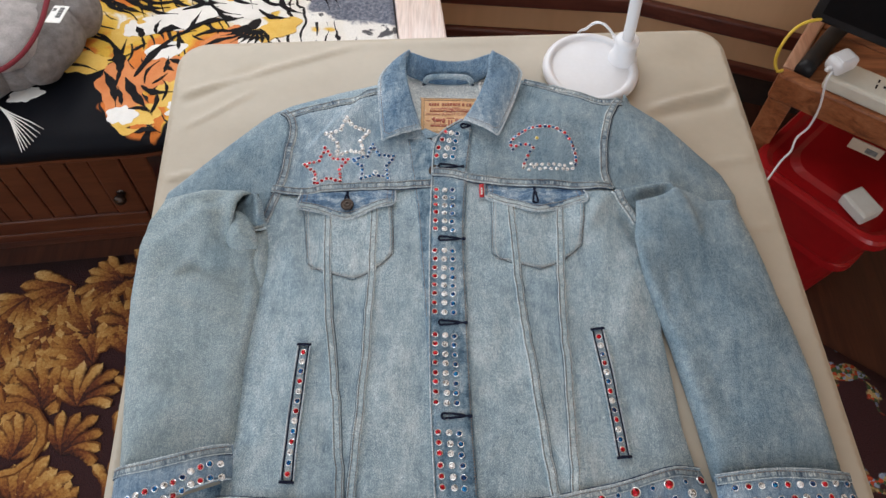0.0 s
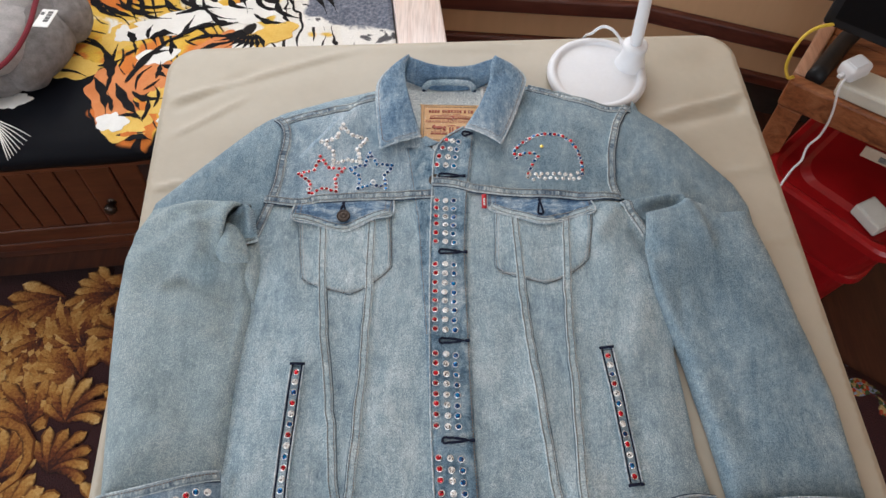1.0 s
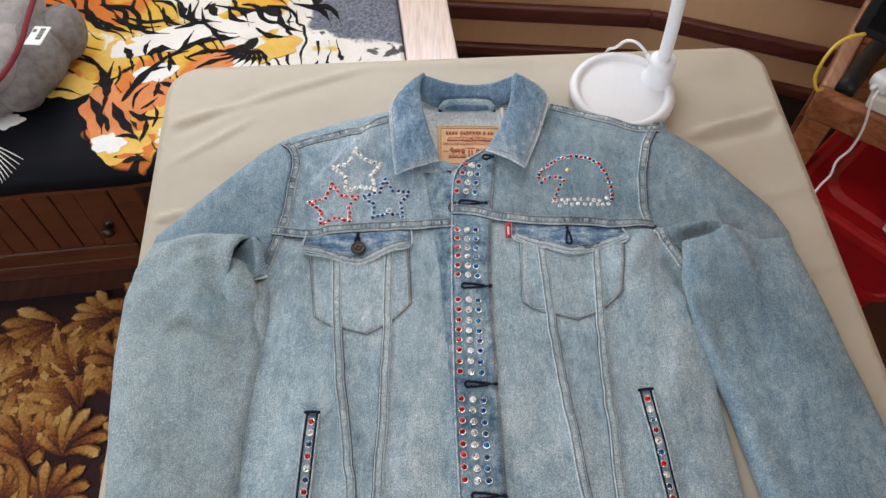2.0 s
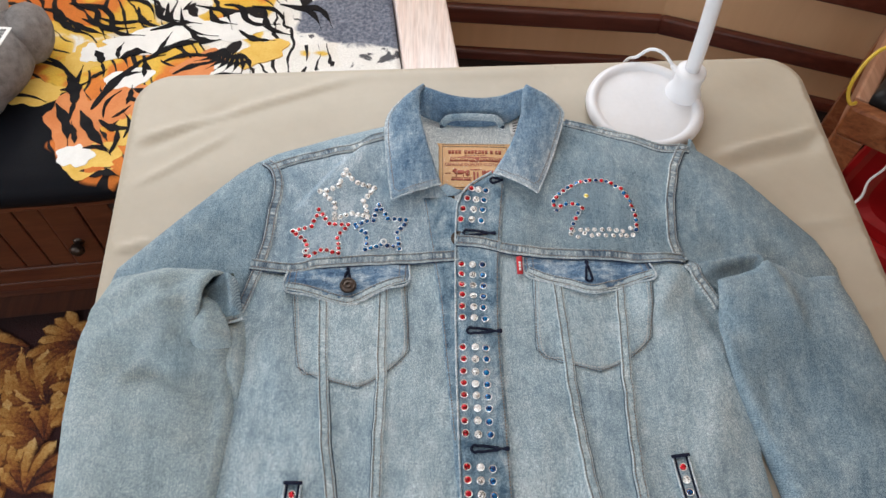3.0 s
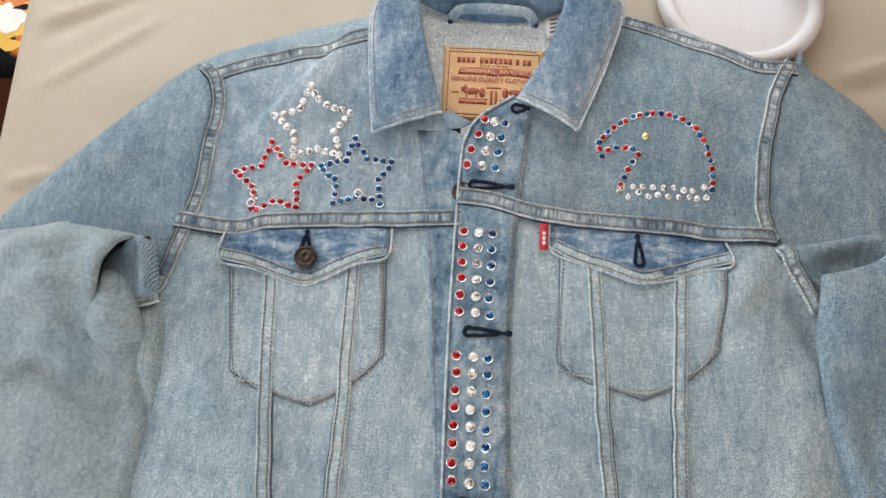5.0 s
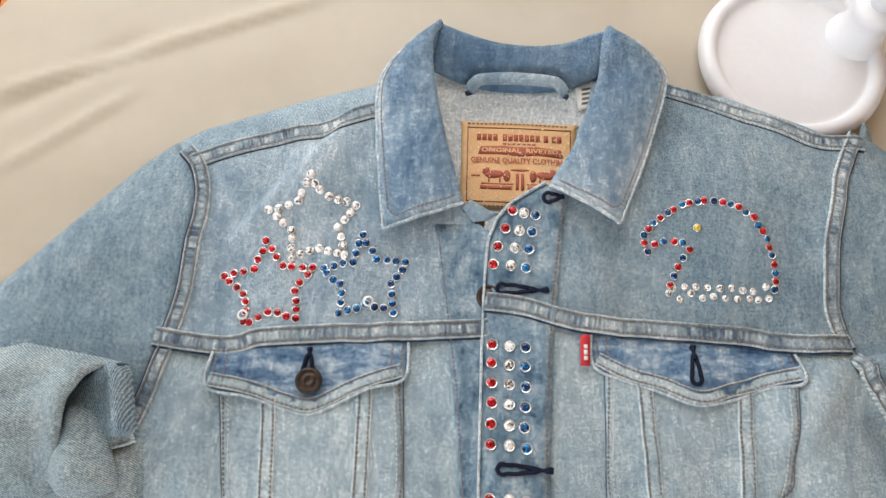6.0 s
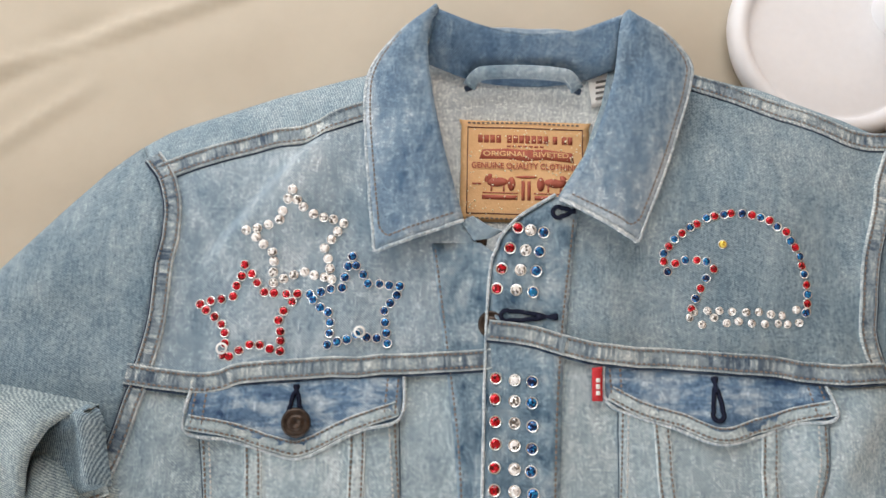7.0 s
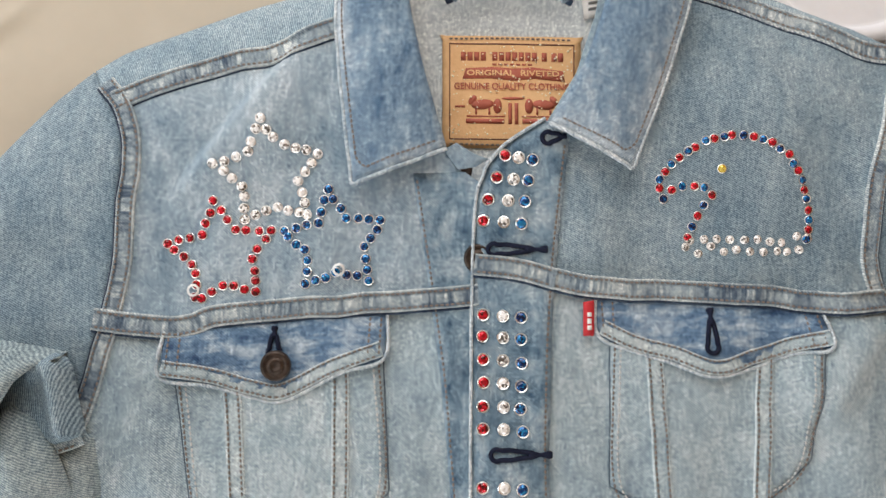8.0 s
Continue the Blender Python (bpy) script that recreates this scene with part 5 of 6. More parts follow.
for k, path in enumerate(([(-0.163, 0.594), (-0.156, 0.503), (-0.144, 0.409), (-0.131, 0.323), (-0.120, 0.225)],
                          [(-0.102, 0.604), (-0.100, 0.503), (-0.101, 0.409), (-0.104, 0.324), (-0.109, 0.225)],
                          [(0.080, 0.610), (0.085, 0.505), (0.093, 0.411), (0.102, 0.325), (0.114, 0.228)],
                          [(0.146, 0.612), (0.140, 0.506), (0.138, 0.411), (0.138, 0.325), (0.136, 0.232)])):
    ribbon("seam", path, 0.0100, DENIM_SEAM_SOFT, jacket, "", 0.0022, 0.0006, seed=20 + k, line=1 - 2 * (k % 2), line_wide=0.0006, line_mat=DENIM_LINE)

# pockets
for poly, line in (([(-0.196, 0.610), (-0.183, 0.517), (-0.165, 0.506), (-0.123, 0.4945), (-0.098, 0.508), (-0.073, 0.533), (-0.077, 0.612)], 0),
                   ([(0.055, 0.625), (0.053, 0.535), (0.075, 0.522), (0.114, 0.5115), (0.145, 0.525), (0.171, 0.549), (0.181, 0.628)], 1)):
    pk = cloth("chest_pocket", poly, DENIM_PANEL, "stitched chest pocket", off=0.0016, thick=0.0012)
    cord_edge("fold_line", densify(poly, 0.003)[:-30], pk, body_h, 0.0006, 0.0005, DENIM_LINE, "darker line along the pocket edge")
    c = np.mean(poly, axis=0)
    inner = [tuple(c + (np.array(q) - c) * 0.955) for q in poly]
    sewn(inner, pk, body_h, 0.0017, THREAD)
    sewn([tuple(c + (np.array(q) - c) * 0.90) for q in poly], pk, body_h, 0.0017, THREAD_PALE)
FLAP_L = [(-0.200, 0.625), (-0.2015, 0.598), (-0.176, 0.593), (-0.151, 0.586), (-0.138, 0.583), (-0.125, 0.587), (-0.10, 0.600), (-0.076, 0.608), (-0.0745, 0.635), (-0.115, 0.637), (-0.155, 0.630)]
FLAP_R = [(0.0465, 0.645), (0.0475, 0.621), (0.066, 0.612), (0.088, 0.6055), (0.113, 0.597), (0.139, 0.602), (0.162, 0.610), (0.1825, 0.614), (0.178, 0.640), (0.103, 0.643)]


def flap_h(x, y):
    return body_h(x, y) + 0.0006 + 0.0020 * np.clip((0.636 - y) / 0.016, 0, 1) + 0.0018 * np.sin(x * 62 + 1.0) * np.clip((0.64 - y) / 0.04, 0, 1)


def beside(path, d):
    """The line that runs at a distance to the left of a path."""
    p = spline(path, 0.004)
    tan = np.gradient(p, axis=0)
    tan /= np.linalg.norm(tan, axis=1)[:, None]
    return [tuple(q) for q in p + np.column_stack([-tan[:, 1], tan[:, 0]]) * d]


flaps = []
for poly in (FLAP_L, FLAP_R):
    fl = cloth("pocket_flap", poly, DENIM_FLAP, "darker pointed pocket flap", off=0.0012, thick=0.0022, res=0.004, height=flap_h)
    low = poly[1:8]
    cord_edge("edge", [poly[0]] + low + [poly[8]], fl, flap_h, 0.0005, 0.0011)
    ribbon("rolled_edge", beside(low, 0.0056), 0.0092, DENIM_SEAM_SOFT, fl, "puckered edge between two rows of stitches", 0.0013, 0.0005, flap_h, rows=(-0.33, 0.36), seed=40, line=0)
    for side, s in ((poly[0:2], 1), (poly[7:9], 1)):
        for inset in (0.0032, 0.0095):
            sewn(beside(side, inset), fl, flap_h, 0.0013, THREAD)
    flaps.append(fl)

# placket
PLACKET = [(-0.0235, 0.700), (-0.0255, 0.655), (-0.027, 0.555), (-0.026, 0.44), (-0.0235, 0.338), (-0.017, 0.222), (0.030, 0.222), (0.0245, 0.324), (0.021, 0.44), (0.018, 0.556), (0.0215, 0.640), (0.031, 0.739), (0.016, 0.745), (-0.006, 0.731), (-0.017, 0.718)]
placket = cloth("placket", PLACKET, DENIM_DEEP, "front placket with three columns of rhinestones", off=0.0042, thick=0.003, res=0.004)
cord_edge("edge", PLACKET[:6][::-1] + [(-0.020, 0.711), (-0.017, 0.719), (-0.006, 0.7315), (0.016, 0.7455)], placket, body_h, 0.0038, 0.0011)
sewn([(0.0275, 0.228), (0.0225, 0.324), (0.0185, 0.44), (0.0155, 0.556), (0.019, 0.640), (0.028, 0.735)], placket, body_h, 0.0043, THREAD)
ribbon("seam", [(-0.0245, 0.6615), (0.0, 0.6580), (0.0225, 0.6532)], 0.0125, DENIM_SEAM, placket, "", 0.0060, 0.0006, seed=50)
sewn([(-0.058, 0.712), (-0.049, 0.652), (-0.042, 0.60), (-0.038, 0.555), (-0.029, 0.44)], jacket, body_h, 0.0026, THREAD)


# collar
def loft_cloth(name, a, b, mat, parent, label="", n=26, m=14, bulge=0.004, thick=0.0024, edge=True, crumple=0.0012, seed=0):
    """Cloth between two 3D edges, slightly rounded, with thickness."""
    pa, pb = spline(a, 0.002), spline(b, 0.002)
    fa = np.array([[np.interp(t, np.linspace(0, 1, len(pa)), pa[:, k]) for k in range(3)] for t in np.linspace(0, 1, n)])
    fb = np.array([[np.interp(t, np.linspace(0, 1, len(pb)), pb[:, k]) for k in range(3)] for t in np.linspace(0, 1, n)])
    rip = ripple(90 + seed, 12, 0.02, 0.07, crumple)
    G = np.zeros((n, m, 3))
    for j in range(m):
        s = j / (m - 1)
        G[:, j] = fa * (1 - s) + fb * s
        G[:, j, 2] += bulge * math.sin(math.pi * s) + rip(G[:, j, 0], G[:, j, 1]) * math.sin(math.pi * min(1, s * 1.4 + 0.1)) ** 2 if s < 0.65 else bulge * math.sin(math.pi * s) + rip(G[:, j, 0], G[:, j, 1]) * 0.5
    V = [tuple(v) for v in G.reshape(-1, 3)]
    F = [(i * m + j, (i + 1) * m + j, (i + 1) * m + j + 1, i * m + j + 1) for i in range(n - 1) for j in range(m - 1)]
    ob = shape(name, V, F, mat, parent, label)
    uv = ob.data.uv_layers.new(name="seam")
    at = np.zeros(len(ob.data.loops), int)
    ob.data.loops.foreach_get("vertex_index", at)
    tip = 1 - (n - 1 - at // m) * 0.12
    uv.data.foreach_set("uv", np.column_stack([at // m / n, np.maximum((at % m) / (m - 1), tip)]).astype(np.float32).ravel())
    sol = ob.modifiers.new("thickness", "SOLIDIFY")
    sol.thickness, sol.offset = thick, 0
    return ob, G


collar, GS = loft_cloth("collar", [(-0.068, 0.834, 0.772), (-0.035, 0.827, 0.762), (0.0, 0.825, 0.760), (0.034, 0.828, 0.762), (0.058, 0.834, 0.772)],
                       [(-0.060, 0.864, 0.786), (-0.031, 0.855, 0.782), (-0.003, 0.851, 0.781), (0.028, 0.853, 0.782), (0.060, 0.864, 0.786)], DENIM_INDIGO, jacket, "blue turned-down collar with worn white edges", bulge=0.002, seed=3)
leaf_l, GL = loft_cloth("collar_leaf", [(-0.060, 0.864, 0.786), (-0.0655, 0.848, 0.790), (-0.064, 0.82, 0.785), (-0.055, 0.775, 0.785), (-0.041, 0.727, 0.777)],
                        [(-0.062, 0.866, 0.786), (-0.082, 0.850, 0.784), (-0.101, 0.826, 0.779), (-0.1045, 0.800, 0.776), (-0.100, 0.750, 0.775), (-0.0945, 0.706, 0.7745)], DENIM_COLLAR, collar, seed=1)
leaf_r, GR = loft_cloth("collar_leaf", [(0.060, 0.864, 0.786), (0.055, 0.848, 0.790), (0.052, 0.82, 0.785), (0.037, 0.775, 0.785), (0.018, 0.742, 0.779)],
                        [(0.063, 0.866, 0.786), (0.082, 0.856, 0.785), (0.100, 0.840, 0.780), (0.1035, 0.825, 0.779), (0.088, 0.772, 0.777), (0.066, 0.716, 0.777)], DENIM_COLLAR, collar, seed=2)
loft_cloth("collar_back", [(-0.060, 0.864, 0.786), (-0.031, 0.855, 0.782), (-0.003, 0.851, 0.781), (0.028, 0.853, 0.782), (0.060, 0.864, 0.786)],
           [(-0.085, 0.858, 0.747), (-0.035, 0.872, 0.747), (0.0, 0.873, 0.747), (0.034, 0.872, 0.747), (0.085, 0.862, 0.747)], DENIM_COLLAR, collar, bulge=0.0, seed=4)
for G, leaf in ((GL, leaf_l), (GR, leaf_r)):
    rim = np.vstack([G[3:, -1], G[-1, ::-1][1:]]) + (0, 0, 0.0006)
    V, F = tube(rim, 0.0013, 6, 0.003)
    shape("edge", V, F, DENIM_EDGE, leaf, "worn white edge")
    inner = np.vstack([G[4:-2, -2], G[-2, ::-1][2:-1]]) + (0, 0, 0.0016)
    p = spline(inner, 0.0031)
    V, F = [], []
    for a, b in zip(p[:-1], p[1:]):
        d = (b - a) / (np.linalg.norm(b - a) + 1e-9)
        s = np.array((-d[1], d[0], 0)) * 0.0005
        e = a + (b - a) * 0.72
        i = len(V)
        V += [a - s, a + s, e + s, e - s, (a + e) / 2 + (0, 0, 0.0006)]
        F += [(i, i + 1, i + 4), (i + 1, i + 2, i + 4), (i + 2, i + 3, i + 4), (i + 3, i, i + 4)]
    tagged(shape("stitching", V, F, THREAD, leaf), kind="stuff")
# hanger loop and care label
V, F = [], []
lp = spline([(-0.0385, 0.8200, 0.7670), (-0.0345, 0.8250, 0.7705), (-0.028, 0.8275, 0.7725), (-0.003, 0.8285, 0.7735), (0.022, 0.8275, 0.7725), (0.028, 0.8250, 0.7705), (0.0325, 0.8200, 0.7670)], 0.002)
tn = np.gradient(lp, axis=0)
tn /= np.linalg.norm(tn, axis=1)[:, None]
for c, t in zip(lp, tn):
    s = np.cross(t, (0, -0.5, 0.86))
    s /= np.linalg.norm(s)
    V += [c - s * 0.0031, c - s * 0.0025 + (0, 0, 0.0011), c + (0, 0, 0.0007), c + s * 0.0025 + (0, 0, 0.0011), c + s * 0.0031]
F = [(i * 5 + j + 1, i * 5 + j, i * 5 + j + 5, i * 5 + j + 6) for i in range(len(lp) - 1) for j in range(4)]
loop = shape("hanger_loop", V, F, DENIM, jacket, "sewn hanger loop inside the neck")
loop.modifiers.new("thickness", "SOLIDIFY").thickness = 0.0016
for x, turn in ((-0.0385, 25), (0.0322, -25)):
    box_part("loop_end", (0.0058, 0.0042, 0.0026), pose(x, 0.8192, 0.7675, 0, 0, turn), DENIM_DARK, loop, "dark folded end", 0.001)


def back_h(x, y):
    return TZ + 0.0145 + 0.5 * RUMPLE(x, y) + 0.010 * np.clip((np.abs(x) - 0.03) / 0.05, 0, 1) ** 2 + 0.006 * np.clip((y - 0.78) / 0.05, 0, 1)


care = cloth("care_label", [(0.040, 0.836), (0.0435, 0.8115), (0.060, 0.814), (0.060, 0.838)], PAPER, "white woven care label", off=0.003, thick=0.0006, height=back_h, res=0.003)
for k in range(4):
    cloth("bars", [(0.0455, 0.828 - k * 0.0036), (0.0455, 0.8265 - k * 0.0036), (0.056, 0.828 - k * 0.0036), (0.056, 0.8295 - k * 0.0036)], INK, "", off=0.0036, thick=0.0003, height=back_h, res=0.004, parent=care)

# leather patch
PX0, PX1, PY0, PY1 = -0.0425, 0.0415, 0.7325, 0.8005
PATCH_EDGE = closed_spline([(PX0 + 0.002, PY0), (0, PY0), (PX1 - 0.002, PY0), (PX1, PY0 + 0.003), (PX1, 0.77), (PX1, PY1 - 0.003), (PX1 - 0.002, PY1), (0, PY1), (PX0 + 0.002, PY1), (PX0, PY1 - 0.003), (PX0, 0.77), (PX0, PY0 + 0.003)], 0.004)
patch = cloth("leather_patch", PATCH_EDGE, LEATHER, "tan leatherette patch with brick-red print and gold glitter", off=0.0022, thick=0.0014, height=back_h, res=0.004)


def row(y):
    """Rows of print, spread over the patch's height."""
    return PY0 + (y - 0.7325) * (PY1 - PY0) / 0.072


def print_bar(x0, y0, x1, y1, mat=PRINT, name="print"):
    return cloth(name, [(x0, y0), (x1, y0), (x1, y1), (x0, y1)], mat, "", off=0.0026, thick=0.0002, height=back_h, res=0.004, parent=patch)


for a in ((PX0 + 0.004, PY1 - 0.0053, PX1 - 0.004, PY1 - 0.0046), (PX0 + 0.004, PY0 + 0.0046, PX1 - 0.004, PY0 + 0.0053), (PX0 + 0.004, PY0 + 0.0053, PX0 + 0.0046, PY1 - 0.0053), (PX1 - 0.0046, PY0 + 0.0053, PX1 - 0.004, PY1 - 0.0053)):
    print_bar(*a, mat=LINE, name="border_line")
# brand line as plain blocks
for k, x0 in enumerate((-0.0315, -0.0275, -0.0235, -0.0195, -0.0125, -0.0085, -0.0045, -0.0005, 0.0035, 0.0075, 0.0115, 0.0175, 0.0235, 0.0275)):
    print_bar(x0, row(0.7885), x0 + 0.0031, row(0.7940), name="block")
for k in range(7):
    print_bar(-0.0125 + k * 0.0036, row(0.7856), -0.0100 + k * 0.0036, row(0.7867), name="block")


def lettering(words, size, x, y, mat, parent, wide=None, shear=0.0):
    cu = bpy.data.curves.new("words", "FONT")
    cu.body, cu.size, cu.align_x, cu.align_y, cu.extrude = words, size, "CENTER", "CENTER", 0.0001
    cu.offset = size * 0.018
    tmp = bpy.data.objects.new("words", cu)
    scene.collection.objects.link(tmp)
    bpy.context.view_layer.update()
    me = bpy.data.meshes.new_from_object(tmp.evaluated_get(bpy.context.evaluated_depsgraph_get()))
    bpy.data.objects.remove(tmp)
    co = np.array([v.co for v in me.vertices])
    k = wide / (co[:, 0].max() - co[:, 0].min()) if wide else 1.0
    for v in me.vertices:
        X, Y = x + v.co.x * k, row(y) + v.co.y
        v.co = (X, Y, float(back_h(np.array(X), np.array(Y))) + 0.0029 + v.co.z)
    me.materials.clear()
    me.materials.append(mat)
    return finish(new("lettering", me), parent, "", False)


banner = cloth("banner", [(bx, row(by)) for bx, by in ((-0.0305, 0.7765), (-0.0285, 0.7835), (-0.012, 0.7845), (0.0, 0.7835), (0.012, 0.7845), (0.0305, 0.7825), (0.0315, 0.7755), (0.013, 0.777), (0.0, 0.7755), (-0.013, 0.777))], PRINT, "", off=0.0026, thick=0.0002, height=back_h, res=0.003, parent=patch)
lettering("ORIGINAL  RIVETED", 0.0048, 0.0, 0.7803, LEATHER, patch, 0.056)
lettering("GENUINE QUALITY CLOTHING", 0.0056, -0.0005, 0.7715, PRINT, patch, 0.070)
# picture area as plain lozenges, posts and two small banners


def print_lozenge(cx, cy, rx, ry, turn=0.0):
    pts = [(cx + rx * math.cos(a) * math.cos(turn) - ry * math.sin(a) * math.sin(turn), row(cy) + rx * math.cos(a) * math.sin(turn) + ry * math.sin(a) * math.cos(turn)) for a in np.linspace(0, 2 * math.pi, 18, endpoint=False)]
    return cloth("lozenge", pts, PRINT, "", off=0.0026, thick=0.0002, height=back_h, res=0.003, parent=patch)


for cx, cy, rx, ry, turn in ((-0.0185, 0.7600, 0.0068, 0.0030, 0.1), (-0.0245, 0.7628, 0.0032, 0.0020, 0.9), (0.0185, 0.7600, 0.0068, 0.0030, -0.1), (0.0245, 0.7628, 0.0032, 0.0020, -0.9),
                             (-0.0095, 0.7590, 0.0026, 0.0046, 0.0), (0.0095, 0.7590, 0.0026, 0.0046, 0.0), (0.0, 0.7640, 0.0070, 0.0009, 0.0)):
    print_lozenge(cx, cy, rx, ry, turn)
for x0, y0, x1, y1 in ((-0.0030, 0.7475, -0.0008, 0.7610), (0.0008, 0.7475, 0.0030, 0.7610), (-0.0230, 0.7535, -0.0218, 0.7580), (-0.0150, 0.7535, -0.0138, 0.7580), (0.0218, 0.7535, 0.0230, 0.7580), (0.0138, 0.7535, 0.0150, 0.7580),
                       (-0.0280, 0.7520, -0.0050, 0.7528), (0.0050, 0.7520, 0.0280, 0.7528), (-0.0285, 0.7478, -0.0055, 0.7508), (0.0055, 0.7478, 0.0285, 0.7508), (-0.0350, 0.7580, -0.0290, 0.7592)):
    print_bar(x0, row(y0), x1, row(y1), name="block")
r = np.random.RandomState(4)
V, F = [], []
for k in range(210):
    x, y = r.uniform(PX0 + 0.003, PX1 - 0.003), r.uniform(PY0 + 0.004, PY1 - 0.004)
    z, s, b = float(back_h(np.array(x), np.array(y))) + 0.0031, r.uniform(0.0003, 0.0008), len(V)
    V += [(x - s, y, z), (x, y - s, z), (x + s, y, z + r.uniform(-1, 1) * s * 0.5), (x, y + s, z), (x, y, z + s * 0.9)]
    F += [(b, b + 1, b + 4), (b + 1, b + 2, b + 4), (b + 2, b + 3, b + 4), (b + 3, b, b + 4)]
tagged(shape("glitter", V, F, GLITTER, patch, "gold glitter specks", False), kind="stuff")
sewn([(PX0 + 0.002, PY0 + 0.002), (0, PY0 + 0.0015), (PX1 - 0.002, PY0 + 0.002)], patch, back_h, 0.0024, THREAD)
sewn([(PX0 + 0.002, PY1 - 0.002), (0, PY1 - 0.0015), (PX1 - 0.002, PY1 - 0.002)], patch, back_h, 0.0024, THREAD)

# red tab, buttons, buttonholes
tab = cloth("red_tab", [(0.0388, 0.640), (0.0388, 0.6205), (0.0448, 0.6205), (0.0448, 0.641)], TAB, "small red ribbon tab", off=0.0050, thick=0.0008, res=0.003)
for y0, h in ((0.624, 0.0025), (0.6275, 0.003), (0.6315, 0.0025)):
    cloth("block", [(0.0408, y0), (0.0432, y0), (0.0432, y0 + h), (0.0408, y0 + h)], PAPER, "", off=0.0054, thick=0.0003, res=0.004, parent=tab)


def surface(x, y, off=0.0, height=body_h):
    x, y, e = float(x), float(y), 0.003
    z = [float(height(np.array(x + a), np.array(y + b))) for a, b in ((0, 0), (e, 0), (-e, 0), (0, e), (0, -e))]
    n = Vector((-(z[1] - z[2]) / (2 * e), -(z[3] - z[4]) / (2 * e), 1)).normalized()
    return Matrix.Translation((x, y, z[0] + off)) @ n.to_track_quat("Z", "Y").to_matrix().to_4x4()


def button(x, y, parent, off, height=body_h):
    m = surface(x, y, off, height)
    return part("button", spin([(0.0085, 0.0), (0.0088, 0.0012), (0.0082, 0.0028), (0.0070, 0.0034), (0.0058, 0.0027), (0.0046, 0.0026), (0.0040, 0.0032), (0.0024, 0.0035), (0.0018, 0.0028), (0.0, 0.0027)], 28, m), BRONZE, parent, "dark bronze metal button", True)


button(-0.137, 0.604, flaps[0], 0.0036, flap_h)
button(-0.0215, 0.6655, jacket, 0.0012)
button(-0.034, 0.7175, jacket, -0.0035)
cloth("neck_band", [(-0.0425, 0.728), (-0.034, 0.7165), (-0.024, 0.7180), (-0.0165, 0.7225), (-0.024, 0.7250), (-0.035, 0.7315)], DENIM, "inside of the neck band", off=0.0030, thick=0.0016, res=0.003)


def buttonhole(x, y, parent, off, length=0.031, turn=0.0, height=body_h):
    """A keyhole of navy thread: round eye, two lips and a bar."""
    c, s = math.cos(turn), math.sin(turn)

    def at(u, v):
        X, Y = x + c * u - s * v, y + s * u + c * v
        return (X, Y, float(height(np.array(X), np.array(Y))) + off)
    pts = [at(length * 0.66, 0.0010)] + [at(length * 0.36 - k * 0.002, 0.0021 + 0.0003 * k) for k in (0, 2)]
    pts += [at(-0.0005 + 0.0036 * math.cos(a), 0.0034 * math.sin(a)) for a in np.linspace(0.9, 2 * math.pi - 0.9, 9)]
    pts += [at(length * 0.36 - k * 0.002, -0.0021 - 0.0003 * k) for k in (2, 0)] + [at(length * 0.66, -0.0010)]
    V, F = tube(pts, 0.0014, 7, 0.0015)
    V2, F2 = tube([at(length * 0.56, 0), at(length * 0.8, 0), at(length, 0)], lambda t: 0.0017 + 0.0006 * math.sin(t * 9), 7, 0.0015)
    F += [tuple(i + len(V) for i in f) for f in F2]
    return shape("buttonhole", V + V2, F, NAVY, parent, "navy stitched buttonhole")


for x, y in ((-0.0125, 0.6705), (-0.0115, 0.5535), (-0.0105, 0.4345), (-0.0065, 0.317)):
    buttonhole(x, y, placket, 0.0046)
buttonhole(0.0185, 0.7345, placket, 0.0046, 0.010, 0.1)
buttonhole(-0.1385, 0.612, flaps[0], 0.0018, 0.014, radians(90), flap_h)
buttonhole(0.1135, 0.6145, flaps[1], 0.0018, 0.022, radians(90), flap_h)


# lower sleeves, folded back over the front
def sleeve_h(poly, rows, seed, lift=0.018, base=0.003, crown=0.016, lean=lambda x: 1.0):
    folds, rip = ridges(rows), ripple(seed, 22, 0.05, 0.2, 0.0017)

    def f(x, y):
        d = edge_distance(x, y, poly)
        rise = 0.68 * (1 - np.exp(-d / 0.0045)) + 0.32 * (1 - np.exp(-d / 0.03))
        top = np.clip((y - 0.50) / 0.085, 0, 1) * (1 - 0.75 * np.clip((y - 0.585) / 0.055, 0, 1) ** 2)
        return body_h(x, y) * 0.75 + 0.25 * (TZ + 0.012) + base + (lift + crown * top * top * (3 - 2 * top) * lean(x)) * rise + (folds(x, y) + rip(x, y)) * rise
    return f


SL = [(-0.382, 0.617), (-0.399, 0.583), (-0.4065, 0.549), (-0.402, 0.473), (-0.392, 0.40), (-0.381, 0.339), (-0.3675, 0.252), (-0.30, 0.264), (-0.245, 0.280), (-0.2445, 0.31), (-0.2455, 0.38), (-0.242, 0.433), (-0.2385, 0.475), (-0.2435, 0.505), (-0.2455, 0.522), (-0.2475, 0.534),
      (-0.262, 0.535), (-0.2810, 0.532), (-0.2795, 0.5386), (-0.2775, 0.5524), (-0.2745, 0.569), (-0.2725, 0.5837), (-0.2675, 0.5975), (-0.2605, 0.6053), (-0.2515, 0.6090), (-0.2565, 0.6130), (-0.2751, 0.6165), (-0.2993, 0.6205), (-0.3226, 0.6245), (-0.345, 0.6190), (-0.368, 0.6185)]
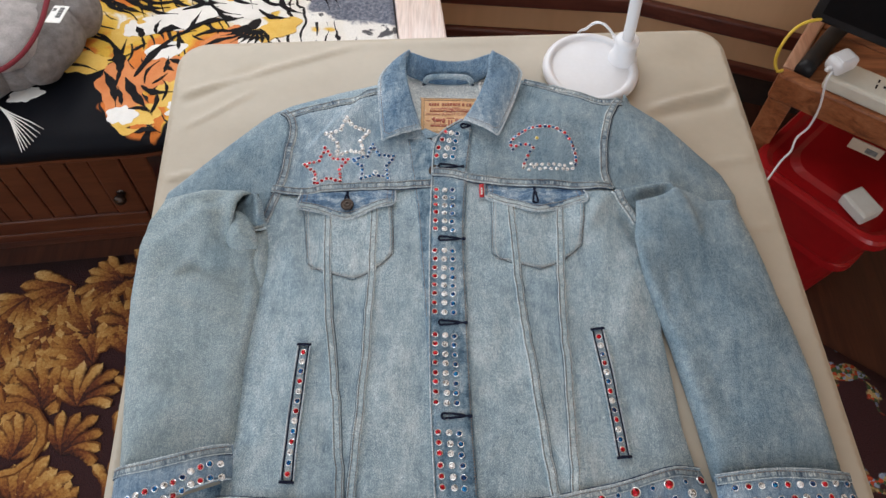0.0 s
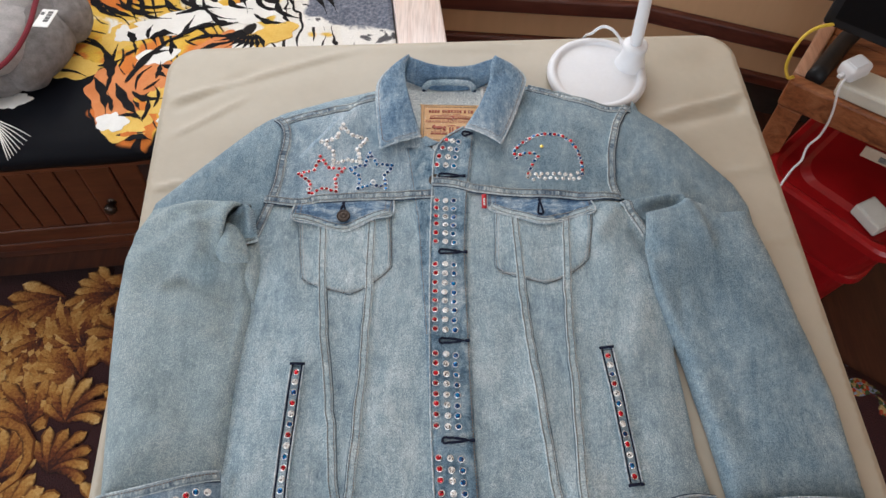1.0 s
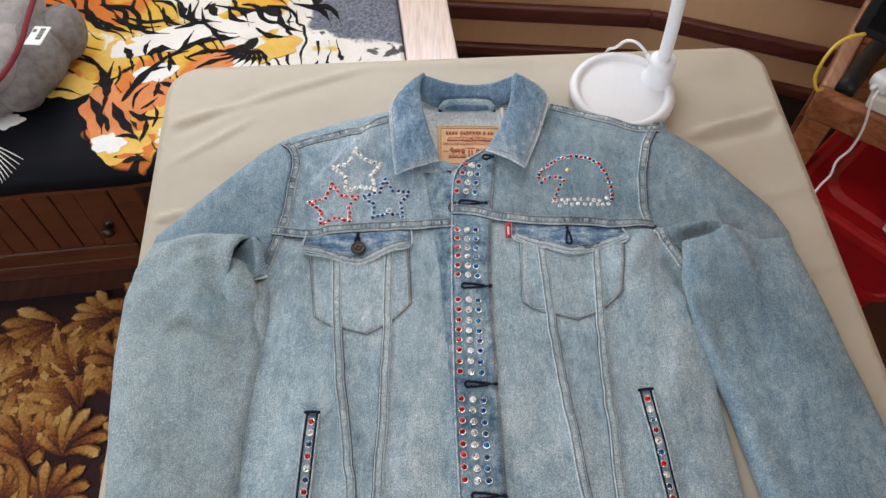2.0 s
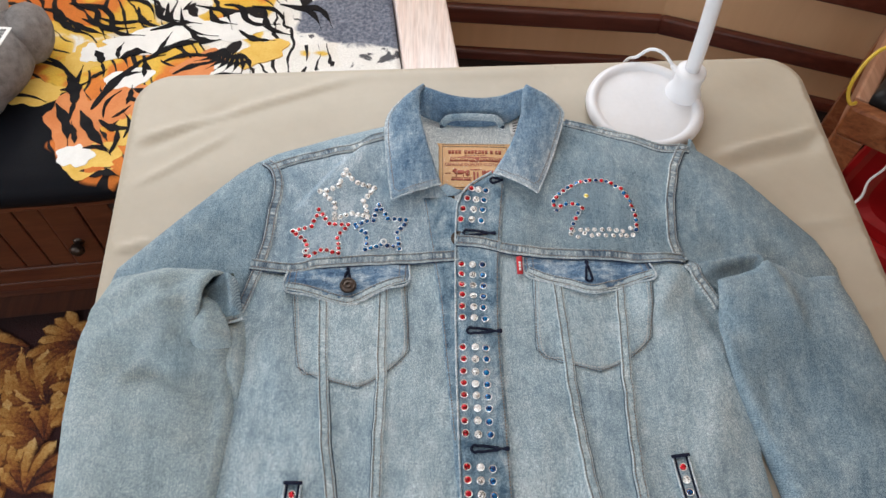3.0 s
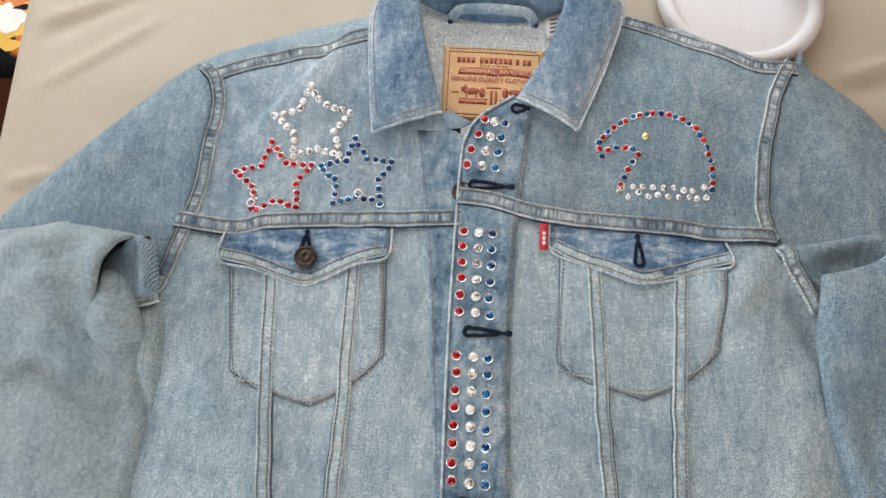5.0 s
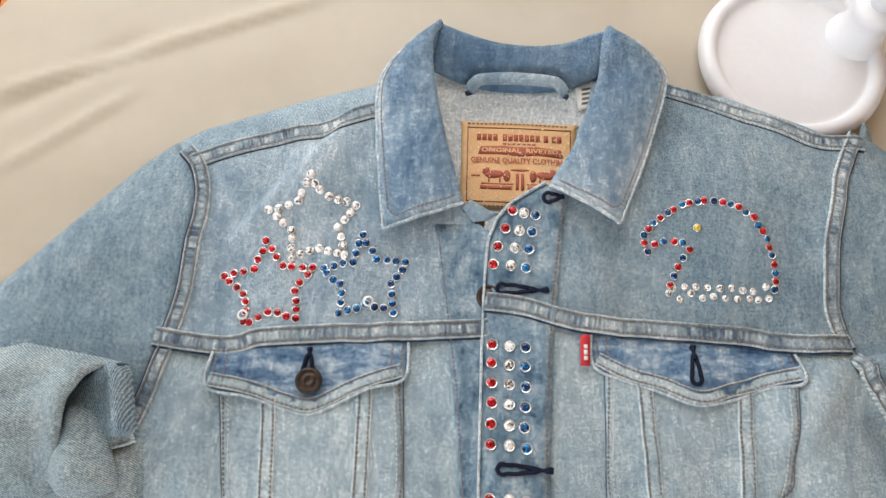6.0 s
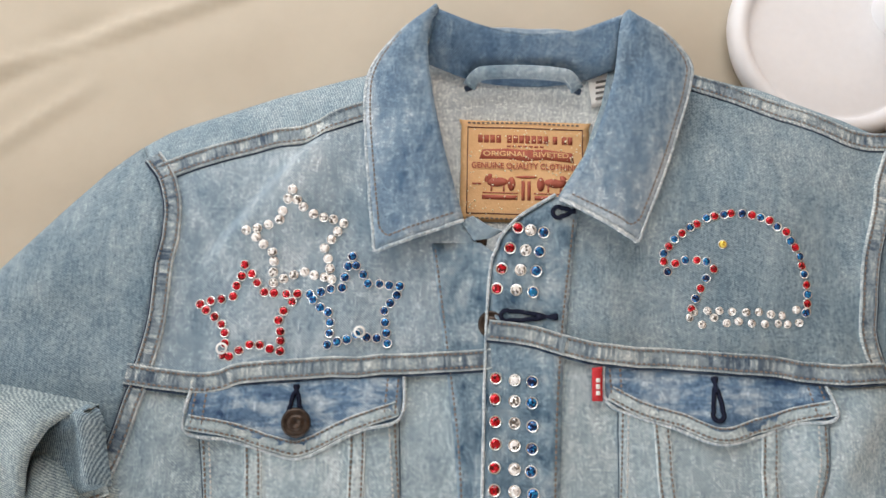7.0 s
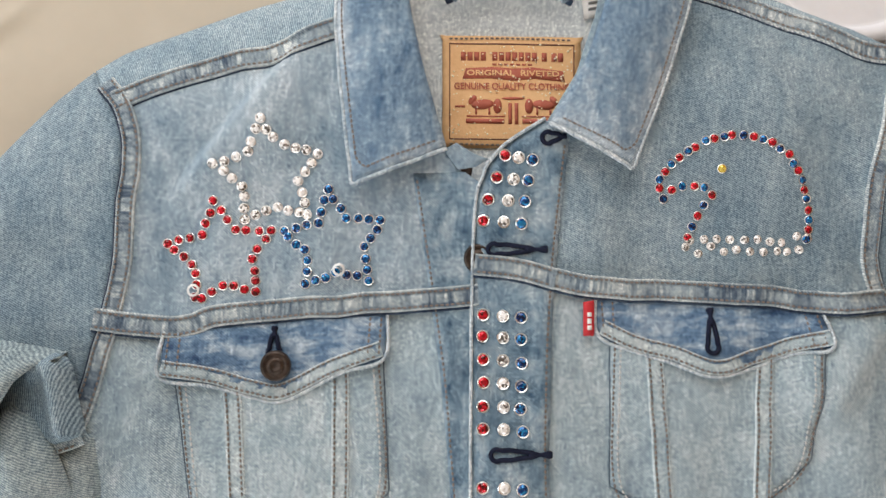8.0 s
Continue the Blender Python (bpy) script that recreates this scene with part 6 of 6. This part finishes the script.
SR = [(0.378, 0.634), (0.3925, 0.596), (0.409, 0.530), (0.418, 0.468), (0.427, 0.422), (0.4345, 0.372), (0.4355, 0.335), (0.4405, 0.253), (0.36, 0.256), (0.2935, 0.251), (0.2895, 0.285), (0.2835, 0.33), (0.2755, 0.375), (0.270, 0.410), (0.261, 0.445), (0.249, 0.485), (0.2415, 0.525), (0.2395, 0.554), (0.243, 0.577), (0.2455, 0.6075),
      (0.263, 0.6115), (0.283, 0.6185), (0.294, 0.6260), (0.3015, 0.6375), (0.322, 0.6295), (0.345, 0.622), (0.375, 0.624)]
SL_WIDE = SL[:15] + [(-0.238, 0.545), (-0.232, 0.580), (-0.232, 0.612), (-0.245, 0.628)] + SL[25:]
SR_WIDE = SR[:16] + [(0.232, 0.525), (0.222, 0.554), (0.220, 0.585), (0.222, 0.617), (0.245, 0.630), (0.270, 0.640), (0.292, 0.650), (0.322, 0.641)] + SR[25:]
sl_h = sleeve_h(SL_WIDE, [(-0.258, 0.622, -0.284, 0.565, 0.012, 0.004), (-0.243, 0.600, -0.258, 0.618, 0.008, -0.006), (-0.283, 0.582, -0.290, 0.535, 0.012, -0.007), (-0.385, 0.512, -0.25, 0.510, 0.014, -0.006), (-0.36, 0.488, -0.26, 0.475, 0.018, 0.005), (-0.40, 0.570, -0.30, 0.605, 0.009, 0.009), (-0.395, 0.535, -0.290, 0.572, 0.010, 0.008), (-0.36, 0.500, -0.300, 0.545, 0.008, 0.006), (-0.395, 0.47, -0.26, 0.43, 0.012, 0.005), (-0.375, 0.36, -0.26, 0.31, 0.012, 0.005), (-0.37, 0.30, -0.30, 0.285, 0.010, 0.003),
                     (-0.355, 0.605, -0.30, 0.565, 0.012, 0.004), (-0.33, 0.56, -0.30, 0.615, 0.010, 0.003), (-0.37, 0.44, -0.28, 0.40, 0.02, 0.003), (-0.36, 0.30, -0.29, 0.34, 0.018, 0.004), (-0.30, 0.42, -0.28, 0.33, 0.02, -0.004)], 31, 0.013, 0.003, 0.034, lambda x: np.clip((x + 0.41) / 0.13, 0.0, 1.05))
sr_h = sleeve_h(SR_WIDE, [(0.240, 0.606, 0.302, 0.632, 0.008, 0.003), (0.299, 0.640, 0.322, 0.555, 0.006, 0.006, 0.022), (0.27, 0.57, 0.29, 0.45, 0.015, 0.004), (0.33, 0.62, 0.40, 0.60, 0.012, -0.005),
                     (0.335, 0.50, 0.40, 0.38, 0.03, 0.005), (0.26, 0.52, 0.40, 0.56, 0.014, 0.004), (0.28, 0.40, 0.42, 0.45, 0.015, 0.004), (0.30, 0.30, 0.42, 0.34, 0.013, 0.003), (0.30, 0.42, 0.33, 0.30, 0.02, -0.004)], 32, 0.014, 0.003, 0.007)
# left sleeve in the lit copy, right sleeve in the shaded one
cloth("lower_sleeve", SL, DENIM_LIT_SLEEVE, "sleeve folded back with a deep crease", thick=0.006, height=sl_h, res=0.0042, soft=0.004)
cloth("lower_sleeve", SR, DENIM_SHADED, "sleeve folded back along the side", thick=0.006, height=sr_h, res=0.0042, soft=0.003)


def near_line(x, y, line):
    """Distance from each point to a broken line in plan."""
    line, d = np.array(line, float), np.full(np.shape(x), 9.0)
    for a, b in zip(line[:-1], line[1:]):
        t = np.clip(((x - a[0]) * (b - a)[0] + (y - a[1]) * (b - a)[1]) / ((b - a) @ (b - a)), 0, 1)
        d = np.minimum(d, np.hypot(x - a[0] - t * (b - a)[0], y - a[1] - t * (b - a)[1]))
    return d


# the hollow of the left roll, its turned rib, and the bulge that comes out of it
ROLL_L = [(-0.290, 0.580), (-0.280, 0.598), (-0.268, 0.607), (-0.258, 0.6115), (-0.2515, 0.6090), (-0.2480, 0.603), (-0.2445, 0.587), (-0.2390, 0.5665), (-0.253, 0.561), (-0.280, 0.558)]


def roll_l_h(x, y):
    d = edge_distance(x, y, ROLL_L)
    rib = near_line(x, y, [(-0.264, 0.6075), (-0.255, 0.606), (-0.2520, 0.600), (-0.2490, 0.587), (-0.2440, 0.567)])
    return TZ + 0.035 + 0.004 * (1 - np.exp(-d / 0.002)) + 0.013 * np.exp(-(rib / 0.0075) ** 2) * (1 - np.exp(-d / 0.003))


cloth("sleeve_roll", ROLL_L, DENIM_RIBBED, "hollow of the rolled sleeve with a ribbed turn", thick=0.004, height=roll_l_h, res=0.0025, soft=0.002)
BULGE_L = [(-0.282, 0.582), (-0.2744, 0.5845), (-0.2627, 0.5765), (-0.2535, 0.5615), (-0.2455, 0.5420), (-0.2460, 0.5335), (-0.255, 0.5275), (-0.268, 0.5255), (-0.2785, 0.5275), (-0.285, 0.536), (-0.288, 0.555)]


def bulge_l_h(x, y):
    d = edge_distance(x, y, BULGE_L)
    up = np.clip((y - 0.531) / 0.012, 0.0, 1.0)
    ground = (sl_h(x, y) - 0.004) * (1 - up) + (TZ + 0.039) * up
    return ground + 0.001 + 0.018 * (0.6 + 0.4 * up) * (1 - np.exp(-d / (0.005 + 0.004 * up))) + 0.25 * RUMPLE(x, y)


cloth("sleeve_fold", BULGE_L, DENIM_LIT_SLEEVE, "bulge of sleeve fabric out of the roll", thick=0.004, height=bulge_l_h, res=0.0025, soft=0.002)
# the rest of the sleeve behind the roll, with its seam
BEHIND_L = [(-0.262, 0.560), (-0.239, 0.5665), (-0.2345, 0.540), (-0.2330, 0.512), (-0.236, 0.485), (-0.256, 0.485), (-0.260, 0.525)]
cloth("sleeve_underside", BEHIND_L, DENIM_LIT_SLEEVE, "underside of the folded sleeve", thick=0.003, res=0.0035, soft=0.002,
      height=lambda x, y: body_h(x, y) + 0.0015 + 0.011 * (1 - np.exp(-edge_distance(x, y, BEHIND_L) / 0.005)) * np.clip((y - 0.49) / 0.05, 0, 1))
ribbon("seam", [(-0.260, 0.5600), (-0.250, 0.5625), (-0.2395, 0.5665)], 0.0095, DENIM_SEAM_SOFT, jacket, "", 0.0145, 0.0004, seed=9, line=1, line_mat=DENIM_LINE)

# the hollow of the right roll under its crest
ROLL_R = [(0.212, 0.6275), (0.222, 0.6325), (0.240, 0.6365), (0.258, 0.6405), (0.283, 0.6465), (0.2945, 0.6465), (0.3035, 0.640), (0.308, 0.630), (0.295, 0.617), (0.275, 0.606), (0.250, 0.600), (0.236, 0.607), (0.226, 0.620)]


def roll_r_h(x, y):
    d = edge_distance(x, y, ROLL_R)
    crest = near_line(x, y, [(0.214, 0.6255), (0.236, 0.6305), (0.258, 0.6350), (0.283, 0.6410), (0.2945, 0.6405), (0.3005, 0.634)])
    grow = np.clip((x - 0.208) / 0.03, 0.3, 1)
    return body_h(x, y) * 0.6 + 0.4 * (TZ + 0.018) + 0.002 + (0.002 + 0.016 * grow * np.exp(-(crest / 0.008) ** 2)) * (1 - np.exp(-d / 0.0035))


cloth("sleeve_roll", ROLL_R, DENIM_SHADED, "hollow of the rolled sleeve under its crest", thick=0.004, height=roll_r_h, res=0.0025, soft=0.002)
ribbon("seam", [(0.2195, 0.632), (0.229, 0.618), (0.239, 0.602), (0.247, 0.584)], 0.0095, DENIM_SEAM, jacket, "", 0.0026, 0.0004, lambda x, y: np.maximum(body_h(x, y), roll_r_h(x, y)), seed=8, line=1, line_mat=DENIM_LINE)


# cuffs and waistband
CUFF_L = [(-0.3685, 0.2555), (-0.335, 0.259), (-0.30, 0.267), (-0.268, 0.277), (-0.2435, 0.284), (-0.2405, 0.247), (-0.262, 0.239), (-0.30, 0.221), (-0.335, 0.203), (-0.36, 0.198)]
CUFF_L_IN = [(-0.2405, 0.249), (-0.245, 0.222), (-0.275, 0.207), (-0.33, 0.196), (-0.345, 0.205), (-0.29, 0.232)]
CUFF_R = [(0.2905, 0.2535), (0.36, 0.2585), (0.4405, 0.2565), (0.4475, 0.225), (0.449, 0.204), (0.36, 0.196), (0.2915, 0.198)]


def cl_h(x, y):
    u = np.clip((x + 0.37) / 0.13, 0, 1)
    return TZ + 0.010 + 0.026 * np.sqrt(np.clip(1 - (2 * u - 1) ** 2, 0.02, 1)) + 0.3 * RUMPLE(x, y)


def cr_h(x, y):
    u = np.clip((x - 0.283) / 0.164, 0, 1)
    return TZ + 0.010 + 0.021 * np.sqrt(np.clip(1 - (2 * u - 1) ** 2, 0.02, 1)) + 0.3 * RUMPLE(x, y)


cloth("cuff_lining", CUFF_L_IN, DENIM_DEEP, "dark inside of the cuff", height=lambda x, y: np.full_like(x, TZ + 0.008), res=0.005)
cuff_l = cloth("cuff", CUFF_L, DENIM_BAND, "cuff with two rows of rhinestones", off=0.003, thick=0.003, height=cl_h, res=0.004)
cuff_r = cloth("cuff", CUFF_R, DENIM_BAND, "cuff with two rows of rhinestones", off=0.003, thick=0.003, height=cr_h, res=0.004)
cord_edge("edge", CUFF_L[:5], cuff_l, cl_h, 0.0035)
cord_edge("edge", CUFF_L[5:], cuff_l, cl_h, 0.0035)
cord_edge("edge", CUFF_R[:3], cuff_r, cr_h, 0.0035)
ribbon("seam", [(x, y - 0.006) for x, y in CUFF_L[:5]], 0.009, DENIM_SEAM, cuff_l, "", 0.0042, 0.0009, cl_h, rows=(0.3,), seed=60)
ribbon("seam", [(x, y - 0.006) for x, y in CUFF_R[:3]], 0.009, DENIM_SEAM, cuff_r, "", 0.0042, 0.0009, cr_h, rows=(0.3,), seed=61)
band = cloth("waistband", HEM + [(0.284, 0.252), (0.290, 0.222), (0.20, 0.196), (0.10, 0.186), (0.0, 0.182), (-0.15, 0.184), (-0.255, 0.193)], DENIM_BAND, "waistband set with large rhinestones", off=0.0042, thick=0.003)
cord_edge("edge", HEM, band, body_h, 0.0045)
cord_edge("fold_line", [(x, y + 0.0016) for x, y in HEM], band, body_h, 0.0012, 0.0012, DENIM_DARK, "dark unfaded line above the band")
ribbon("seam", [(x, y - 0.006) for x, y in HEM], 0.009, DENIM_SEAM, band, "", 0.0052, 0.0008, rows=(0.3,), seed=62)

# welt pockets
welts = []
for a, b in (((-0.1745, 0.4035), (-0.1785, 0.242)), ((0.178, 0.428), (0.1925, 0.272))):
    a, b = np.array(a), np.array(b)
    d = (b - a) / np.linalg.norm(b - a)
    n = np.array((-d[1], d[0]))
    w = 0.0072
    mid = (a + b) / 2 + n * 0.0012 * (1 if a[0] > 0 else -1)
    wl = cloth("welt_pocket", [a - n * w, mid - n * w, b - n * w, b + n * w, mid + n * w, a + n * w], DENIM, "slanted welt pocket edged with rhinestones", off=0.0032, thick=0.0022, res=0.004)
    for s in (-1, 1):
        cord_edge("edge", [tuple(a + n * w * s), tuple(mid + n * w * s), tuple(b + n * w * s)], wl, body_h, 0.0032, 0.0009)
        cord_edge("inner_line", [tuple(a + n * w * s * 0.72), tuple(mid + n * w * s * 0.72), tuple(b + n * w * s * 0.72)], wl, body_h, 0.0031, 0.0009, NAVY, "dark sewn line")
    for c in (a, b):
        V, F = tube([(*(c - n * w * 1.15), float(body_h(*(c - n * w * 1.15))) + 0.0042), (*c, float(body_h(*c)) + 0.0046), (*(c + n * w * 1.15), float(body_h(*(c + n * w * 1.15))) + 0.0042)], 0.0017, 7, 0.002)
        shape("bar_tack", V, F, NAVY, wl, "navy bar tack")
    welts.append((wl, a, b, d))

# ---- rhinestones ----
def stone_mesh(name, gem, rim):
    """A cut crystal in a silver setting, 1 unit across."""
    bm = bmesh.new()
    n = 12
    prof = [(0.50, 0.0), (0.50, 0.09), (0.47, 0.125)] if rim else [(0.50, 0.0), (0.50, 0.03), (0.47, 0.05)]
    prof += [(0.395 if rim else 0.43, 0.09 if rim else 0.055), (0.325 if rim else 0.35, 0.17), (0.19, 0.235)]
    rings = []
    for k, (r, z) in enumerate(prof):
        off = 0.5 if k >= 4 and k % 2 else 0.0
        m = n if k < 4 else 8
        rings.append([bm.verts.new((r * math.cos(2 * math.pi * (i + off) / m), r * math.sin(2 * math.pi * (i + off) / m), z)) for i in range(m)])
    for k in range(len(rings) - 1):
        a, b = rings[k], rings[k + 1]
        if len(a) == len(b):
            for i in range(len(a)):
                if k >= 4:
                    fs = [bm.faces.new((a[i], a[(i + 1) % len(a)], b[i])), bm.faces.new((a[(i + 1) % len(a)], b[(i + 1) % len(b)], b[i]))]
                else:
                    fs = [bm.faces.new((a[i], a[(i + 1) % len(a)], b[(i + 1) % len(b)], b[i]))]
                for f in fs:
                    f.material_index = 1 if k < 3 else 0
        else:
            for i in range(4):
                q = [a[(3 * i + j) % 12] for j in range(4)] + [b[(2 * i + j) % 8] for j in range(3)]
                for t in ((0, 1, 4), (1, 5, 4), (1, 2, 5), (2, 6, 5), (2, 3, 6)):
                    bm.faces.new([q[j] for j in t]).material_index = 0
    bm.faces.new(rings[-1]).material_index = 0
    me = bpy.data.meshes.new(name)
    bm.to_mesh(me)
    bm.free()
    me.materials.append(gem)
    me.materials.append(SILVER)
    return me


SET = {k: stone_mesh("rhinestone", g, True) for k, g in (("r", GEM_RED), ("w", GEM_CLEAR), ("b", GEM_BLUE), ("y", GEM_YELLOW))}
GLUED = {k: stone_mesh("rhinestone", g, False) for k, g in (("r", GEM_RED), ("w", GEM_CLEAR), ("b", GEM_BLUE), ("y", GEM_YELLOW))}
rs = np.random.RandomState(8)


def stone(kind, x, y, size, parent, off, height=body_h, glued=False):
    glued = glued and rs.rand() > 0.3
    ob = new("rhinestone", (GLUED if glued else SET)[kind])
    jig = pose(0, 0, 0, rs.uniform(-9, 9), rs.uniform(-9, 9), rs.uniform(0, 360))
    finish(ob, parent, "", False)
    ob.matrix_basis = surface(x, y, off, height) @ jig @ Matrix.Diagonal((size, size, size * rs.uniform(0.85, 1.1), 1))
    return ob


def run(path, count, closed=False):
    p = np.array(list(path) + ([path[0]] if closed else []), float)
    s = np.r_[0, np.cumsum(np.linalg.norm(np.diff(p, axis=0), axis=1))]
    u = np.linspace(0, s[-1], count, endpoint=not closed)
    return [(np.interp(v, s, p[:, 0]) + rs.normal(0, 0.00035), np.interp(v, s, p[:, 1]) + rs.normal(0, 0.00035)) for v in u]


# three stars
STARS = {"w": [(-0.148, 0.747), (-0.138, 0.733), (-0.116, 0.729), (-0.128, 0.714), (-0.122, 0.694), (-0.141, 0.699), (-0.159, 0.692), (-0.158, 0.709), (-0.175, 0.722), (-0.156, 0.729)],
         "r": [(-0.174, 0.700), (-0.163, 0.684), (-0.141, 0.683), (-0.153, 0.668), (-0.149, 0.648), (-0.167, 0.653), (-0.185, 0.643), (-0.184, 0.662), (-0.202, 0.676), (-0.181, 0.681)],
         "b": [(-0.110, 0.707), (-0.099, 0.691), (-0.078, 0.689), (-0.089, 0.674), (-0.086, 0.655), (-0.103, 0.660), (-0.122, 0.652), (-0.121, 0.671), (-0.136, 0.683), (-0.115, 0.688)]}
for kind, pts in STARS.items():
    dx, dy = {"w": (0.002, -0.0045), "r": (0.0, -0.0025), "b": (0.0005, -0.0025)}[kind]
    for x, y in run([(px + dx, py + dy) for px, py in pts], 30, True):
        stone(kind, x, y, 0.0060, yoke_l, 0.0014, glued=True)
# curved outline on the other yoke
for k, (x, y) in enumerate(run([(0.087, 0.701), (0.083, 0.708), (0.085, 0.714), (0.090, 0.720), (0.100, 0.728), (0.113, 0.735), (0.128, 0.738), (0.147, 0.735), (0.160, 0.727), (0.169, 0.712), (0.172, 0.699), (0.1745, 0.685), (0.173, 0.677)], 27)):
    stone("br"[k % 2], x, y, 0.0057, yoke_r, 0.0014, glued=True)
for k, (x, y) in enumerate(run([(0.091, 0.706), (0.100, 0.7085), (0.110, 0.7085), (0.115, 0.703), (0.110, 0.696), (0.106, 0.688), (0.102, 0.678)], 9)):
    stone("rb"[k % 2], x, y, 0.0057, yoke_r, 0.0014, glued=True)
for k in range(20):
    u = k / 19
    stone("w", 0.100 + 0.0735 * u + rs.normal(0, 0.0006), 0.6735 + (0.0032 if k % 2 else -0.0030) + rs.normal(0, 0.0012), 0.0051, yoke_r, 0.0014, glued=True)
stone("y", 0.121, 0.718, 0.0057, yoke_r, 0.0014, glued=True)

# two white rings among the stars: glare round single stones, added as shapes
for x, y in ((-0.185, 0.6465), (-0.1025, 0.6585)):
    m = surface(x, y, 0.0040)
    part("white_ring", spin([(0.0023, 0.0004), (0.0035, 0.0), (0.0037, 0.0005), (0.0024, 0.0010)], 20, m), WHITE_RING, yoke_l, "white ring for the glare round a stone", True)

# placket columns
for y0, y1, count in ((0.724, 0.687, 4), (0.633, 0.568, 6), (0.536, 0.449, 8), (0.418, 0.333, 8), (0.2985, 0.238, 6)):
    for k in range(count):
        y = y0 + (y1 - y0) * k / (count - 1)
        lead = float(np.interp(y, [0.238, 0.333, 0.45, 0.568, 0.688, 0.70, 0.724], [-0.0095, -0.0175, -0.020, -0.0200, -0.0190, -0.0165, -0.0075]))
        gap = float(np.interp(y, [0.24, 0.34, 0.45, 0.57, 0.70, 0.724], [0.0128, 0.0125, 0.0121, 0.0117, 0.0115, 0.0085]))
        for j, kind in enumerate("rwb"):
            stone(kind, lead + gap * (0, 1, 1.9)[j] + rs.normal(0, 0.0003), y - 0.0008 * j + rs.normal(0, 0.0003), 0.0075, placket, 0.0045)
# welts
for wl, a, b, d in welts:
    L = np.linalg.norm(b - a)
    for k in range(13):
        x, y = a + d * (0.010 + (L - 0.019) * k / 12)
        stone("rwb"[k % 3], x, y, 0.0074, wl, 0.0035)
# cuffs and waistband
for row in (0, 1):
    for k, (x, y) in enumerate(run([(-0.339, 0.216), (-0.321, 0.223), (-0.308, 0.227), (-0.288, 0.235), (-0.274, 0.247), (-0.262, 0.2535), (-0.2475, 0.2565)], 11)):
        stone("bwrbwrbwrbw"[k], x + 0.002 * row - 0.004, y + 0.0045 - 0.0145 * row, 0.0075, cuff_l, 0.0033, cl_h)
    for k, (x, y) in enumerate(run([(0.308, 0.2385), (0.365, 0.2412), (0.432, 0.2445)], 10)):
        stone("brwbrwbrwb"[k], x + 0.004 * row, y - 0.0145 * row, 0.0075, cuff_r, 0.0033, cr_h)
for k, (x, y) in enumerate(run([(-0.22, 0.205), (-0.1, 0.2), (0.0, 0.2), (0.11, 0.212), (0.16, 0.226), (0.20, 0.2345), (0.237, 0.2425), (0.262, 0.2475), (0.276, 0.2495)], 27)):
    stone("rb"[k % 2], x, y, 0.0115 if not k % 2 else 0.0062, band, 0.0046)
for k, (x, y) in enumerate(run([(0.15, 0.208), (0.20, 0.219), (0.246, 0.230), (0.268, 0.236), (0.281, 0.238)], 8)):
    stone("wbwbwbww"[k], x, y, 0.0100 if not k % 2 else 0.0062, band, 0.0046)
